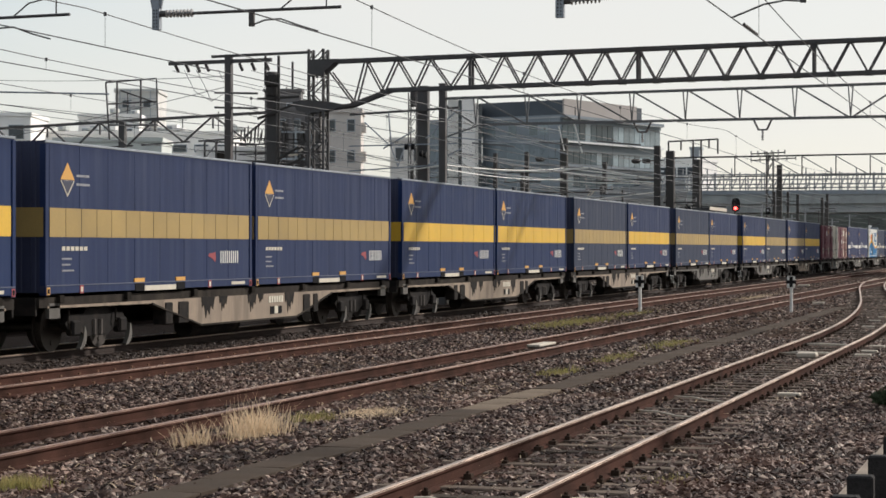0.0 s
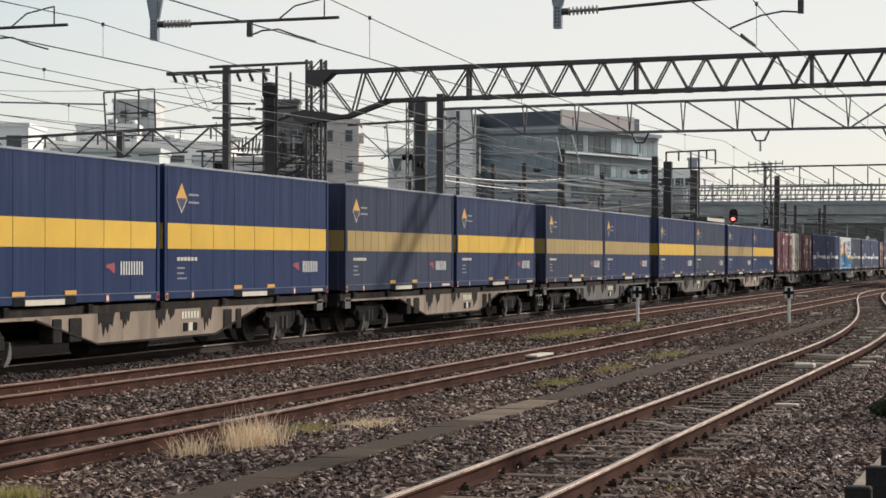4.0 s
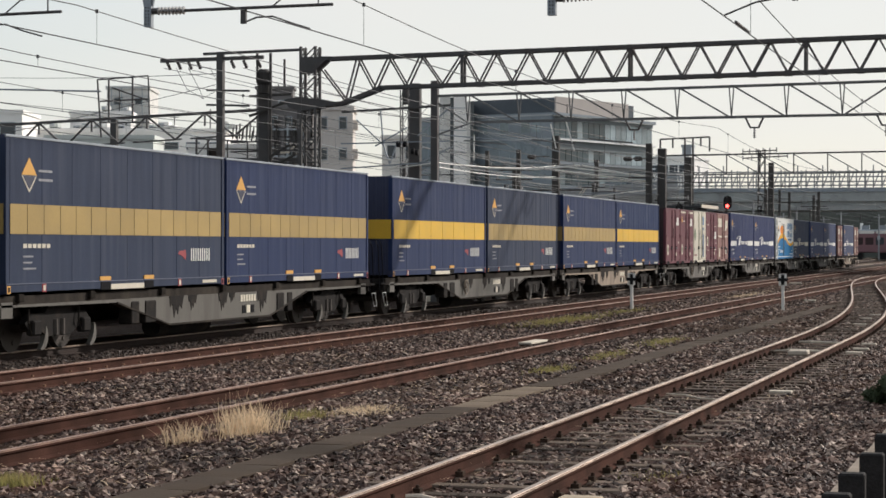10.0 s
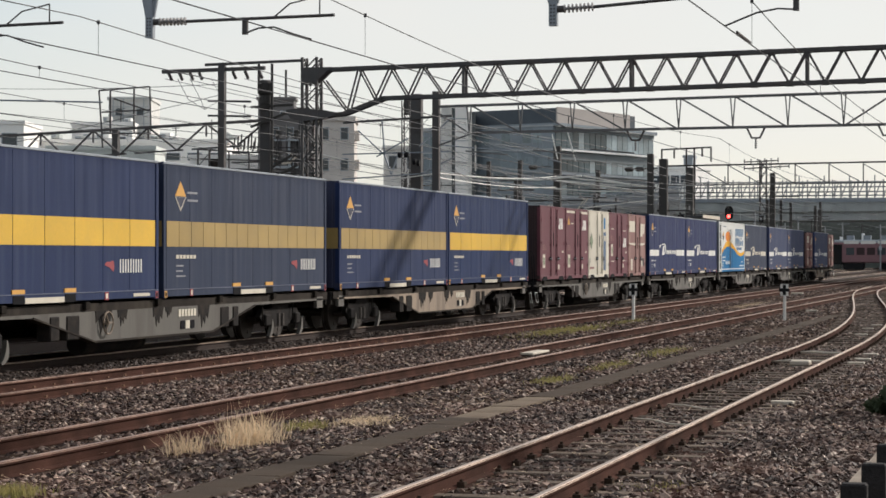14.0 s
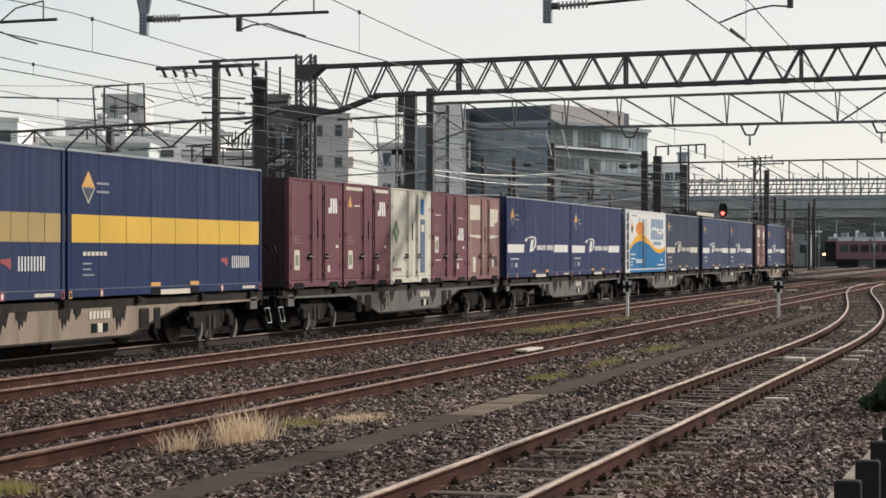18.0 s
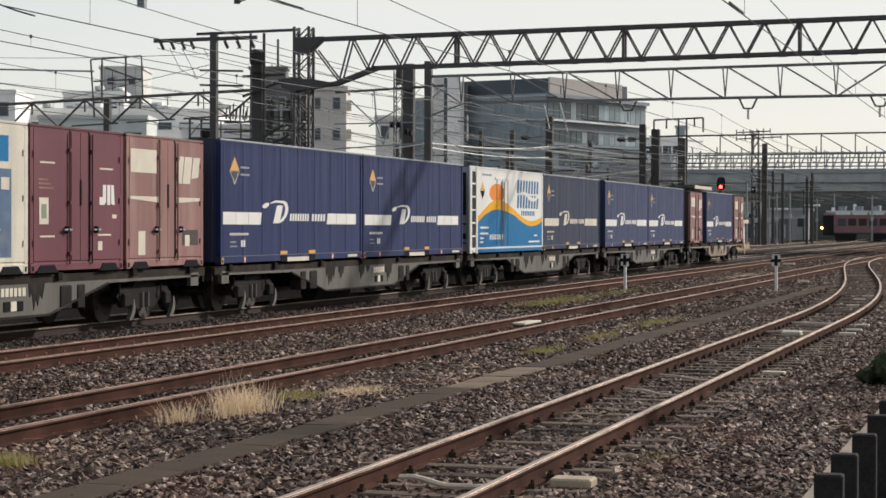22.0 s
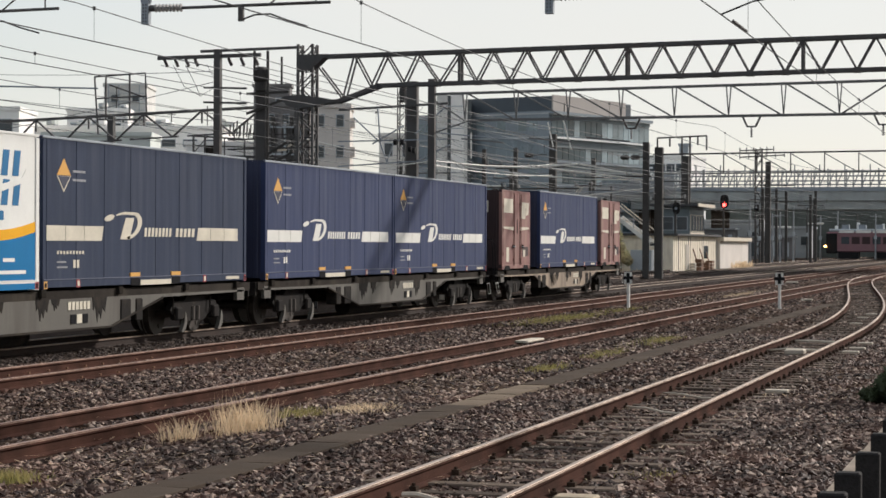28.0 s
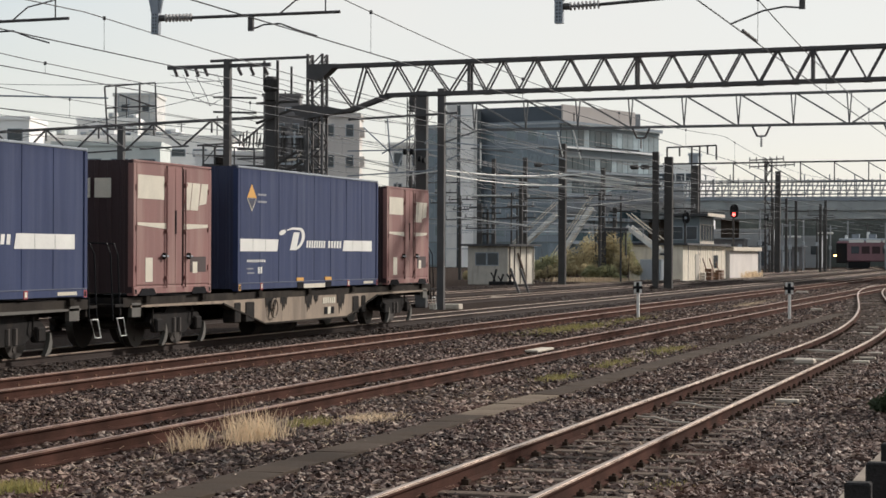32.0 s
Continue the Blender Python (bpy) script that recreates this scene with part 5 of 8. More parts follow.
# ---- contact wires, messengers and droppers ----
def overhead(x, y0, y1, label, sag=0.22, span=40.4, phase=NY, top=5.82, first=31.0, spacing=10.1):
    w = thing("overhead_line", label, "overhead wire", group="overhead lines", at=(0, 0, 0))
    bm = B()
    tube(bm, (x, y0, 5.165), (x, y1, 5.165), 0.010, 5)
    part("contact_wire", bm, M_wire, w)

    def mz(y):
        f = ((y - phase) / span) % 1.0
        return top - sag * 4 * f * (1 - f)
    ys = [y0 + (y1 - y0) * i / 60 for i in range(61)]
    bm = B()
    cable(bm, [(x, y, mz(y)) for y in ys], 0.009, 5)
    part("messenger_wire", bm, M_wire, w)
    y = first
    while y < min(y1, 115):
        bm = B()
        tube(bm, (x, y, 5.165), (x, y, mz(y)), 0.004, 4)
        d = part("dropper", bm, M_wire, w)
        bm = B()
        tube(bm, (x, y, mz(y) - 0.03), (x, y, mz(y) + 0.03), 0.026, 6)
        part("clip", bm, M_wire, d)
        y += spacing
    return w


overhead(-10.5, 8, 125, "thin dark contact wire and messenger over the siding", 0.41, top=5.92, first=32.2)
overhead(-14.55, 8, 230, "thin dark contact wire and messenger over the middle track", 0.30, top=5.73, first=30.9)
overhead(-4.3, 8, 70, "thin dark contact wire and messenger over the near siding", 0.41, top=5.93, first=32.1)
overhead(-17.4, 8, 320, "thin dark contact wire and messenger over the train", 0.60, 50.0, 15.0, 5.92, 34.5)
overhead(-22.6, 20, 320, "thin dark contact wire and messenger beyond the train", first=36.0)
overhead(-26.9, 20, 320, "thin dark contact wire and messenger near the huts", first=39.0)

# feeder and signal wires
wires = [((-26.0, 60, 7.4), (-29.5, 124, 8.4)), ((-25.2, 60, 7.35), (-28.5, 124, 8.2)), ((-23.4, 60, 7.35), (-28.0, 124, 7.8)), ((-23.0, 60, 7.35), (-22.0, 120, 7.6)),
         ((-24.6, 62, 6.4), (-22.0, 73, 5.6)), ((-24.6, 62, 6.2), (-21.3, 120, 5.4)), ((-24.6, 62, 5.2), (-21.3, 120, 4.9)), ((-24.0, 62, 5.3), (-28.1, 123, 5.3)),
         ((-24.6, 62, 4.9), (-28.1, 123, 4.6))]
wires += [ ((-22.0, 73, 6.2), (-28.1, 123, 6.0)), ((-20.4, 70.4, 6.0), (-28.1, 123, 5.2)), ((-20.4, 70.4, 5.4), (-21.9, 120, 5.6)),
         ((-20.4, 70.4, 5.3), (-28.1, 123, 4.2)), ((-34.6, 78.4, 7.6), (-28.1, 123, 6.8)), ((-36.6, 78, 7.0), (-22.8, 62, 5.0)), ((-42, 76, 7.9), (-22.8, 62, 5.6)),
         ((-42, 76, 5.0), (-22.8, 62, 4.6)), ((-28.1, 123, 6.2), (-28.2, 173, 7.4)), ((-28.1, 123, 5.8), (-26.6, 214, 8.0)), ((-21.3, 120, 6.4), (-26.6, 214, 9.0)),
         ((-21.3, 120, 5.6), (-28.2, 173, 5.8)), ((-28.1, 123, 7.8), (-28.2, 173, 8.9)), ((-42, 76.4, 6.1), (-24.5, 60.5, 6.9)), ((-42, 79, 8.9), (-24.2, 60, 7.2))]
wrng = random.Random(12)
ENDS = [(-20.4, 70.4), (-22.0, 73.0), (-28.1, 123.3), (-21.9, 120.0), (-28.2, 173.0), (-26.6, 214.0), (-30.5, 100.0), (-32.6, 131.0), (-37.0, 150.0), (-42.0, 160.0), (-31.2, 150.0)]
for _ in range(34):
    a, b = wrng.sample(ENDS, 2)
    h = wrng.uniform(3.4, 6.6)
    wires.append(((*a, h), (*b, h + wrng.uniform(-0.4, 0.9))))
for a, b in wires:
    a, b = Vector(a), Vector(b)
    bm = B()
    pts = [a.lerp(b, i / 12) - Vector((0, 0, 0.0028 * (a - b).length * 4 * (i / 12) * (1 - i / 12))) for i in range(13)]
    chain(bm, pts, 0.010, 4)
    tagged(link("line_wire", bm, M_wire), "thin dark overhead wire between masts", "wire", "wires between masts")
# pale pipe-like feeder cables among the masts
for a, b in (((-20.3, 70.4, 4.85), (-28.1, 123, 6.75)), ((-28.1, 123, 6.75), (-21.9, 120, 6.0)), ((-20.3, 70.4, 4.7), (-28.1, 123, 6.1)), ((-28.1, 123, 6.5), (-21.9, 120, 5.7)), ((-24.6, 69, 5.6), (-22.0, 73, 4.9)),
             ((-22.65, 72.5, 4.72), (-20.4, 70.5, 4.85))):
    a, b = Vector(a), Vector(b)
    bm = B()
    pts = [a.lerp(b, i / 12) - Vector((0, 0, 0.01 * (a - b).length * 1.2 * (i / 12) * (1 - i / 12))) for i in range(13)]
    chain(bm, pts, 0.022 if a.y < 100 else 0.04, 6)
    tagged(link("feeder_cable", bm, M_white), "thick pale feeder cable hung between masts", "cable", "feeder cables")

for pts, r in ((((-33.86, 118, 6.87), (-30.94, 118, 6.46), (-28.06, 118, 6.35), (-25.51, 118, 6.56)), 0.06), (((-26.03, 121, 6.68), (-23.81, 121, 6.24), (-21.65, 121, 5.9)), 0.05),
               (((-33.84, 121, 6.65), (-29.21, 121, 6.06), (-25.59, 121, 5.78), (-21.65, 121, 5.7)), 0.04), (((-30.62, 105, 7.77), (-26.79, 105, 7.38), (-25.72, 105, 7.28), (-23.76, 105, 6.75)), 0.035),
               (((-24.53, 110, 8.57), (-24.1, 110, 7.03)), 0.045), (((-32.86, 118, 5.33), (-29.99, 118, 5.32)), 0.05), (((-33.37, 118, 4.08), (-28.98, 118, 3.59)), 0.04),
               (((-26.41, 123, 4.84), (-22.01, 123, 5.33)), 0.04), (((-26.42, 123, 5.11), (-22.01, 123, 5.10)), 0.035)):
    bm = B()
    cable(bm, pts, r, 6)
    tagged(link("feeder_cable", bm, M_white if r > 0.038 else M_galv), "pale feeder cable hung between masts", "cable", "feeder cables")
for x, z in ((-23.05, 6.97), (-22.45, 6.97), (-28.72, 7.14)):
    t = thing("line_switch", "dark rounded switch housing on a short level arm", "switch", at=(x, 119.6, z), group="line switches")
    bm = B()
    box(bm, (0, 0, 0), (0.50, 0.4, 0.26), 0.09)
    part("housing", bm, M_fsteel, t)
    bm = B()
    bar(bm, (0.2, 0.05, 0.02), (0.95, 0.5, 0.05), 0.06)
    part("arm", bm, M_fsteel, t)

# equipment platform on brackets behind the train
plat = thing("equipment_platform", "dark steel platform with low rails and a pale bracket", "platform")
for p, q, w in (((-29.0, 69.7, 5.06), (-25.2, 70.75, 4.98), 0.10), ((-28.96, 69.71, 5.75), (-27.22, 70.2, 5.65), 0.05), ((-29.0, 69.7, 5.42), (-25.2, 70.75, 5.30), 0.04),
                ((-28.96, 69.71, 5.75), (-28.96, 69.71, 5.05), 0.06), ((-28.57, 69.82, 5.75), (-28.57, 69.82, 5.05), 0.06), ((-27.22, 70.2, 5.65), (-27.22, 70.2, 5.0), 0.05),
                ((-27.9, 70.0, 5.7), (-27.9, 70.0, 5.0), 0.04), ((-26.5, 70.4, 5.40), (-26.5, 70.4, 5.0), 0.05), ((-25.49, 70.71, 6.9), (-25.49, 70.71, 0.0), 0.07), ((-28.8, 69.75, 5.05), (-28.8, 69.75, 0.0), 0.12),
                ((-29.0, 69.7, 5.1), (-28.5, 69.8, 5.7), 0.03), ((-27.2, 70.2, 5.85), (-25.3, 70.7, 5.80), 0.05)):
    bm = B()
    bar(bm, p, q, w)
    part("frame_bar", bm, M_steel, plat)
for i in range(7):
    x = -27.75 + i * 0.13
    bm = B()
    tube(bm, (x, 70.1, 5.75), (x + 0.03, 70.1, 6.15 + 0.07 * (i % 3)), 0.028, 6)
    part("insulator", bm, M_brownpor, plat)
for a, b in (((-26.1, 70.5, 5.25), (-25.8, 70.6, 5.28)), ((-25.85, 70.6, 5.26), (-25.62, 70.65, 5.48))):
    bm = B()
    bar(bm, a, b, 0.07)
    part("bracket", bm, M_pale, plat, "pale bracket")
bm = B()
boxx(bm, -28.5, -28.2, 69.7, 69.9, 5.1, 5.4, 0.02)
part("switch_box", bm, M_bogie, plat)

# ---- far masts ----
def far_mast(name, x, y, h, w, label, arms=()):
    t = thing(name, label, "mast", at=(x, y, 0), group="masts along the line")
    bm = B()
    boxx(bm, -w / 2, w / 2, -w / 2, w / 2, 0, h, 0.02)
    part("pole", bm, M_fsteel, t)
    for z, l, r in arms:
        bm = B()
        bar(bm, (l, 0, z), (r, 0, z), 0.09)
        part("crossarm", bm, M_fsteel, t)
        for q in (l + 0.1, (l + r) / 2 + 0.3, r - 0.1):
            bm = B()
            tube(bm, (q, 0, z), (q, 0, z + 0.28), 0.05, 6)
            part("insulator", bm, M_insul, t)
    return t


far_mast("line_mast", -28.12, 123.3, 8.55, 0.42, "thick dark mast beside the far tracks", ((6.6, -1.6, 1.2), (5.3, -2.2, 1.6)))
far_mast("line_mast", -21.89, 120.0, 7.86, 0.34, "dark round mast between the far tracks", ((5.9, -1.2, 0.3),))
far_mast("line_mast", -21.22, 120.5, 7.58, 0.46, "thick dark mast at the end of a gantry", ((4.6, -0.4, 1.6),))
far_mast("line_mast", -28.24, 173.0, 9.3, 0.50, "thick dark mast near the signal box", ((7.2, -2.0, 2.0), (5.4, -1.4, 2.4)))
far_mast("line_mast", -26.57, 214.0, 10.4, 0.50, "dark mast before the overpass", ((8.0, -1.0, 2.6),))
far_mast("line_mast", -30.5, 100.0, 6.0, 0.16, "slim dark pole near the hut", ((5.2, -0.8, 0.8),))
far_mast("line_mast", -32.6, 131.0, 7.0, 0.24, "slim dark pole near the hut", ((6.2, -1.2, 1.2), (5.0, -0.9, 0.9)))
far_mast("line_mast", -31.2, 150.0, 8.2, 0.30, "slim dark pole among bushes", ((6.8, -1.5, 1.2),))
far_mast("line_mast", -37.0, 150.0, 9.0, 0.3, "slim dark pole before the glass building", ((7.5, -1.5, 1.5), (6.0, -1.8, 1.8)))
far_mast("line_mast", -42.0, 160.0, 9.4, 0.3, "slim dark pole before the glass building", ((8.2, -1.5, 1.5), (6.4, -1.8, 1.8)))
for x, y, h in ((-28.5, 225, 8), (-30.0, 240, 9), (-27.3, 236, 8), (-31.5, 262, 9), (-26.0, 255, 8.5), (-28.2, 275, 8), (-24.2, 232, 7.5)):
    far_mast("line_mast", x, y, h, 0.3, "slim grey pole before the overpass", ((h - 1.2, -1.4, 1.4),))

# a thicket of slim poles, arms and straight wires before the glass building
prng = random.Random(7)
for x, y, h, w in ((-39.9, 148.0, 5.6, 0.34), (-39.4, 148.4, 5.2, 0.16), (-42.5, 152.0, 6.3, 0.2), (-36.0, 142.0, 6.2, 0.12), (-36.6, 146.0, 5.6, 0.12), (-30.6, 146.0, 6.4, 0.2), (-27.9, 140.0, 5.9, 0.12),
                   (-43.2, 150.0, 7.5, 0.12)):
    far_mast("line_mast", x, y, h, w, "slim weathered pole among wires", tuple((h - k * 0.75 - 0.3, -prng.uniform(0.4, 1.6), prng.uniform(0.4, 1.6)) for k in range(3)))
POLES = [(-39.9, 148.0), (-42.5, 152.0), (-36.0, 142.0), (-36.6, 146.0), (-30.6, 146.0), (-27.9, 140.0), (-43.2, 150.0), (-32.6, 131.0), (-28.12, 123.3), (-31.2, 150.0), (-37.0, 150.0)]
for i in range(26):
    a, b = prng.sample(POLES, 2)
    z = prng.uniform(3.4, 5.6)
    bm = B()
    tube(bm, (*a, z), (*b, z + prng.uniform(-0.2, 0.3)), prng.choice((0.012, 0.018, 0.028)), 5)
    tagged(link("span_wire", bm, M_galv if i % 3 else M_parapet), "straight grey span wire between poles", "wire", "span wires")

fg = thing("far_gantry", "slim grey truss gantry far down the yard", "gantry")
FY = 120.5
bm = B()
bar(bm, (-21.2, FY, 7.17), (6.0, FY, 7.40), 0.09)
part("chord", bm, M_fsteel, fg)
bm = B()
bar(bm, (-21.2, FY, 6.05), (6.0, FY, 6.2), 0.07)
part("chord", bm, M_dull, fg)
x = -19.4
while x < 5:
    bm = B()
    bar(bm, (x, FY, 7.2), (x, FY, 6.08), 0.06)
    part("upright", bm, M_fsteel, fg)
    bm = B()
    bar(bm, (x, FY, 7.18), (x + 1.86, FY, 6.1), 0.05)
    part("diagonal", bm, M_dull, fg)
    x += 1.9
bm = B()
boxx(bm, 5.9, 6.2, FY - 0.15, FY + 0.15, 0, 7.4)
part("post", bm, M_fsteel, fg)

for p, q in (((-25.9, 96.2, 7.2), (-25.9, 96.2, 6.0)), ((-27.0, 117.0, 8.9), (-26.7, 117.1, 7.5))):
    t = thing("rod_insulator", "long white rod insulator hung between wires", "insulator", group="rod insulators")
    bm = B()
    tube(bm, p, q, 0.035, 8)
    part("rod", bm, M_white, t)

tee = thing("tee_mast", "far T-shaped mast with a long crossarm", "mast")
for p, q in (((-43.85, 247.5, 14.6), (-38.2, 249.1, 14.9)), ((-41.0, 248.3, 0), (-41.0, 248.3, 14.7)), ((-40.1, 248.6, 0), (-40.1, 248.6, 14.8)),
             ((-43.8, 247.5, 14.6), (-43.8, 247.5, 12.9)), ((-38.2, 249.1, 14.9), (-38.2, 249.1, 13.2)), ((-42.4, 248, 14.7), (-42.4, 248, 13.6)), ((-39.2, 248.8, 14.8), (-39.2, 248.8, 13.8))):
    bm = B()
    bar(bm, p, q, 0.18)
    part("bar", bm, M_fsteel, tee)
ant = thing("lattice_mast", "far lattice mast with two comb-like crossarms", "mast")
lattice_column(ant, -33.58, 261, 0, 13.9, 0.8, 0.8, 1.2, 0.1, 0.07)
for p, q in (((-35.8, 260.3, 13.6), (-31.8, 261.4, 13.8)), ((-35.8, 260.3, 12.8), (-30.5, 261.7, 13.1))):
    bm = B()
    bar(bm, p, q, 0.14)
    part("crossarm", bm, M_fsteel, ant)
    for i in range(6):
        c = Vector(p).lerp(Vector(q), i / 5)
        bm = B()
        tube(bm, c - Vector((0, 0, 0.25)), c + Vector((0, 0, 0.35)), 0.08, 6)
        part("insulator", bm, M_insul, ant)


def signal(x, y, z, lit, label):
    s = thing("rail_signal", label, "signal", at=(x, y, 0))
    bm = B()
    tube(bm, (0, 0, 0), (0, 0, z + 0.6), 0.09, 8)
    part("pole", bm, M_fsteel, s)
    k = 0.82 if lit else 0.62
    bm = B()
    ring = [(0.07 + 0.46 * k * math.copysign(abs(math.cos(a)) ** 0.7, math.cos(a)), z + 0.02 + 0.72 * k * math.copysign(abs(math.sin(a)) ** 0.7, math.sin(a))) for a in [i * math.tau / 20 for i in range(20)]]
    fr = [[bm.verts.new((u, d, w)) for u, w in ring] for d in (-0.06, 0.06)]
    bm.faces.new(fr[0])
    bm.faces.new(fr[1][::-1])
    for i in range(20):
        bm.faces.new((fr[0][i], fr[1][i], fr[1][(i + 1) % 20], fr[0][(i + 1) % 20]))
    bmesh.ops.recalc_face_normals(bm, faces=bm.faces[:])
    part("backboard", bm, M_black, s, "black rounded backboard")
    for i, q in enumerate((-0.35, 0.0, 0.35)):
        bm = B()
        tube(bm, (0.07, -0.07, z + q * k), (0.07, -0.20, z + q * k), 0.14 * k, 12)
        hd = part("hood", bm, M_black, s)
    bm = B()
    q = -0.28 if lit else 0.0
    tube(bm, (0.07, -0.21, z + q), (0.07, -0.26, z + q), 0.15 if lit else 0.11, 14)
    part("lamp", bm, M_glow_red if lit else M_galv, s, "lit red lamp" if lit else "unlit lamp")
    return s


signal(-26.70, 184.0, 5.75, True, "railway signal showing red on a dark post")
signal(-26.9, 160.0, 4.75, False, "unlit railway signal on a slim post")
signal(-30.9, 238.0, 6.2, False, "unlit far railway signal on a post")

# yard marker posts
for x, y in ((-12.26, 64.28), (-7.72, 65.1)):
    t = thing("marker_post", "short white post with a black cross plate", "marker post", at=(x, y, 0), group="marker posts")
    bm = B()
    boxx(bm, -0.04, 0.04, -0.04, 0.04, 0, 0.95)
    part("post", bm, M_white, t, "white wooden post")
    bm = B()
    boxx(bm, -0.12, 0.12, -0.06, -0.045, 0.76, 1.12)
    pl = part("plate", bm, M_white, t)
    bm = B()
    boxx(bm, -0.16, 0.16, -0.072, -0.064, 0.89, 0.99)
    boxx(bm, -0.05, 0.05, -0.070, -0.062, 0.78, 1.10)
    part("cross", bm, M_black, pl, "black painted cross")


# ---- huts, signal box, bushes ----
M_hutgrey = mat("grey_hut_boards", (0.44, 0.40, 0.34), 0.8, 0, 0.15, 2, 20, 0.2, (0.12, 0.11, 0.10), 0.4, 3)
M_hutwhite = mat("white_hut_boards", (0.82, 0.74, 0.60), 0.8, 0, 0.12, 2, 20, 0.2, (0.46, 0.37, 0.27), 0.5, 3)
M_roof = mat("dark_sheet_roof", (0.05, 0.05, 0.052), 0.7, 0, 0.2, 2, 20, 0.1)
M_glass = mat("dark_window_glass", (0.05, 0.06, 0.07), 0.12, 0, 0.2, 1, 5, 0)
M_beige = mat("beige_wall", (0.66, 0.61, 0.56), 0.85, 0, 0.1, 0.6, 8, 0.1, (0.38, 0.35, 0.31), 0.4, 1)
M_bwhite = mat("white_wall", (0.92, 0.90, 0.86), 0.85, 0, 0.08, 0.4, 8, 0.1, (0.62, 0.63, 0.63), 0.3, 1)
M_bpale = mat("pale_grey_wall", (0.70, 0.69, 0.65), 0.85, 0, 0.18, 0.6, 8, 0.1, (0.40, 0.41, 0.40), 0.5, 1)
M_bgreen = mat("grey_green_wall", (0.64, 0.67, 0.63), 0.85, 0, 0.12, 0.5, 8, 0.1, (0.42, 0.46, 0.44), 0.4, 1)
M_bgrey = mat("grey_wall", (0.40, 0.43, 0.45), 0.85, 0, 0.15, 0.4, 8, 0.1)
M_bdark = mat("dark_brown_wall", (0.18, 0.17, 0.165), 0.85, 0, 0.25, 0.4, 8, 0.1)
M_pink = mat("pale_stone_cladding", (0.40, 0.36, 0.33), 0.8, 0, 0.08, 0.3, 6, 0.05)
M_pan = mat("slate_grey_cladding", (0.225, 0.265, 0.295), 0.45, 0.0, 0.12, 0.3, 6, 0.05, per_object=0.04)
M_teal = mat("dark_teal_glazing", (0.050, 0.075, 0.085), 0.15, 0.0, 0.25, 0.2, 3, 0, per_object=0.3, spec=0.3)
# paler glazing: reflected sky is put into its base colour
M_pane = mat("blue_grey_glazing", (0.24, 0.30, 0.32), 0.12, 0.0, 0.25, 0.2, 3, 0, per_object=0.35)
M_pan2 = mat("grey_blue_tinted_glass", (0.19, 0.235, 0.265), 0.25, 0.0, 0.12, 0.3, 6, 0.0, per_object=0.10)
M_slatewall = mat("dark_slate_wall", (0.15, 0.18, 0.19), 0.6, 0, 0.1, 0.4, 6, 0.05)
M_roofstorey = mat("dark_roof_storey_cladding", (0.085, 0.100, 0.115), 0.7, 0, 0.15, 0.4, 6, 0.05, spec=0.2)
M_band = mat("white_sill_band", (0.80, 0.80, 0.78), 0.5, 0, 0.05, 0.5, 5, 0)
M_over = mat("weathered_green_grey_girder", (0.36, 0.38, 0.37), 0.8, 0, 0.2, 0.4, 8, 0.1, (0.16, 0.16, 0.15), 0.6, 1.5)
M_bank = mat("dark_grey_green_bank", (0.10, 0.112, 0.10), 0.9, 0, 0.4, 0.3, 2, 0)
M_crate = mat("weathered_crate_wood", (0.16, 0.085, 0.05), 0.85, 0, 0.35, 4, 40, 0.3, per_object=0.3)
M_locored = mat("dull_red_locomotive_paint", (0.21, 0.105, 0.115), 0.5, 0, 0.15, 1, 10, 0.05)


def axes(x, y, turn):
    return Matrix.Translation((x, y, 0)) @ Matrix.Rotation(radians(turn), 4, "Z")


def building(name, label, x, y, w, d, h, turn, wall, floors=0, cols=0, sides=("front",), roof=M_roof, win=(0.62, 0.5), parapet=0.4):
    """A block: its front runs along local x from 0 to w and faces local -y; d deep. Windows are panes in frames set into both visible faces."""
    t = thing(name, label, "building")
    t.matrix_world = axes(x, y, turn)
    bm = B()
    boxx(bm, 0, w, 0, d, 0, h)
    part("wall", bm, wall, t)
    bm = B()
    boxx(bm, -0.15, w + 0.15, -0.15, d + 0.15, h - parapet, h + 0.02)
    part("parapet", bm, wall, t)
    bm = B()
    boxx(bm, 0.3, w - 0.3, 0.3, d - 0.3, h, h + 0.05)
    part("roof", bm, roof, t)
    if floors:
        fh = (h - 0.6) / floors
        for side in sides:
            n = cols if side == "front" else max(int(cols * d / w), 1)
            span = (w if side == "front" else d) / n
            for f in range(floors):
                for i in range(n):
                    ww, hh = span * win[0], fh * win[1]
                    c = (i + 0.5) * span
                    z = 0.3 + (f + 0.55) * fh
                    fr, pn = B(), B()
                    if side == "front":
                        boxx(fr, c - ww / 2 - 0.08, c + ww / 2 + 0.08, -0.08, 0.02, z - hh / 2 - 0.08, z + hh / 2 + 0.08)
                        boxx(pn, c - ww / 2, c + ww / 2, -0.10, -0.05, z - hh / 2, z + hh / 2)
                    else:
                        boxx(fr, w - 0.02, w + 0.08, c - ww / 2 - 0.08, c + ww / 2 + 0.08, z - hh / 2 - 0.08, z + hh / 2 + 0.08)
                        boxx(pn, w + 0.05, w + 0.10, c - ww / 2, c + ww / 2, z - hh / 2, z + hh / 2)
                    wd = part("window", fr, M_bgrey, t)
                    part("pane", pn, M_glass, wd)
    return t


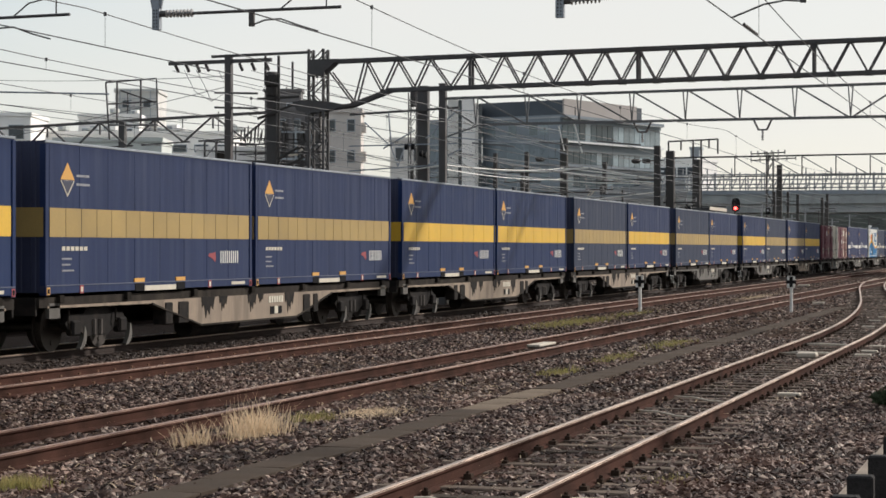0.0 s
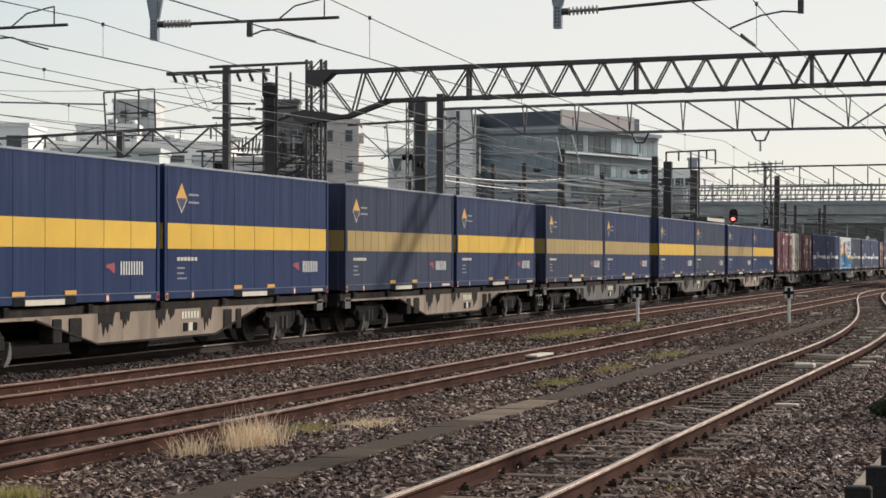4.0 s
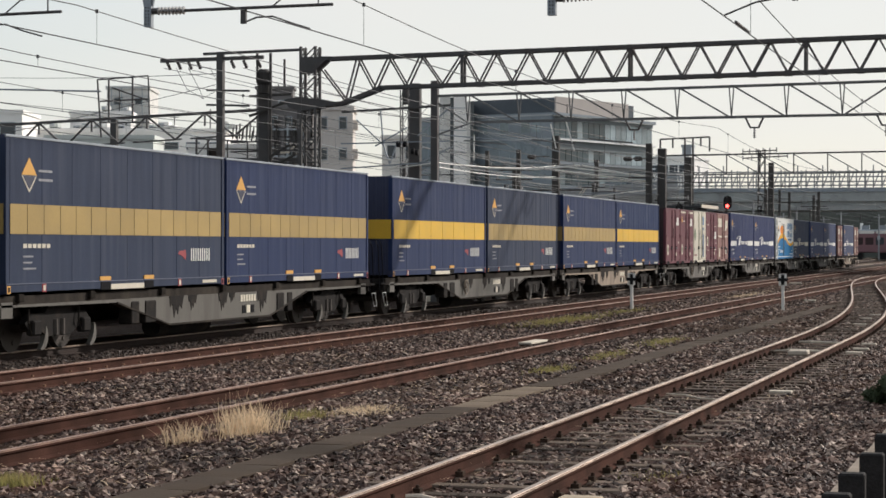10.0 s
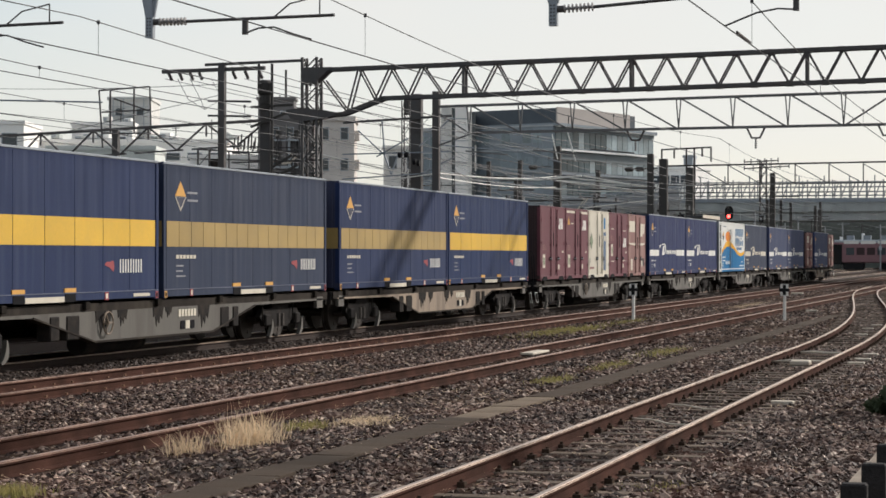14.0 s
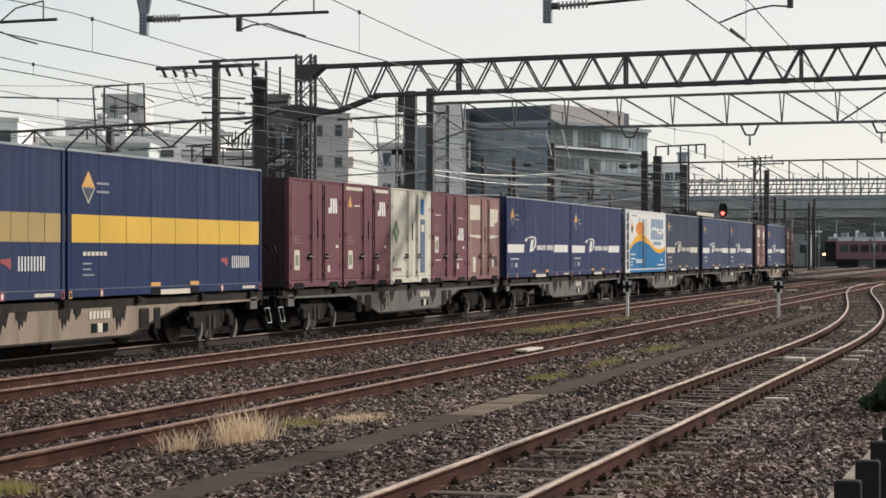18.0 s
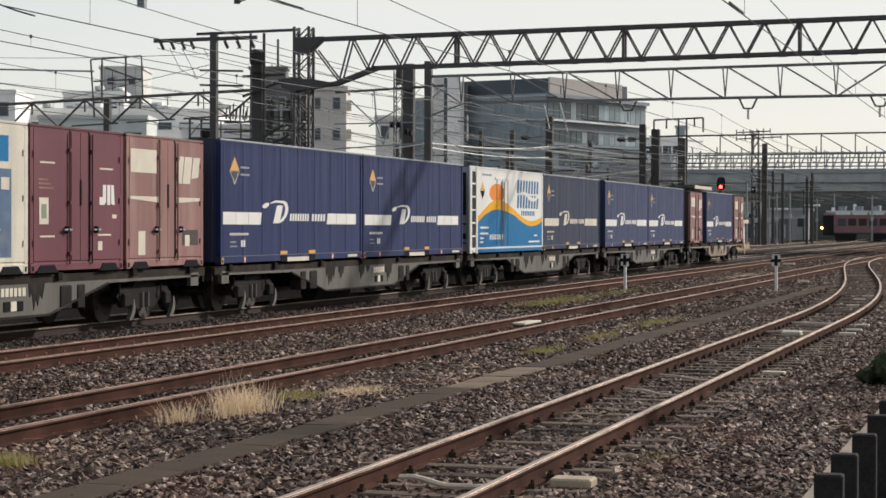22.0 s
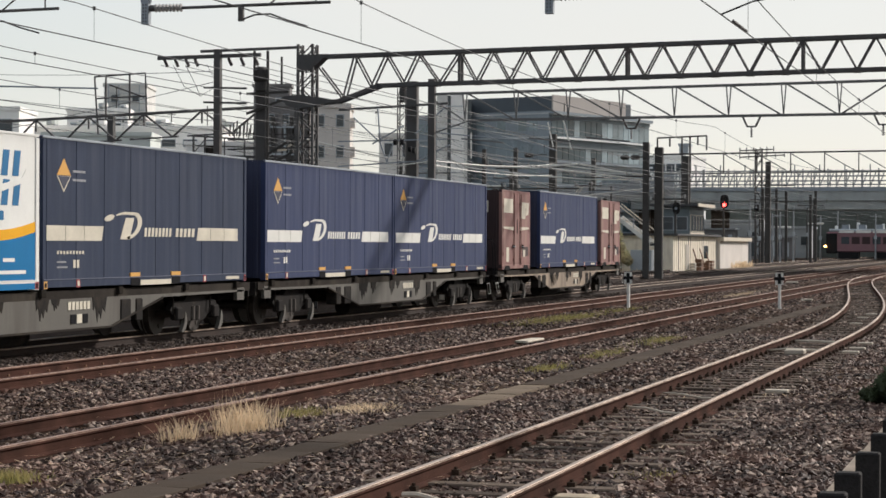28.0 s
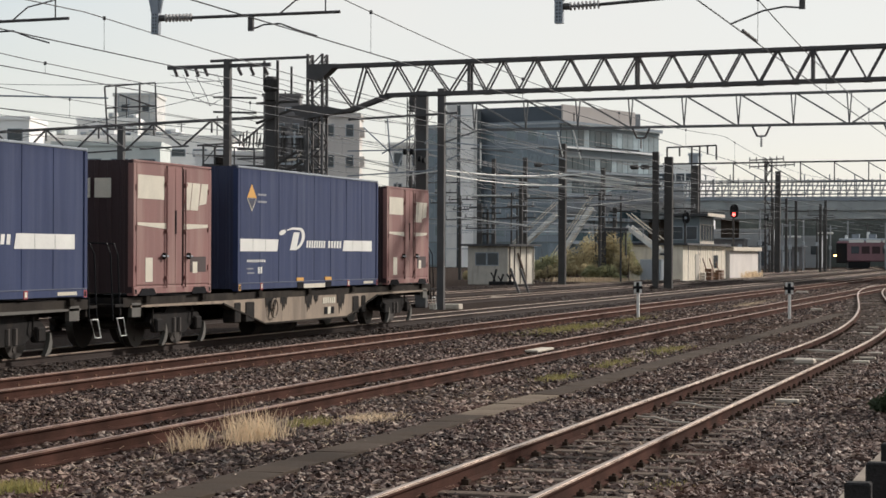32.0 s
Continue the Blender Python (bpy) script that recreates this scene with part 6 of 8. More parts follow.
# hut beside the far track
hut = thing("trackside_hut", "small grey and white boarded hut with a flat roof", "hut")
hut.matrix_world = axes(-35.75, 129.75, -15)
HW, HD = 2.9, 3.4
bm = B()
boxx(bm, 0, HW, 0, HD, 0, 2.45)
part("wall", bm, M_hutgrey, hut, "grey boarded front wall")
for i in range(6):
    bm = B()
    boxx(bm, 0.02 + i * 0.48, 0.49 + i * 0.48, -0.03, -0.002, 0.05, 2.42)
    part("board", bm, M_hutgrey, hut)
bm = B()
boxx(bm, HW + 0.002, HW + 0.06, -0.02, HD, 0.05, 2.42)
sw = part("side_wall", bm, M_hutwhite, hut, "sunlit white side wall")
for y, w in ((0.10, 0.10), (0.75, 0.07), (1.5, 0.05), (2.3, 0.06), (3.2, 0.06)):
    bm = B()
    boxx(bm, HW + 0.06, HW + 0.10, y, y + w, 0.05, 2.40)
    part("batten", bm, M_sleeper, sw)
bm = B()
bar(bm, (HW + 0.12, 1.15, 2.0), (HW + 0.12, 2.2, 0.3), 0.10)
part("leaning_plank", bm, M_sleeper, sw)
bm = B()
boxx(bm, -0.3, HW + 0.4, -0.45, HD + 0.3, 2.45, 2.58)
part("roof", bm, M_roof, hut)
for x in (1.0, 1.85):
    bm = B()
    boxx(bm, x - 0.42, x + 0.42, -0.06, -0.03, 1.2, 2.05)
    wd = part("window", bm, M_galv, hut)
    bm = B()
    boxx(bm, x - 0.36, x + 0.36, -0.08, -0.06, 1.26, 1.99)
    part("pane", bm, M_glass, wd)
for x, y, h in ((-33.5, 127.4, 1.0), (-33.0, 127.2, 0.7), (-32.5, 127.5, 0.9)):
    t = thing("ground_lever", "dark trackside lever frame before the hut", "lever", at=(x, y, 0), group="levers")
    bm = B()
    bar(bm, (0, 0, 0), (0.25, 0, h), 0.10)
    bar(bm, (0.3, 0, 0), (-0.1, 0, h * 0.8), 0.08)
    box(bm, (0.1, 0, 0.12), (0.6, 0.4, 0.24), 0.03)
    part("frame", bm, M_black, t)
for x in (-25.2, -24.7):
    t = thing("leaning_rod", "dark rod leaning beside the track", "rod", at=(x, 101.0, 0), group="leaning rods")
    bm = B()
    bar(bm, (0, 0, 0), (-0.45, 0, 1.25), 0.10)
    part("rod", bm, M_steel, t)

# long sunlit shed with a raised signal box and an outside stair
shed = thing("yard_shed", "low cream boarded shed in sunlight with an annex", "shed")
shed.matrix_world = axes(-26.1, 154.3, 89.3)
bm = B()
boxx(bm, 0, 19.7, 0, 4.0, 0, 2.65)
part("wall", bm, M_hutwhite, shed, "sunlit cream wall")
for i in range(23):
    bm = B()
    boxx(bm, 0.4 + i * 0.85, 0.46 + i * 0.85, -0.03, 0.0, 0.05, 2.6)
    part("batten", bm, M_sleeper if i in (2, 7, 8, 15) else M_hutwhite, shed)
for y0, y1, z0, z1 in ((5.2, 6.6, 0.05, 2.0), (13.6, 15.4, 0.9, 1.9)):
    bm = B()
    boxx(bm, y0, y1, -0.05, 0.0, z0, z1)
    part("shed_door" if z0 < 0.1 else "window", bm, M_hutgrey if z0 < 0.1 else M_glass, shed)
bm = B()
boxx(bm, -0.3, 19.9, -0.4, 4.3, 2.65, 2.80)
part("roof", bm, M_roof, shed)
bm = B()
boxx(bm, 19.9, 35.8, -0.3, 3.4, 0, 2.3)
an = part("annex", bm, M_beige, shed, "beige annex with a pale roof edge")
bm = B()
boxx(bm, 19.95, 36.1, -0.6, 3.6, 2.3, 2.62)
part("roof_edge", bm, M_pale, an)
sbox = thing("signal_box", "raised wooden signal box with tall windows and an overhanging roof", "signal box")
sbox.matrix_world = axes(-28.9, 164.0, 0)
bm = B()
boxx(bm, 0, 2.45, 0, 7.2, 0, 4.95)
part("wall", bm, M_slatewall, sbox, "dark weathered boarding")
bm = B()
boxx(bm, 2.45, 2.50, 0.1, 7.1, 2.82, 2.95)
part("window_ledge", bm, M_pale, sbox)
for i in range(5):
    bm = B()
    boxx(bm, 2.45, 2.52, 0.2 + i * 1.38, 1.42 + i * 1.38, 3.0, 4.35)
    wd = part("window", bm, M_pale, sbox, "pale framed tall window")
    for k in (0, 1):
        bm = B()
        boxx(bm, 2.51, 2.54, 0.28 + i * 1.38 + k * 0.56, 0.78 + i * 1.38 + k * 0.56, 3.06, 4.29)
        part("pane", bm, M_glass, wd)
for i in range(2):
    bm = B()
    boxx(bm, 0.3 + i * 1.1, 1.2 + i * 1.1, -0.05, 0.0, 3.1, 4.2)
    wd = part("window", bm, M_bgrey, sbox)
    bm = B()
    boxx(bm, 0.36 + i * 1.1, 1.14 + i * 1.1, -0.07, -0.05, 3.16, 4.14)
    part("pane", bm, M_glass, wd)
bm = B()
boxx(bm, -0.6, 3.2, -0.7, 8.0, 4.98, 5.14)
part("roof", bm, M_roof, sbox)
bm = B()
boxx(bm, 3.2, 3.25, -0.72, 8.0, 4.96, 5.22)
part("eaves_board", bm, M_pale, sbox, "pale eaves board")
# stacked stores along the shed
for x, y, w, d, h, m, nm, lb in ((-25.3, 161.5, 0.5, 1.0, 0.9, M_crate, "crate", "brown wooden crate beside the shed"), (-25.2, 164.2, 0.6, 0.8, 0.6, M_crate, "crate", "brown wooden crate beside the shed"),
                                 (-25.3, 167.0, 0.5, 1.4, 0.75, M_crate, "crate", "long brown wooden crate beside the shed"), (-25.3, 158.6, 0.4, 0.5, 0.6, M_hutgrey, "equipment_box", "grey equipment box beside the shed")):
    t = thing(nm, lb, "crate", at=(x, y, 0), group="stores by the shed")
    for k in range(3):
        bm = B()
        boxx(bm, -w / 2, w / 2, -d / 2, d / 2, 0.02 + k * h / 3, (k + 0.94) * h / 3, 0.01)
        part("board", bm, m, t)
for x, y in ((-25.4, 162.6), (-25.35, 165.6), (-25.4, 168.6)):
    t = thing("leaning_board", "weathered board leaning on the shed", "board", at=(x, y, 0), group="leaning boards")
    bm = B()
    bar(bm, (0, 0, 0), (-0.6, 0.2, 1.7), 0.12, 0.05)
    part("board", bm, M_crate, t)


def stair(x0, y0, z0, x1, y1, z1, label):
    s = thing("outside_stair", label, "stair")
    d = Vector((x1 - x0, y1 - y0, z1 - z0))
    side = Vector((-d.y, d.x, 0)).normalized() * 0.5
    a, b = Vector((x0, y0, z0)), Vector((x1, y1, z1))
    for q in (-1, 1):
        bm = B()
        bar(bm, a + side * q, b + side * q, 0.08, 0.30)
        part("stringer", bm, M_white, s)
        bm = B()
        bar(bm, a + side * q + Vector((0, 0, 0.95)), b + side * q + Vector((0, 0, 0.95)), 0.07)
        part("handrail", bm, M_pale, s)
    n = max(int(abs(d.z) / 0.19), 3)
    for i in range(n):
        c = a.lerp(b, (i + 0.5) / n)
        bm = B()
        bar(bm, c + side, c - side, 0.24, 0.04)
        part("step", bm, M_pale, s)
        if i % 4 == 0:
            bm = B()
            bar(bm, c + side, c + side + Vector((0, 0, 0.95)), 0.05)
            part("baluster", bm, M_galv, s)
    return s


stair(-26.8, 149.6, 2.05, -29.3, 150.0, 3.95, "outside steel stair with pale handrails down to the yard")
stair(-42.3, 160.0, 0.1, -37.0, 160.0, 5.0, "pale steel stair up to the footbridge")
stair(-38.1, 161.5, 0.1, -34.5, 161.5, 5.6, "steep pale steel stair up to the footbridge")
fb = thing("footbridge", "pale weathered footbridge before the glass building", "footbridge")
for dy in (0.0, 1.6):
    bm = B()
    bar(bm, (-42.0, 179.7 + dy, 5.65), (-30.5, 180.3 + dy, 6.95), 0.12, 0.40)
    part("girder", bm, M_parapet, fb)
    bm = B()
    bar(bm, (-42.0, 179.7 + dy, 6.75), (-30.5, 180.3 + dy, 8.05), 0.07)
    part("handrail", bm, M_galv, fb)
    for i in range(13):
        f = i / 12
        bm = B()
        bar(bm, (-42.0 + 11.5 * f, 179.7 + 0.6 * f + dy, 5.7 + 1.3 * f), (-42.0 + 11.5 * f, 179.7 + 0.6 * f + dy, 6.75 + 1.3 * f), 0.06)
        part("post", bm, M_galv, fb)
bm = B()
bar(bm, (-42.0, 180.5, 5.78), (-30.5, 181.1, 7.08), 0.06, 1.5)
part("deck", bm, M_parapet, fb)
for x in (-41.0, -36.5, -31.5):
    bm = B()
    boxx(bm, x - 0.15, x + 0.15, 180.3, 180.7, 0, 5.6 + (x + 42) * 0.11)
    part("column", bm, M_fsteel, fb)
bm = B()
boxx(bm, -31.2, -29.2, 149.2, 150.6, 3.66, 3.86)
boxx(bm, -26.9, -26.2, 149.1, 150.2, 1.9, 2.05)
boxx(bm, -26.4, -26.28, 149.5, 149.62, 0, 1.9)
for x in (-31.0, -29.5):
    boxx(bm, x - 0.06, x + 0.06, 149.8, 149.92, 0, 3.66)
tagged(link("stair_landing", bm, M_roof), "dark landing on posts at the head of the stair", "landing", kind="structure")
bm = B()
boxx(bm, -28.4, -26.9, 149.6, 150.8, 0, 1.6, 0.04)
tagged(link("equipment_cabinet", bm, M_bgrey), "grey metal equipment cabinet under the stair", "cabinet")

M_leaf = mat("autumn_shrub_leaf", (0.50, 0.43, 0.26), 0.8, 0, 0.4, 0.6, 5, 0.1, (0.56, 0.43, 0.28), 0.6)
M_leaf2 = mat("green_shrub_leaf", (0.34, 0.34, 0.19), 0.8, 0, 0.4, 0.6, 5, 0.1, (0.46, 0.38, 0.24), 0.5)
translucent(M_leaf)
translucent(M_leaf2)
M_leaf3 = translucent(mat("dark_green_leaf", (0.075, 0.10, 0.05), 0.8, 0, 0.4, 0.6, 5, 0.1, (0.12, 0.12, 0.06), 0.5))
M_twig = mat("shrub_twig", (0.07, 0.05, 0.035), 0.9)


def leaf_cloud(seed, centres, count, size):
    rng = random.Random(seed)
    verts, faces = [], []
    for _ in range(count):
        c, r = rng.choice(centres)
        v = Vector((rng.gauss(0, 1), rng.gauss(0, 1), rng.gauss(0, 1)))
        v = v.normalized() * (rng.random() ** 0.4)
        p = Vector(c) + Vector((v.x * r[0], v.y * r[1], v.z * r[2]))
        if p.z < 0.02:
            continue
        a = Vector((rng.gauss(0, 1), rng.gauss(0, 1), rng.gauss(0, 0.7))).normalized() * size * rng.uniform(0.5, 1.3)
        b = a.cross(Vector((rng.gauss(0, 1), rng.gauss(0, 1), rng.gauss(0, 1)))).normalized() * size * rng.uniform(0.3, 0.7)
        k = len(verts)
        verts += [p - a, p + b, p + a, p - b]
        faces.append((k, k + 1, k + 2, k + 3))
    me = bpy.data.meshes.new("leaves")
    me.from_pydata([tuple(v) for v in verts], [], faces)
    return me


def bush(x, y, w, h, seed, material, label, count=4200, size=0.10):
    t = thing("bush", label, "bush", at=(x, y, 0), group="bushes")
    rng = random.Random(seed)
    cs = []
    for _ in range(16):
        u = rng.uniform(-1, 1)
        top = h * (1 - 0.55 * u * u) * rng.uniform(0.55, 1.0)
        cs.append(((u * w * 0.85, rng.uniform(-1, 1) * w * 0.4, top * 0.62), (w * rng.uniform(0.16, 0.34), w * 0.35, top * rng.uniform(0.28, 0.40))))
    me = leaf_cloud(seed, cs, count, size)
    me.materials.append(material)
    o = new("crown", me)
    o.parent = t
    bm = B()
    for i in range(9):
        q = rng.uniform(-w, w) * 0.6
        tube(bm, (q * 0.5, 0, 0), (q, rng.uniform(-0.4, 0.4), h * rng.uniform(0.5, 0.95)), 0.04, 5, 0.010)
    part("stem", bm, M_twig, t)


bush(-35.2, 149.6, 1.5, 2.5, 1, M_leaf2, "olive and tan bush beside the hut")
bush(-33.2, 149.0, 1.8, 3.2, 5, M_leaf, "tan autumn bush beside the hut")
bush(-31.4, 150.6, 1.9, 4.9, 2, M_leaf, "tall tan-green autumn bush")
bush(-30.2, 151.2, 1.4, 4.3, 3, M_leaf2, "tall yellowing bush before the stair")
bush(-29.3, 148.2, 1.3, 2.4, 4, M_leaf, "low tan bush by the track")
bush(-32.4, 146.8, 1.8, 1.7, 6, M_leaf, "low dry scrub on the bank")
bush(-30.4, 146.0, 1.6, 1.5, 8, M_leaf2, "low olive scrub on the bank")
bush(-34.4, 146.6, 1.3, 1.3, 7, M_leaf, "low dry scrub on the bank")
bush(-38.0, 141.0, 1.2, 1.6, 9, M_leaf, "low brown bush beside the hut")

# ---- buildings ----
# glass office: long front, banded side
office = thing("glass_office_building", "slate blue glass office building with white sill bands", "building")
office.matrix_world = axes(-67.28, 292.8, -18.5)
H0 = 20.7
bm = B()
boxx(bm, -23.5, 0, 0, 29, 0, H0)
part("wall", bm, M_pan, office)
bm = B()
boxx(bm, -16.2, -1.45, 3, 26, H0, H0 + 2.6)
part("penthouse", bm, M_roofstorey, office, "dark rooftop plant storey")
bm = B()
boxx(bm, -1.45, -1.2, 2.9, 24, H0, H0 + 2.75)
part("penthouse_cladding", bm, M_pink, office, "pale stone rooftop cladding")
# front: cladding panels and glazing
for f in range(6):
    for i in range(13):
        bm = B()
        x0 = -23.3 + i * 1.79
        boxx(bm, x0 + 0.02, x0 + 1.77, -0.06, 0.0, 0.3 + f * 3.4, 0.3 + f * 3.4 + 3.36)
        part("cladding_panel", bm, M_pan if f % 2 else M_pan2, office)
for f in range(7):
    bm = B()
    boxx(bm, -23.4, 0.0, -0.16, -0.06, 0.1 + f * 3.4, 0.32 + f * 3.4)
    part("floor_ledge", bm, M_bgrey if f > 4 else M_slatewall, office)
for f in (1, 3, 5):
    for i in range(13):
        if (i * 7 + f * 3) % 5 < 3:
            bm = B()
            boxx(bm, -23.1 + i * 1.79, -21.75 + i * 1.79, -0.10, -0.06, 1.2 + f * 3.4, 2.6 + f * 3.4)
            part("pane", bm, M_pane, office)
# side: white fins, slate spandrels, ribbons of panes
for f in range(6):
    z = 0.5 + f * 3.4
    bm = B()
    boxx(bm, 0.0, 0.75, 0.2, 29, z + 2.95, z + 3.2)
    part("sill_fin", bm, M_band if f in (4, 5) else M_pan, office, "white sill fin" if f in (4, 5) else "slate sill fin")
    bm = B()
    boxx(bm, 0.0, 0.25, 0.2, 29, z + (1.75 if f < 5 else 2.45), z + 2.95)
    part("spandrel", bm, M_slatewall, office, "slate spandrel")
    for i in range(18):
        bm = B()
        boxx(bm, 0.0, 0.10, 0.3 + i * 1.6, 1.78 + i * 1.6, z + 0.02, z + (1.72 if f < 5 else 2.42))
        # upper far panes take the pale tone painted for the sky's reflection
        part("pane", bm, M_pane if (f > 3 and i > 8) or (i * 5 + f * 3) % 7 == 0 else M_teal, office)
bm = B()
boxx(bm, -23.5, 0.8, -0.15, 29, H0 - 0.15, H0 + 0.25)
part("roof_edge", bm, M_pan, office)
for x in (-9.0, -3.5, 0.0):
    bm = B()
    bar(bm, (x, 4, H0 + 0.2), (x, 4, H0 + 1.6), 0.12)
    part("roof_rail_post", bm, M_steel, office)
# unseen tall block, added across the yard to cast shade over the main line
building("tall_block", "tall plain grey block added out of view to cast shade", -1.0, 175.0, 10.0, 12.8, 29.0, 0, M_bpale)
# stair tower beside it: pale blue strip, dark glass, white strip
tower = thing("stair_tower", "tall pale stair tower with a dark glass strip", "building")
tower.matrix_world = axes(-84.09, 293.2, 16)
for x0, x1, y0, h, m, nm in ((0.0, 1.55, 0.0, 23.7, M_bpale, "blue_strip"), (1.55, 2.05, 0.25, 23.4, M_glass, "glass_strip"), (2.05, 3.95, 0.0, 23.9, M_bwhite, "white_strip"),
                             (3.95, 4.45, 0.3, 22.9, M_bpale, "return_wall"), (4.45, 5.0, 0.5, 22.8, M_glass, "glass_strip")):
    bm = B()
    boxx(bm, x0, x1, y0, 7.0, 0, h)
    part(nm, bm, m, tower)
for i in range(7):
    bm = B()
    boxx(bm, 0.05, 3.9, -0.06, 0.0, 2.6 + i * 3.2, 2.72 + i * 3.2)
    part("floor_line", bm, M_bgrey, tower)

apt = building("apartment_house", "beige concrete apartment block with small dark windows", -66.6, 189.0, 3.7, 7, 15.2, 16, M_beige, 5, 2, win=(0.34, 0.36))
for i in range(5):
    bm = B()
    boxx(bm, 3.7, 4.15, 0.6, 2.4, 2.0 + i * 2.75, 2.9 + i * 2.75)
    part("balcony", bm, M_beige, apt, "concrete balcony")
building("dark_building", "dark brown building with stepped rooftop storeys behind the masts", -71.9, 190.5, 4.2, 9, 15.5, 16, M_bdark, 5, 3, win=(0.4, 0.3))
for i in range(7):
    f = (0.05, 0.2, 0.36, 0.5, 0.64, 0.78, 0.9)[i]
    t = thing("facade_duct", "grey duct on brackets up a dark wall", "duct", at=(-71.8 + 3.8 * f, 190.3 + 1.1 * f, 0), group="ducts on the dark wall")
    bm = B()
    boxx(bm, 0, 0.18 + 0.1 * (i % 3), -0.3, 0.0, 0, 13.6 + 0.5 * (i % 3))
    part("duct", bm, (M_bgrey, M_fsteel, M_bdark)[i % 3], t)
    for k in range(5):
        bm = B()
        boxx(bm, -0.12, 0.42, -0.38, -0.3, 2.6 + k * 2.6, 2.8 + k * 2.6)
        part("bracket", bm, M_bgrey, t)
building("plant_house", "dark rooftop plant house with an overhanging roof", -73.1, 190.9, 3.5, 3.0, 17.3, 16, M_bdark, 5, 2, win=(0.5, 0.25), parapet=0.25)
building("white_factory", "long white low factory with stepped roofs", -110.5, 217.5, 22.0, 14, 15.2, 16, M_bwhite, 4, 9, win=(0.6, 0.2))
building("white_factory_block", "white block on the factory with roof units", -108.6, 223.5, 7.0, 10, 17.5, 16, M_bwhite, 4, 3, win=(0.3, 0.2))
gtb = building("grey_tower_block", "grey slab block with lattice screen on its roof", -106.7, 229.4, 5.0, 8, 20.8, 16, M_bpale, 6, 2, win=(0.3, 0.2))
building("white_house", "white flat-roofed building edge behind wires", -116.0, 206.0, 9.3, 10, 16.7, 16, M_bwhite, 4, 3, win=(0.5, 0.35))
building("grey_house", "small grey building behind the masts", -69.4, 219.3, 4.0, 8, 14.0, 16, M_bpale, 4, 2, win=(0.4, 0.4))
building("white_office", "white low office building beyond the glass building", -60.5, 332, 6.5, 10, 16.2, -10, M_bwhite, 4, 4, ("front",), win=(0.8, 0.3))
building("far_block", "grey water tank block on a far roof", -56.6, 340, 1.5, 3, 18.4, 0, M_bgrey)
building("low_house", "low pale house behind the train", -84.0, 200, 7.0, 8, 12.3, 16, M_bwhite, 3, 3, win=(0.5, 0.2))
building("low_house", "low grey-green house behind the train", -98.0, 196, 11.0, 8, 13.2, 16, M_bgreen, 3, 4, win=(0.6, 0.2))
# screens, tanks and air units on the roofs
for k in range(4):
    bm = B()
    bar(bm, (1.2 * k + 0.6, -0.3, 15.4), (1.2 * k + 0.6, -0.3, 20.6), 0.10)
    part("screen_post", bm, M_bgrey, gtb)
for k in range(6):
    bm = B()
    bar(bm, (0.0, -0.32, 15.6 + k), (5.0, -0.32, 15.6 + k), 0.06)
    part("screen_rail", bm, M_bgrey, gtb)
rrng = random.Random(5)
for i in range(14):
    f = rrng.random()
    upper = i % 5 == 4
    x, y, z = (-108.2 + f * 6.0, 224.2 + f * 1.7, 17.52) if upper else (-109.5 + f * 20.0, 218.6 + f * 5.7, 15.22)
    w, h = rrng.uniform(0.6, 1.6), rrng.uniform(0.35, 0.9)
    t = thing("roof_unit", "pale rooftop air unit on the factory", "air unit", at=(x, y, z), group="roof units")
    bm = B()
    boxx(bm, 0, w, 0, 1.0, 0.12, h, 0.05)
    part("casing", bm, (M_bwhite, M_bpale, M_bgreen)[i % 3], t)
    bm = B()
    boxx(bm, 0.1, 0.1 + w * 0.5, -0.04, 0.0, h * 0.3, h * 0.8)
    part("grille", bm, M_bgrey, t)
    for q in (0.1, w - 0.1):
        bm = B()
        boxx(bm, q - 0.05, q + 0.05, 0.1, 0.9, 0, 0.12)
        part("foot", bm, M_bgrey, t)
for x, y, h in ((-112.6, 209.0, 2.2), (-104.0, 227.0, 5.0), (-96.0, 224.5, 1.8), (-92.0, 225.5, 2.4), (-72.0, 194.0, 2.5), (-70.6, 194.5, 1.6)):
    t = thing("roof_mast", "thin grey aerial pole on a flat roof", "aerial", at=(x, y, 15.2), group="rooftop aerials")
    bm = B()
    tube(bm, (0, 0, 0), (0, 0, h), 0.06, 6)
    tube(bm, (-0.5, 0, h * 0.8), (0.5, 0, h * 0.8), 0.04, 5)
    part("pole", bm, M_fsteel, t)
lt = thing("lattice_tower", "slim dark lattice radio tower", "tower")
lattice_column(lt, -52.4, 172.2, 0, 15.2, 0.7, 0.7, 0.9, 0.08, 0.05)
bm = B()
tube(bm, (-52.4, 172.2, 14.0), (-52.4, 172.2, 15.6), 0.3, 8)
part("antenna", bm, M_steel, lt)

# ---- overpass ----
over = thing("road_overpass", "green-grey girder road overpass with a caged parapet", "overpass")
OY = 315.0
bm = B()
boxx(bm, -70, 90, OY, OY + 12, 7.3, 8.6)
part("girder", bm, M_over, over, "stained green-grey girder")
bm = B()
boxx(bm, -70, 90, OY - 0.5, OY + 12.5, 8.6, 10.55)
part("deck_edge", bm, M_over, over)
bm = B()
boxx(bm, -70, 90, OY - 0.7, OY - 0.5, 10.0, 10.6)
part("coping", bm, M_galv, over)
for i in range(19):
    bm = B()
    boxx(bm, -60 + i * 4 - 0.12, -60 + i * 4 + 0.12, OY - 0.30, OY + 0.01, 7.3, 8.6)
    part("stiffener", bm, M_over, over)
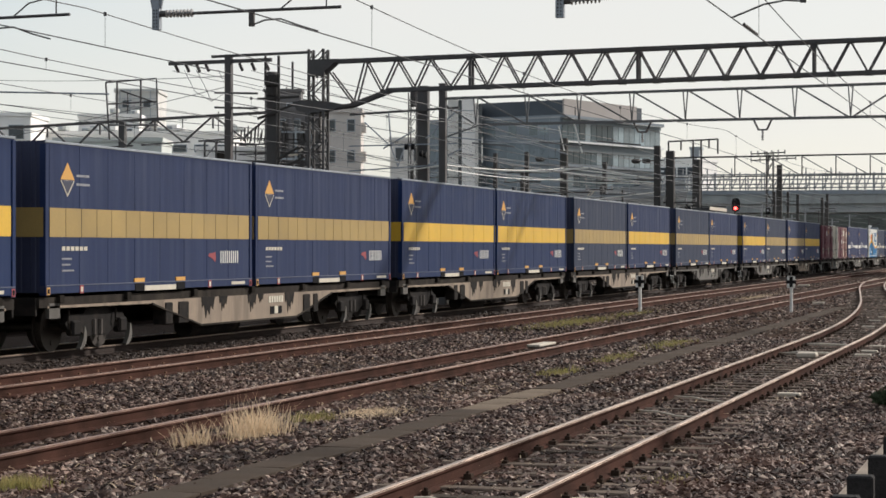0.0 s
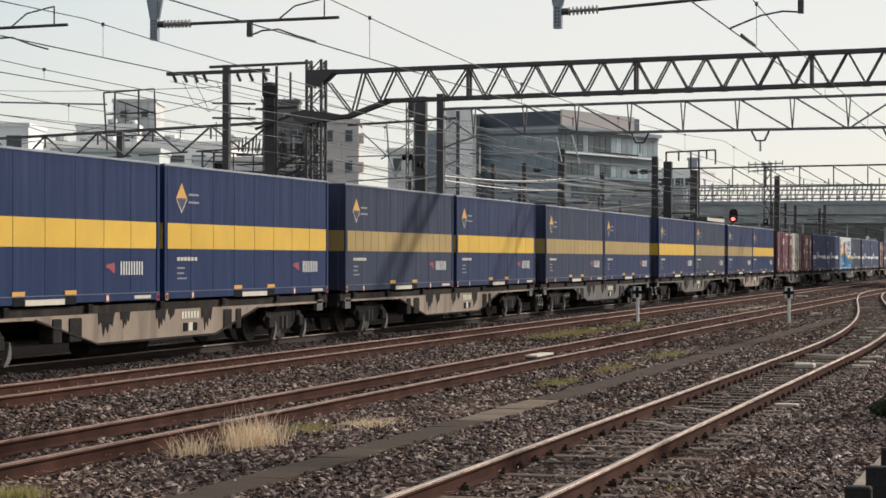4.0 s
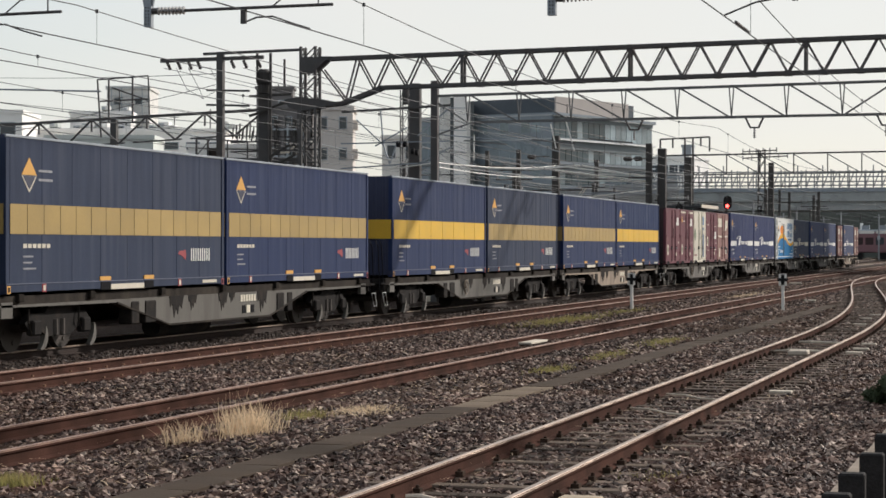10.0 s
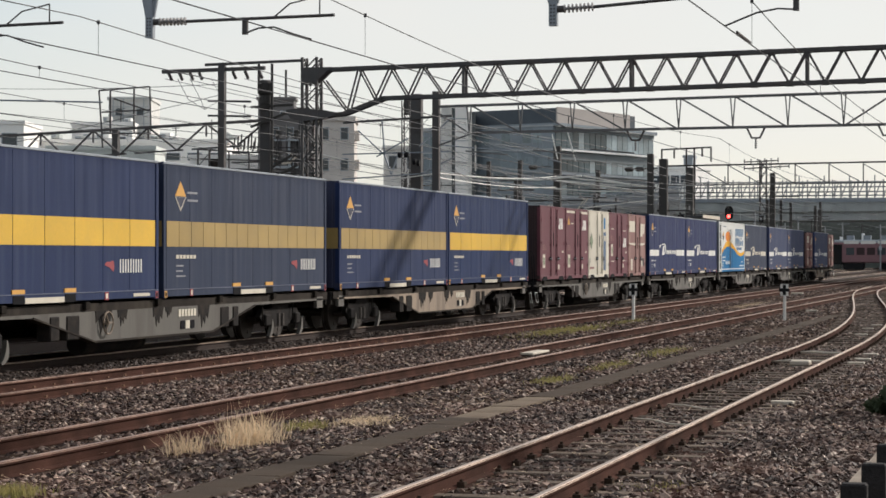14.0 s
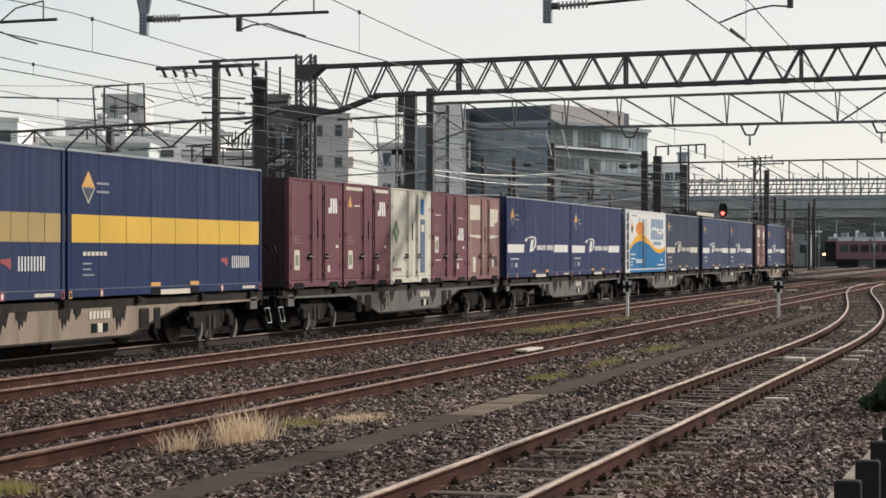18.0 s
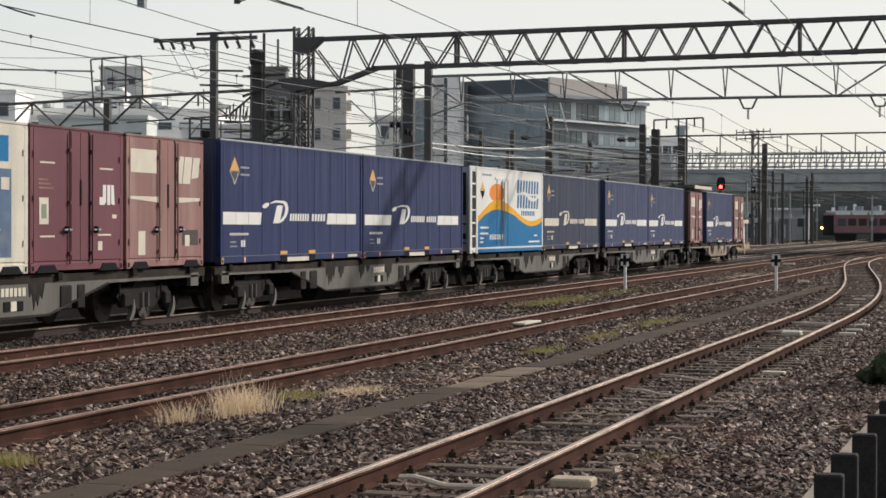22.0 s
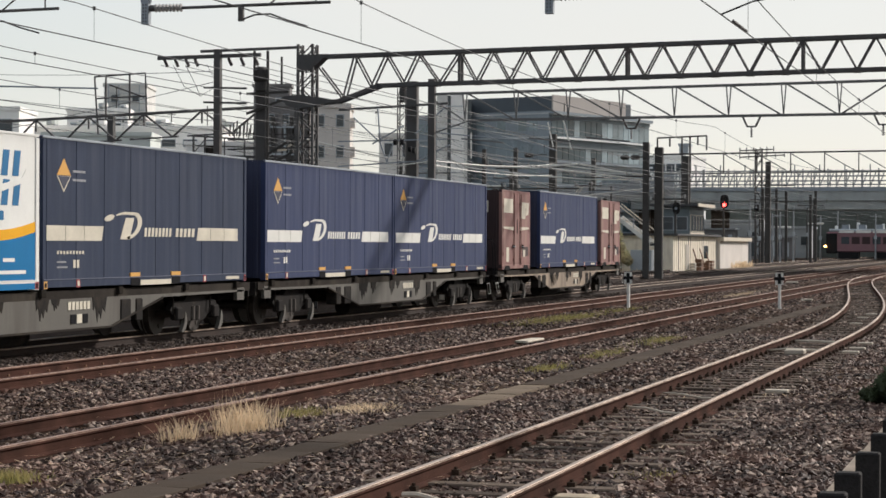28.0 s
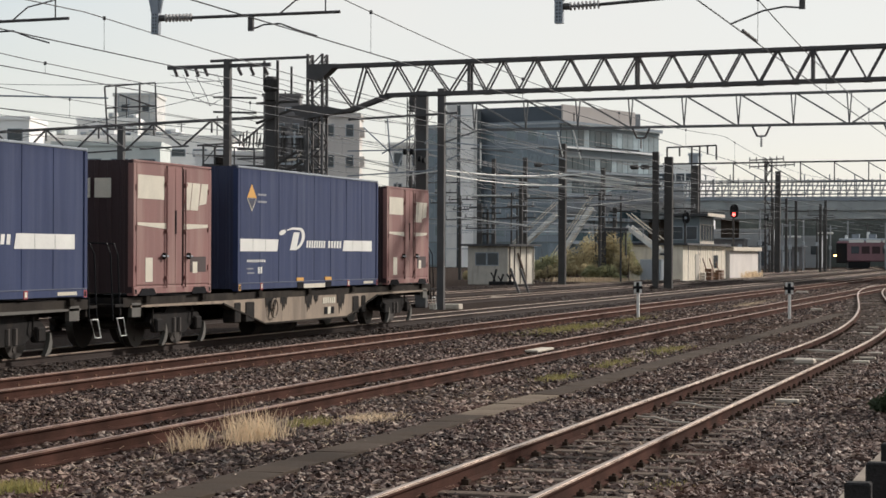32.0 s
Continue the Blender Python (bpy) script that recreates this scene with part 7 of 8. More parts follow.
for z, d in ((10.95, 0), (11.5, 0), (12.2, 0), (12.95, 0), (11.3, 12), (12.6, 12)):
    bm = B()
    bar(bm, (-70, OY - 0.5 + d, z), (90, OY - 0.5 + d, z), 0.18)
    part("parapet_rail", bm, M_parapet, over)
for i in range(72):
    x = -62 + i * 1.22
    bm = B()
    bar(bm, (x, OY - 0.5, 10.5), (x, OY - 0.5, (13.1, 13.9, 13.3)[i % 3]), 0.17)
    part("parapet_post", bm, M_parapet, over)
    bm = B()
    bar(bm, (x, OY - 0.6, 10.6), (x + 0.8, OY + 0.4, 12.9), 0.12)
    part("parapet_brace", bm, M_parapet, over)
    if i % 2:
        bm = B()
        bar(bm, (x + 0.4, OY + 11.5, 10.5), (x + 0.4, OY + 11.5, 13.6), 0.16)
        part("parapet_post", bm, M_parapet, over)
for x in (-58, -47, -12, 12):
    bm = B()
    boxx(bm, x - 0.9, x + 0.9, OY + 2, OY + 9, 0, 7.3)
    part("pier", bm, M_concrete, over)
bm = B()
boxx(bm, -80, 60, OY + 38, OY + 40, 0, 9.6)
tagged(link("far_embankment", bm, M_bank), "dark hazy bank beyond the overpass", "embankment", kind="structure")
for i, (x, w, h) in enumerate(((-52, 9, 6.0), (-42, 7, 5.0), (-20, 14, 5.5), (-4, 12, 6.0), (12, 20, 5.5))):
    building("far_shed", "dark low building under the overpass", x, OY + 22, w, 8, h, 0, M_bgrey, 1, 3, win=(0.4, 0.3))

# low stores, pale poles and pipes crowded under the overpass
for x, y, w, h, m, lb in ((-41.6, 305.0, 7.2, 3.1, M_bdark, "dark open store with a pale roof edge"), (-47.5, 303.0, 5.0, 4.2, M_bdark, "dark store beside the overpass pier")):
    t = thing("low_store", lb, "store", at=(x, y, 0), group="stores under the overpass")
    bm = B()
    boxx(bm, 0, w, 0, 4.0, 0, h)
    part("wall", bm, m, t)
    bm = B()
    boxx(bm, -0.3, w + 0.3, -0.5, 4.3, h, h + 0.18)
    part("roof", bm, M_parapet, t, "pale roof edge")
    for k in range(int(w)):
        bm = B()
        boxx(bm, k + 0.2, k + 0.75, -0.05, 0, 0.4, h - 0.7)
        part("opening", bm, M_glass if k % 2 else M_bgrey, t)
for x, y, h, m in ((-28.5, 215.0, 6.5, M_parapet), (-30.1, 235.0, 5.5, M_fsteel), (-29.3, 240.0, 5.6, M_parapet), (-29.6, 250.0, 5.9, M_parapet), (-29.4, 262.0, 6.9, M_parapet), (-30.7, 290.0, 7.1, M_fsteel),
                   (-29.9, 300.0, 6.1, M_parapet), (-27.5, 300.0, 6.9, M_parapet), (-24.8, 300.0, 6.5, M_fsteel), (-22.0, 296.0, 6.4, M_parapet)):
    t = thing("yard_pole", "slim grey pole with a short arm", "pole", at=(x, y, 0), group="poles before the overpass")
    bm = B()
    tube(bm, (0, 0, 0), (0, 0, h), 0.13, 8, 0.09)
    part("pole", bm, m, t)
    bm = B()
    bar(bm, (-0.7, 0, h - 0.4), (0.9, 0, h - 0.35), 0.10)
    part("arm", bm, m, t)
    bm = B()
    boxx(bm, -0.2, 0.2, -0.25, -0.08, h * 0.45, h * 0.45 + 0.5, 0.03)
    part("box", bm, M_bgrey, t)
for x, z in ((-36.0, 4.4), (-31.5, 4.9)):
    t = thing("yard_lamp", "pale lamp housing on a bracket pole", "lamp", at=(x, 298.0, 0), group="yard lamps")
    bm = B()
    tube(bm, (0, 0, 0), (0, 0, z), 0.09, 8)
    part("pole", bm, M_parapet, t)
    bm = B()
    boxx(bm, -0.1, 2.2, -0.25, 0.25, z, z + 0.28, 0.05)
    part("housing", bm, M_white, t)
for k in range(14):
    x = -62 + k * 6.1
    bm = B()
    bar(bm, (x, OY - 0.05, 8.55), (x + 3.0, OY - 0.05, 7.4), 0.16)
    part("stain_brace", bm, M_over, over)

# ---- locomotive standing under the overpass ----
loco = thing("locomotive", "dull red electric locomotive with a white stripe, standing", "locomotive")
loco.location = (-28.7, 296.5, 0)
bm = B()
boxx(bm, 0, 16.5, 0, 2.8, 1.1, 3.9, 0.15)
part("body", bm, M_locored, loco)
bm = B()
boxx(bm, 0.3, 16.2, 0.2, 2.6, 3.9, 4.3, 0.1)
part("roof", bm, M_bgrey, loco)
for i in range(6):
    bm = B()
    boxx(bm, 1.7 + i * 2.3, 3.7 + i * 2.3, -0.05, 0.3, 3.72, 4.12)
    part("white_stripe", bm, M_white, loco)
    bm = B()
    boxx(bm, 2.0 + i * 2.3, 3.0 + i * 2.3, 0.8, 2.0, 4.3, 4.9)
    part("roof_gear", bm, M_galv, loco)
for x in (3, 8.2, 13.5):
    bm = B()
    boxx(bm, x - 1.4, x + 1.4, 0.2, 2.6, 0.2, 1.1)
    part("bogie", bm, M_black, loco)
# cab front in black: its shade is put into the colour
bm = B()
boxx(bm, -0.06, 1.5, -0.05, 2.85, 0.9, 3.7, 0.1)
part("cab_front", bm, M_black, loco, "cab front painted black for its shade")
for i in range(10):
    bm = B()
    boxx(bm, 2.0 + i * 1.42, 3.1 + i * 1.42, -0.03, 0.02, 2.2, 3.2, 0.01)
    part("side_grille", bm, M_maroon_end if i % 3 else M_glass, loco)
for x, z in ((1.2, 4.75), (4.2, 5.2), (7.6, 5.0), (11.0, 5.25), (14.5, 4.9)):
    bm = B()
    tube(bm, (x, 1.4, 4.3), (x, 1.4, z), 0.22, 10)
    part("roof_insulator", bm, M_band, loco, "pale roof insulator")
    bm = B()
    bar(bm, (x, 1.4, z), (x + 1.3, 1.4, z + 0.25), 0.09)
    part("pantograph_bar", bm, M_fsteel, loco)
bm = B()
tube(bm, (-0.1, -0.15, 1.9), (-0.2, -0.40, 1.9), 0.14, 14)
part("head_lamp", bm, M_glow_amber, loco, "lit amber head lamp")


# ---- foreground fence of tarred posts on a concrete strip ----
M_edge = mat("worn_pale_concrete", (0.27, 0.225, 0.18), 0.9, 0, 0.3, 2.5, 40, 0.3, (0.12, 0.095, 0.07), 0.7, spec=0.1)
for i, y in enumerate((9.0, 10.1, 11.1, 12.24, 13.4, 14.55, 15.7)):
    t = thing("fence_post", "dark tarred timber post beside the track", "fence post", at=(-0.95 + 0.008 * math.sin(i * 2.3), y, 0), group="fence posts")
    bm = B()
    box(bm, (0, 0, 0.395), (0.135, 0.12, 0.79 + 0.012 * math.sin(i * 1.7)), 0.010)
    part("post", bm, M_fence, t)
bm = B()
for i in range(9):
    boxx(bm, -1.62 + 0.012 * math.sin(i * 1.9), 0.6, 6.5 + i * 1.95, 8.43 + i * 1.95, -0.10, 0.045, 0.008)
tagged(link("pavement", bm, M_edge), "worn pale concrete strip along the fence", "pavement", kind="structure")

# ---- small trackside things ----
M_stone_w = mat("pale_concrete_plate", (0.52, 0.45, 0.36), 0.8, 0, 0.2, 5, 40, 0.2)
bm = B()
boxx(bm, -4.40, -4.05, 37.8, 38.3, 0.02, 0.11, 0.02)
tagged(link("track_box", bm, M_stone_w), "white concrete box between the rails", "track box")
bm = B()
boxx(bm, -10.15, -9.65, 40.2, 41.6, 0.03, 0.075, 0.01)
tagged(link("flat_plate", bm, M_pale), "pale flat plate lying between rusty rails", "plate")


def rod(pts, r, material, label):
    bm = B()
    chain(bm, pts, r, 6)
    tagged(link("bond_cable", bm, material), label, "cable", "cables between the rails")


for y in (23.6, 26.05):
    rod([(-4.70, y + 1.0, 0.05), (-4.4, y + 0.6, 0.07), (-4.1, y + 0.05, 0.07), (-3.75, y, 0.06)], 0.014, M_stone_w, "pale bent bond cable between the rails")
rod([(-4.8, 38.6, 0.05), (-4.4, 38.2, 0.1), (-3.7, 38.2, 0.08)], 0.025, M_pale, "pale rod between the rails")
rod([(-4.8, 42.6, 0.05), (-4.4, 41.7, 0.1), (-3.7, 41.5, 0.08)], 0.025, M_pale, "pale rod between the rails")
for y, x in ((28.1, -3.36), (38.85, -3.32), (40.3, -3.32), (42.35, -3.34), (53.0, -4.4), (57.5, -4.6), (60.5, -4.6)):
    bm = B()
    boxx(bm, x - 0.15, x + 0.15, y - 0.09, y + 0.09, 0.01, 0.055, 0.01)
    tagged(link("pale_sleeper_end", bm, M_stone_w), "pale sleeper end beside the curving track", "sleeper", "pale sleepers")
for x, y, s in ((-20.4, 71.2, 0.9), (-22.9, 88.0, 0.6), (-12.4, 110.0, 0.5), (-8.0, 75.5, 0.35)):
    bm = B()
    boxx(bm, x - s * 0.6, x + s * 0.6, y - s * 0.3, y + s * 0.3, 0, s * 0.22, 0.03)
    tagged(link("rubble_lump", bm, M_stone_w), "white lump of rubble on the ballast", "rubble", "rubble lumps")

rod([(-4.55, 15.0, 0.10), (-4.42, 14.95, 0.11), (-4.14, 14.78, 0.075), (-3.84, 14.70, 0.085)], 0.022, M_stone_w, "pale bent tie bar between the rails")
M_block = mat("tan_timber", (0.36, 0.29, 0.20), 0.85, 0, 0.3, 5, 40, 0.3)
# ---- ballast stones, one sheet of loose stones ----
def stones(name, seed, n, x0, x1, y0, y1, s0, s1, material, label, z0=0.0, power=1.0):
    rng = np.random.default_rng(seed)
    x = rng.uniform(x0, x1, n)
    y = y0 + (y1 - y0) * rng.random(n) ** power
    s = s0 * 0.7 + (s1 * 1.15 - s0 * 0.7) * rng.random(n) ** 1.6
    keep = np.abs(x + 6.66 + 0.002 * (y - 12)) > 0.19 + 0.07 * rng.standard_normal(n)
    # rails and the space right over sleepers stay clear
    for c in (X_MID, X_SIDE):
        for u in (-GAUGE, GAUGE):
            keep &= np.abs(x - c - u) > 0.08
    f = np.clip((y - 42.0) / 90.0, 0, 1)
    nx = X_NEAR - 5.45 * f * f * (3 - 2 * f)
    for u in (-GAUGE, GAUGE):
        keep &= np.abs(x - nx - u) > 0.09
    keep &= (np.abs(x - nx) > GAUGE - 0.05) | (rng.random(n) < 0.80)
    # earth shows between the rails of the siding
    keep &= (np.abs(x - X_SIDE) > GAUGE) | (rng.random(n) < 0.45)
    x, y, s = x[keep], y[keep], s[keep]
    n = len(x)
    base = np.array([(1, 0, 0), (-1, 0, 0), (0, 1, 0), (0, -1, 0), (0, 0, 1), (0, 0, -1)], float)
    v = base[None] * rng.uniform(0.55, 1.25, (n, 6, 3)) + rng.uniform(-0.28, 0.28, (n, 6, 3))
    ang = rng.uniform(0, math.tau, n)
    ca, sa = np.cos(ang)[:, None], np.sin(ang)[:, None]
    tilt = rng.uniform(-0.7, 0.7, n)
    ct, st = np.cos(tilt)[:, None], np.sin(tilt)[:, None]
    vx, vy, vz = v[..., 0], v[..., 1] * 0.75, v[..., 2] * 0.52
    vy, vz = vy * ct - vz * st, vy * st + vz * ct
    px = vx * ca - vy * sa
    py = vx * sa + vy * ca
    co = np.stack([px * s[:, None] + x[:, None], py * s[:, None] + y[:, None], vz * s[:, None] + (z0 + s * 0.10)[:, None]], -1).reshape(-1, 3)
    tri = np.array([(0, 2, 4), (2, 1, 4), (1, 3, 4), (3, 0, 4), (2, 0, 5), (1, 2, 5), (3, 1, 5), (0, 3, 5)])
    idx = (tri[None] + 6 * np.arange(n)[:, None, None]).reshape(-1)
    me = bpy.data.meshes.new(name)
    me.vertices.add(n * 6)
    me.vertices.foreach_set("co", co.ravel())
    me.loops.add(len(idx))
    me.loops.foreach_set("vertex_index", idx)
    me.polygons.add(len(idx) // 3)
    me.polygons.foreach_set("loop_start", np.arange(0, len(idx), 3))
    me.polygons.foreach_set("use_smooth", np.zeros(len(idx) // 3, bool))
    me.update(calc_edges=True)
    me.materials.append(material)
    tagged(new(name, me), label, "ballast", kind="stuff")


def stone_material():
    m = bpy.data.materials.new("ballast_stone")
    m.use_nodes = True
    n, l = m.node_tree.nodes, m.node_tree.links
    b = n["Principled BSDF"]
    ge = n.new("ShaderNodeNewGeometry")
    ramp = n.new("ShaderNodeValToRGB")
    e = ramp.color_ramp.elements
    e[0].position, e[0].color = 0.0, (0.022, 0.013, 0.008, 1)
    e[1].position, e[1].color = 1.0, (0.62, 0.49, 0.39, 1)
    for p, c in ((0.36, (0.067, 0.038, 0.030, 1)), (0.64, (0.136, 0.082, 0.064, 1)), (0.84, (0.36, 0.245, 0.190, 1))):
        q = e.new(p)
        q.color = c
    l.new(ge.outputs["Random Per Island"], ramp.inputs["Fac"])
    tc = n.new("ShaderNodeTexCoord")
    nz = n.new("ShaderNodeTexNoise")
    nz.inputs["Scale"].default_value, nz.inputs["Detail"].default_value = 0.5, 5
    l.new(tc.outputs["Object"], nz.inputs["Vector"])
    mr = n.new("ShaderNodeMapRange")
    mr.inputs["From Min"].default_value, mr.inputs["From Max"].default_value = 0.3, 0.7
    mr.inputs["To Min"].default_value, mr.inputs["To Max"].default_value = 0.45, 0.96
    l.new(nz.outputs["Fac"], mr.inputs["Value"])
    sc = n.new("ShaderNodeVectorMath")
    sc.operation = "SCALE"
    l.new(ramp.outputs["Color"], sc.inputs[0])
    l.new(mr.outputs["Result"], sc.inputs["Scale"])
    last = sc.outputs["Vector"]
    # rusty and sooty patches
    pn = n.new("ShaderNodeTexNoise")
    pn.inputs["Scale"].default_value, pn.inputs["Detail"].default_value = 0.9, 7
    pm = n.new("ShaderNodeMapping")
    pm.inputs["Location"].default_value = (31.0, 7.0, 0.0)
    pm.inputs["Scale"].default_value = (1.0, 0.45, 1.0)
    l.new(tc.outputs["Object"], pm.inputs["Vector"])
    l.new(pm.outputs["Vector"], pn.inputs["Vector"])
    for lo, hi, most, tone in ((0.54, 0.72, 0.50, (0.15, 0.068, 0.042, 1)), (0.46, 0.30, 0.50, (0.052, 0.036, 0.028, 1))):
        pr = n.new("ShaderNodeMapRange")
        pr.inputs["From Min"].default_value, pr.inputs["From Max"].default_value, pr.inputs["To Max"].default_value = lo, hi, most
        l.new(pn.outputs["Fac"], pr.inputs["Value"])
        pmix = n.new("ShaderNodeMix")
        pmix.data_type = "RGBA"
        pmix.inputs["B"].default_value = tone
        l.new(pr.outputs["Result"], pmix.inputs["Factor"])
        l.new(last, pmix.inputs["A"])
        last = pmix.outputs["Result"]
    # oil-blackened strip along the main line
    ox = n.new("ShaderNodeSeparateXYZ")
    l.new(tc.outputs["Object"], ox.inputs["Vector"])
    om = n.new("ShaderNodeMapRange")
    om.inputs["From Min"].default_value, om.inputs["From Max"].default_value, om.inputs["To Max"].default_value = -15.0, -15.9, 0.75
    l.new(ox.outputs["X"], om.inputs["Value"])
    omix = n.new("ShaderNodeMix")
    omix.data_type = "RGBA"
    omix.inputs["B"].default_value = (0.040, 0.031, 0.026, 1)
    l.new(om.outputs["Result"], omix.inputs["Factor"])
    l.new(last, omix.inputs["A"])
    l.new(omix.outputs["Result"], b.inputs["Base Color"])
    b.inputs["Roughness"].default_value = 0.65
    b.inputs["Specular IOR Level"].default_value = 0.17
    return m


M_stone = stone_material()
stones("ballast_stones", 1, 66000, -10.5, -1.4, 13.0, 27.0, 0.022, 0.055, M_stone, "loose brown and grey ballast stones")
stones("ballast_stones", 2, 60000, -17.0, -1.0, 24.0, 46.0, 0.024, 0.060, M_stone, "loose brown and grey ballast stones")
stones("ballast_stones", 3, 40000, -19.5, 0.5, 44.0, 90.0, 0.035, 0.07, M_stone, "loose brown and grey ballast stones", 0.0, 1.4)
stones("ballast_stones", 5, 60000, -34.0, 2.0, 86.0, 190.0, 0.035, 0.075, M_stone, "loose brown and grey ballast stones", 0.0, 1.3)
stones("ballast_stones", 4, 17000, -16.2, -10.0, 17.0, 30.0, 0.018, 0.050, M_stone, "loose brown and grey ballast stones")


# flat straw and twigs strewn on the ballast
def strewn(seed, n, x0, x1, y0, y1, material, label):
    rng = random.Random(seed)
    verts, faces = [], []
    for _ in range(n):
        x, y, a, ln = rng.uniform(x0, x1), rng.uniform(y0, y1), rng.uniform(0, math.tau), rng.uniform(0.04, 0.16)
        dx, dy, w = math.cos(a) * ln, math.sin(a) * ln, rng.uniform(0.003, 0.007)
        z0, z1 = rng.uniform(0.03, 0.06), rng.uniform(0.03, 0.07)
        k = len(verts)
        verts += [(x - dy * w / ln, y + dx * w / ln, z0), (x + dy * w / ln, y - dx * w / ln, z0), (x + dx + dy * w / ln, y + dy - dx * w / ln, z1), (x + dx - dy * w / ln, y + dy + dx * w / ln, z1)]
        faces.append((k, k + 1, k + 2, k + 3))
    me = bpy.data.meshes.new("straw")
    me.from_pydata(verts, [], faces)
    me.materials.append(material)
    tagged(new("straw", me), label, "straw", kind="stuff")


# ---- grass tufts ----
M_dry = translucent(mat("dry_grass", (0.74, 0.58, 0.39), 0.85, 0, 0.3, 6, 30, 0))
M_green = translucent(mat("yellow_green_grass", (0.25, 0.23, 0.08), 0.85, 0, 0.4, 3, 30, 0, (0.40, 0.31, 0.15), 0.9))


def tuft(name, cx, cy, w, d, h, n, material, label, seed, lean=0.5, blade=0.004):
    rng = random.Random(seed)
    verts, faces = [], []
    for _ in range(n):
        x, y = cx + rng.gauss(0, w * 0.42), cy + rng.gauss(0, d * 0.42)
        hh = h * rng.uniform(0.35, 1.0)
        a = rng.uniform(0, math.tau)
        lx, ly = math.cos(a) * lean * hh * rng.random(), math.sin(a) * lean * hh * rng.random()
        wx, wy = -math.sin(a) * blade, math.cos(a) * blade
        k = len(verts)
        verts += [(x - wx, y - wy, 0), (x + wx, y + wy, 0), (x + lx * 0.5 + wx, y + ly * 0.5 + wy, hh * 0.6), (x + lx * 0.5 - wx, y + ly * 0.5 - wy, hh * 0.6),
                  (x + lx * 1.2, y + ly * 1.2, hh)]
        faces += [(k, k + 1, k + 2, k + 3), (k + 3, k + 2, k + 4)]
    me = bpy.data.meshes.new(name)
    me.from_pydata(verts, [], faces)
    me.materials.append(material)
    tagged(new(name, me), label, "grass", kind="stuff")


tuft("dry_grass", -7.95, 20.55, 0.26, 0.80, 0.34, 480, M_dry, "tuft of pale dry grass beside the siding", 1, 1.0, 0.003)
tuft("dry_grass", -8.18, 19.4, 0.20, 0.4, 0.26, 150, M_dry, "tuft of pale dry grass beside the siding", 2, 1.0, 0.003)
tuft("dry_grass", -7.7, 23.7, 0.4, 0.8, 0.07, 700, M_dry, "flattened straw on the ballast", 3, 3.0)
tuft("green_grass", -8.1, 15.6, 0.3, 0.35, 0.12, 500, M_green, "low green weeds in the ballast", 4)
tuft("green_grass", -8.1, 22.6, 0.3, 0.6, 0.12, 250, M_green, "low green weeds in the ballast", 5)
tuft("green_grass", -7.47, 32.4, 0.30, 1.2, 0.08, 380, M_green, "low yellow-green weeds in the ballast", 6)
tuft("green_grass", -7.48, 42.5, 0.42, 2.6, 0.09, 480, M_green, "low yellow-green weeds in the ballast", 7)
tuft("green_grass", -12.1, 54.0, 0.7, 5.5, 0.10, 1500, M_green, "low yellow-green weeds between the sidings", 8)
tuft("green_grass", -12.0, 62.0, 0.5, 4.0, 0.08, 500, M_green, "low yellow-green weeds between the sidings", 9)
tuft("green_grass", -3.15, 17.7, 0.28, 0.5, 0.045, 140, M_green, "low weeds beside the near track", 10)
tuft("green_grass", -11.4, 84.0, 0.5, 8.0, 0.10, 350, M_dry, "dry weeds far along the siding", 11)
tuft("dry_grass", -31.0, 145.0, 3.2, 2.0, 0.42, 1500, M_dry, "dry grass on the bank before the bushes", 12, 0.9, 0.022)
tuft("dry_grass", -24.8, 182.0, 0.5, 5.0, 0.7, 260, M_dry, "dry weeds along the shed", 13, 0.9, 0.03)
tuft("green_grass", -7.45, 37.0, 0.3, 2.0, 0.07, 500, M_green, "low yellow-green weeds in the ballast", 14)
strewn(31, 450, -9.0, -6.9, 14.0, 30.0, M_dry, "bits of dry straw strewn on the ballast")
strewn(32, 350, -12.9, -9.9, 20.0, 45.0, M_dry, "bits of dry straw strewn on the ballast")
strewn(33, 250, -6.3, -2.0, 14.0, 30.0, M_dry, "bits of dry straw strewn on the ballast")
bm = B()
boxx(bm, -3.50, -3.18, 15.35, 15.60, 0.01, 0.085, 0.015)
tagged(link("timber_block", bm, M_block), "tan timber block beside the curving track", "block")
tuft("dry_grass", -7.95, 20.5, 0.30, 0.95, 0.55, 45, M_dry, "sparse tall dry stalks beside the siding", 15, 0.7, 0.003)
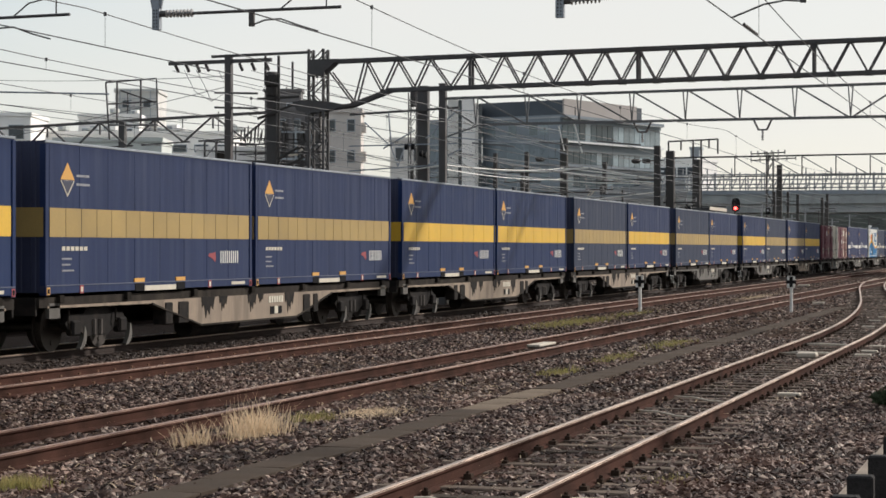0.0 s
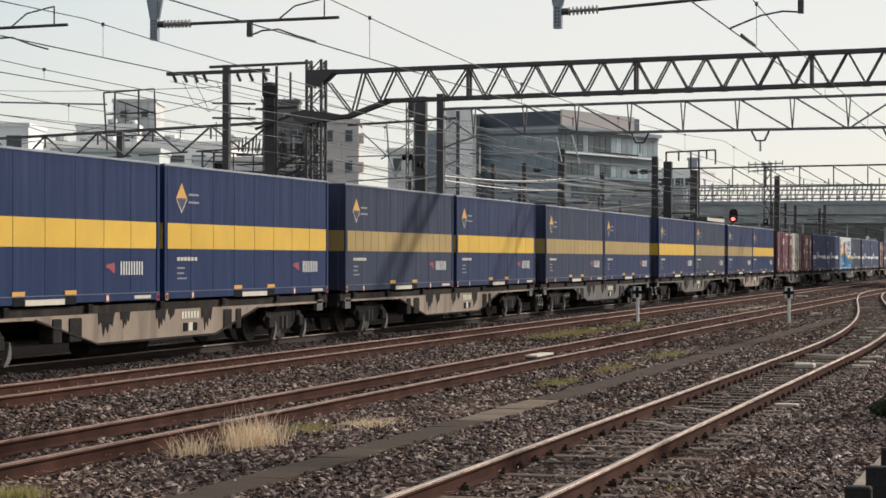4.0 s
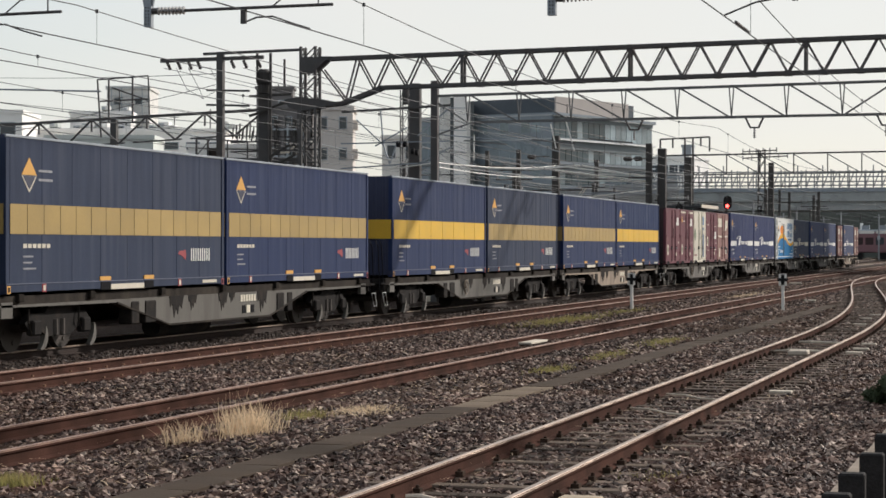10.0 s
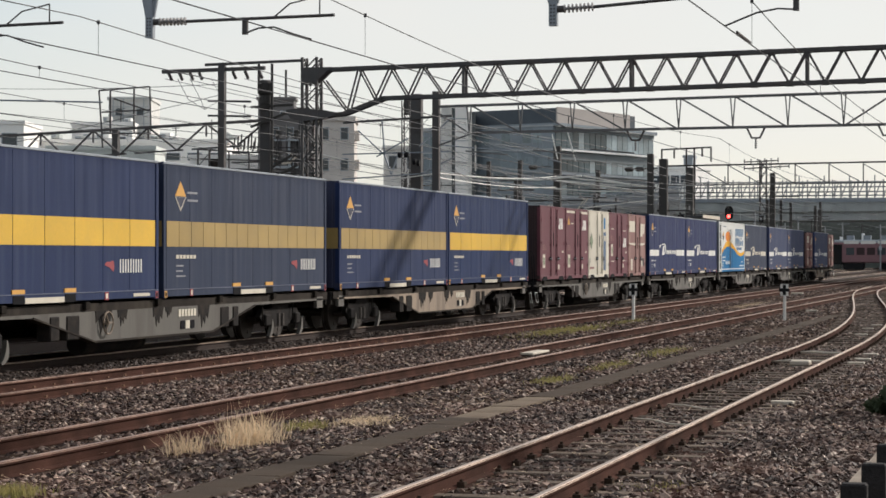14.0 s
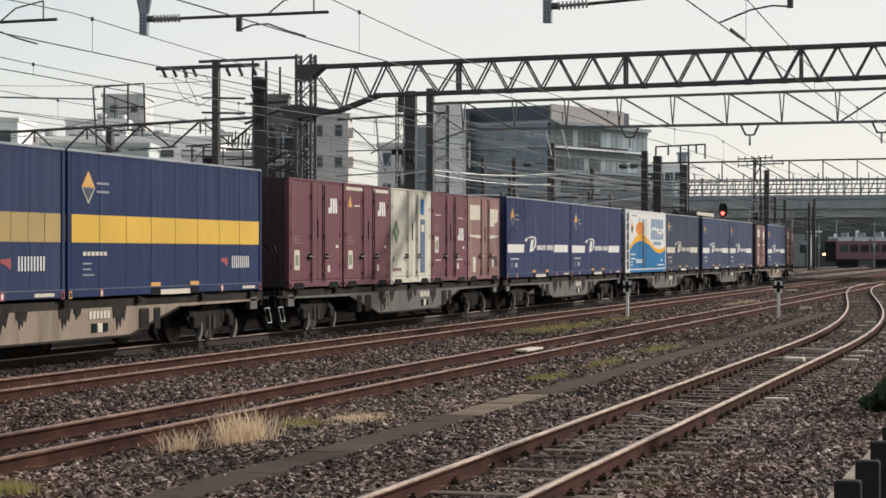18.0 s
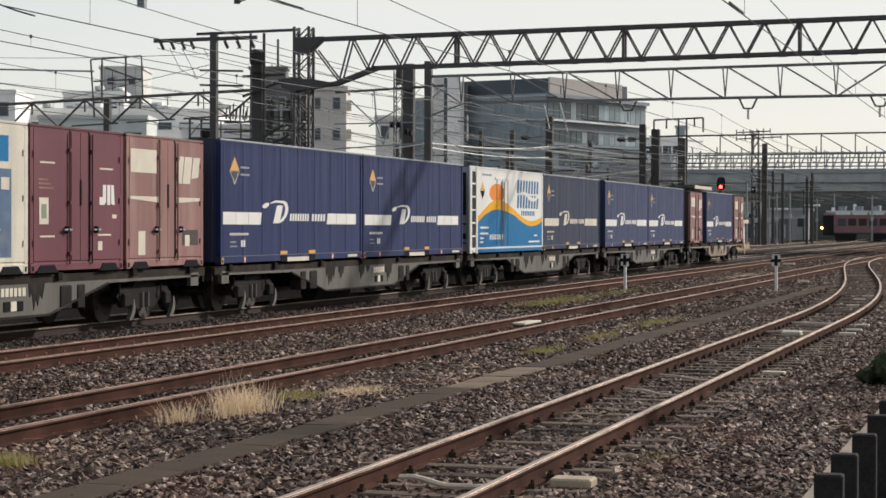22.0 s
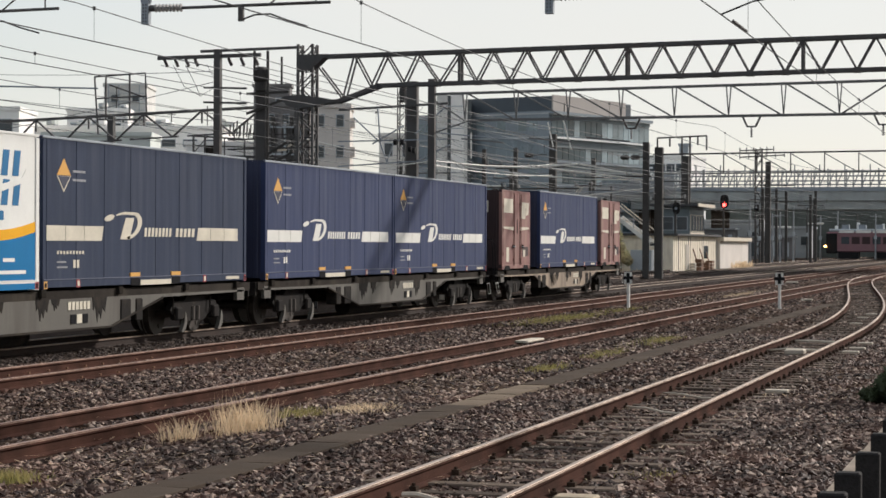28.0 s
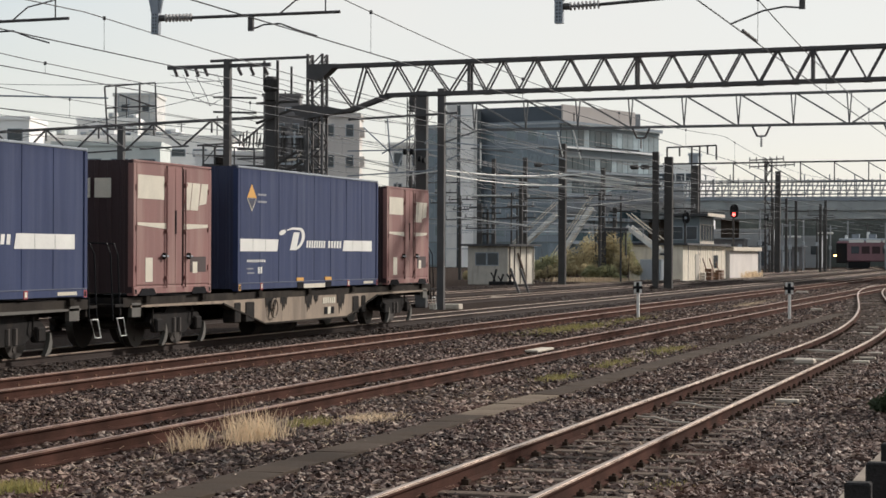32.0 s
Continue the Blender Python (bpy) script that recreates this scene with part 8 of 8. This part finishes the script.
# dark shrub at the yard's edge
bush(-1.25, 26.6, 0.8, 0.62, 21, M_leaf3, "low dark green bush at the edge of the yard")
# unseen taller bush, added to throw a shadow over the ballast
bush(0.6, 29.4, 1.6, 3.4, 22, M_leaf3, "tall dark green bush added out of view to shade the ballast", 9000, 0.15)


# ---- what moves: the train rolls past, its wheels turn ----
# seconds, metres rolled towards the camera since the start
TRAIN_ROWS = [
    (0, 0.00), (0.5, 3.10), (1, 6.04), (1.5, 9.14), (2, 12.38), (2.5, 15.53), (3, 18.62), (3.5, 21.54),
    (5.5, 34.42), (6, 37.40), (6.5, 40.48), (7, 43.70), (7.5, 46.79), (8, 49.66), (8.5, 52.74), (9, 56.02),
    (9.5, 59.10), (10, 62.12), (10.5, 65.01), (11, 68.09), (11.5, 71.29), (12, 74.34), (12.5, 77.34),
    (13, 80.22), (13.5, 83.24), (14, 86.48), (14.5, 89.61), (16.5, 101.45), (17, 104.37), (17.5, 107.24),
    (18, 110.21), (18.5, 113.35), (19, 116.39), (19.5, 119.37), (20, 122.16), (20.5, 125.11), (21, 128.21),
    (21.5, 131.24), (22, 134.13), (22.5, 136.94), (23, 139.89), (23.5, 142.99), (24, 145.99), (24.5, 148.91),
    (25, 151.94), (25.5, 155.05), (27.5, 168.15), (28, 171.69), (28.5, 175.12), (29, 178.53), (29.5, 181.83),
    (30, 185.40), (30.5, 189.18), (31, 192.85), (31.5, 196.55), (32, 199.80),
]


def rolled(t):
    for (t0, s0), (t1, s1) in zip(TRAIN_ROWS, TRAIN_ROWS[1:]):
        if t <= t1:
            return s0 + (s1 - s0) * (t - t0) / (t1 - t0)
    return TRAIN_ROWS[-1][1]


def motions():
    for ob, y in MOVERS:
        z = ob.location.z
        walk(ob, [(t, pose(X_TRAIN, y - s, z)) for t, s in TRAIN_ROWS])
    ticks = [i / 15 for i in range(481)]
    turns = [(t, math.degrees(rolled(t) / 0.42)) for t in ticks]
    for ob, k in WHEELSETS:
        walk(ob, [(t, pose(0, k, 0.42, a)) for t, a in turns])


motions()
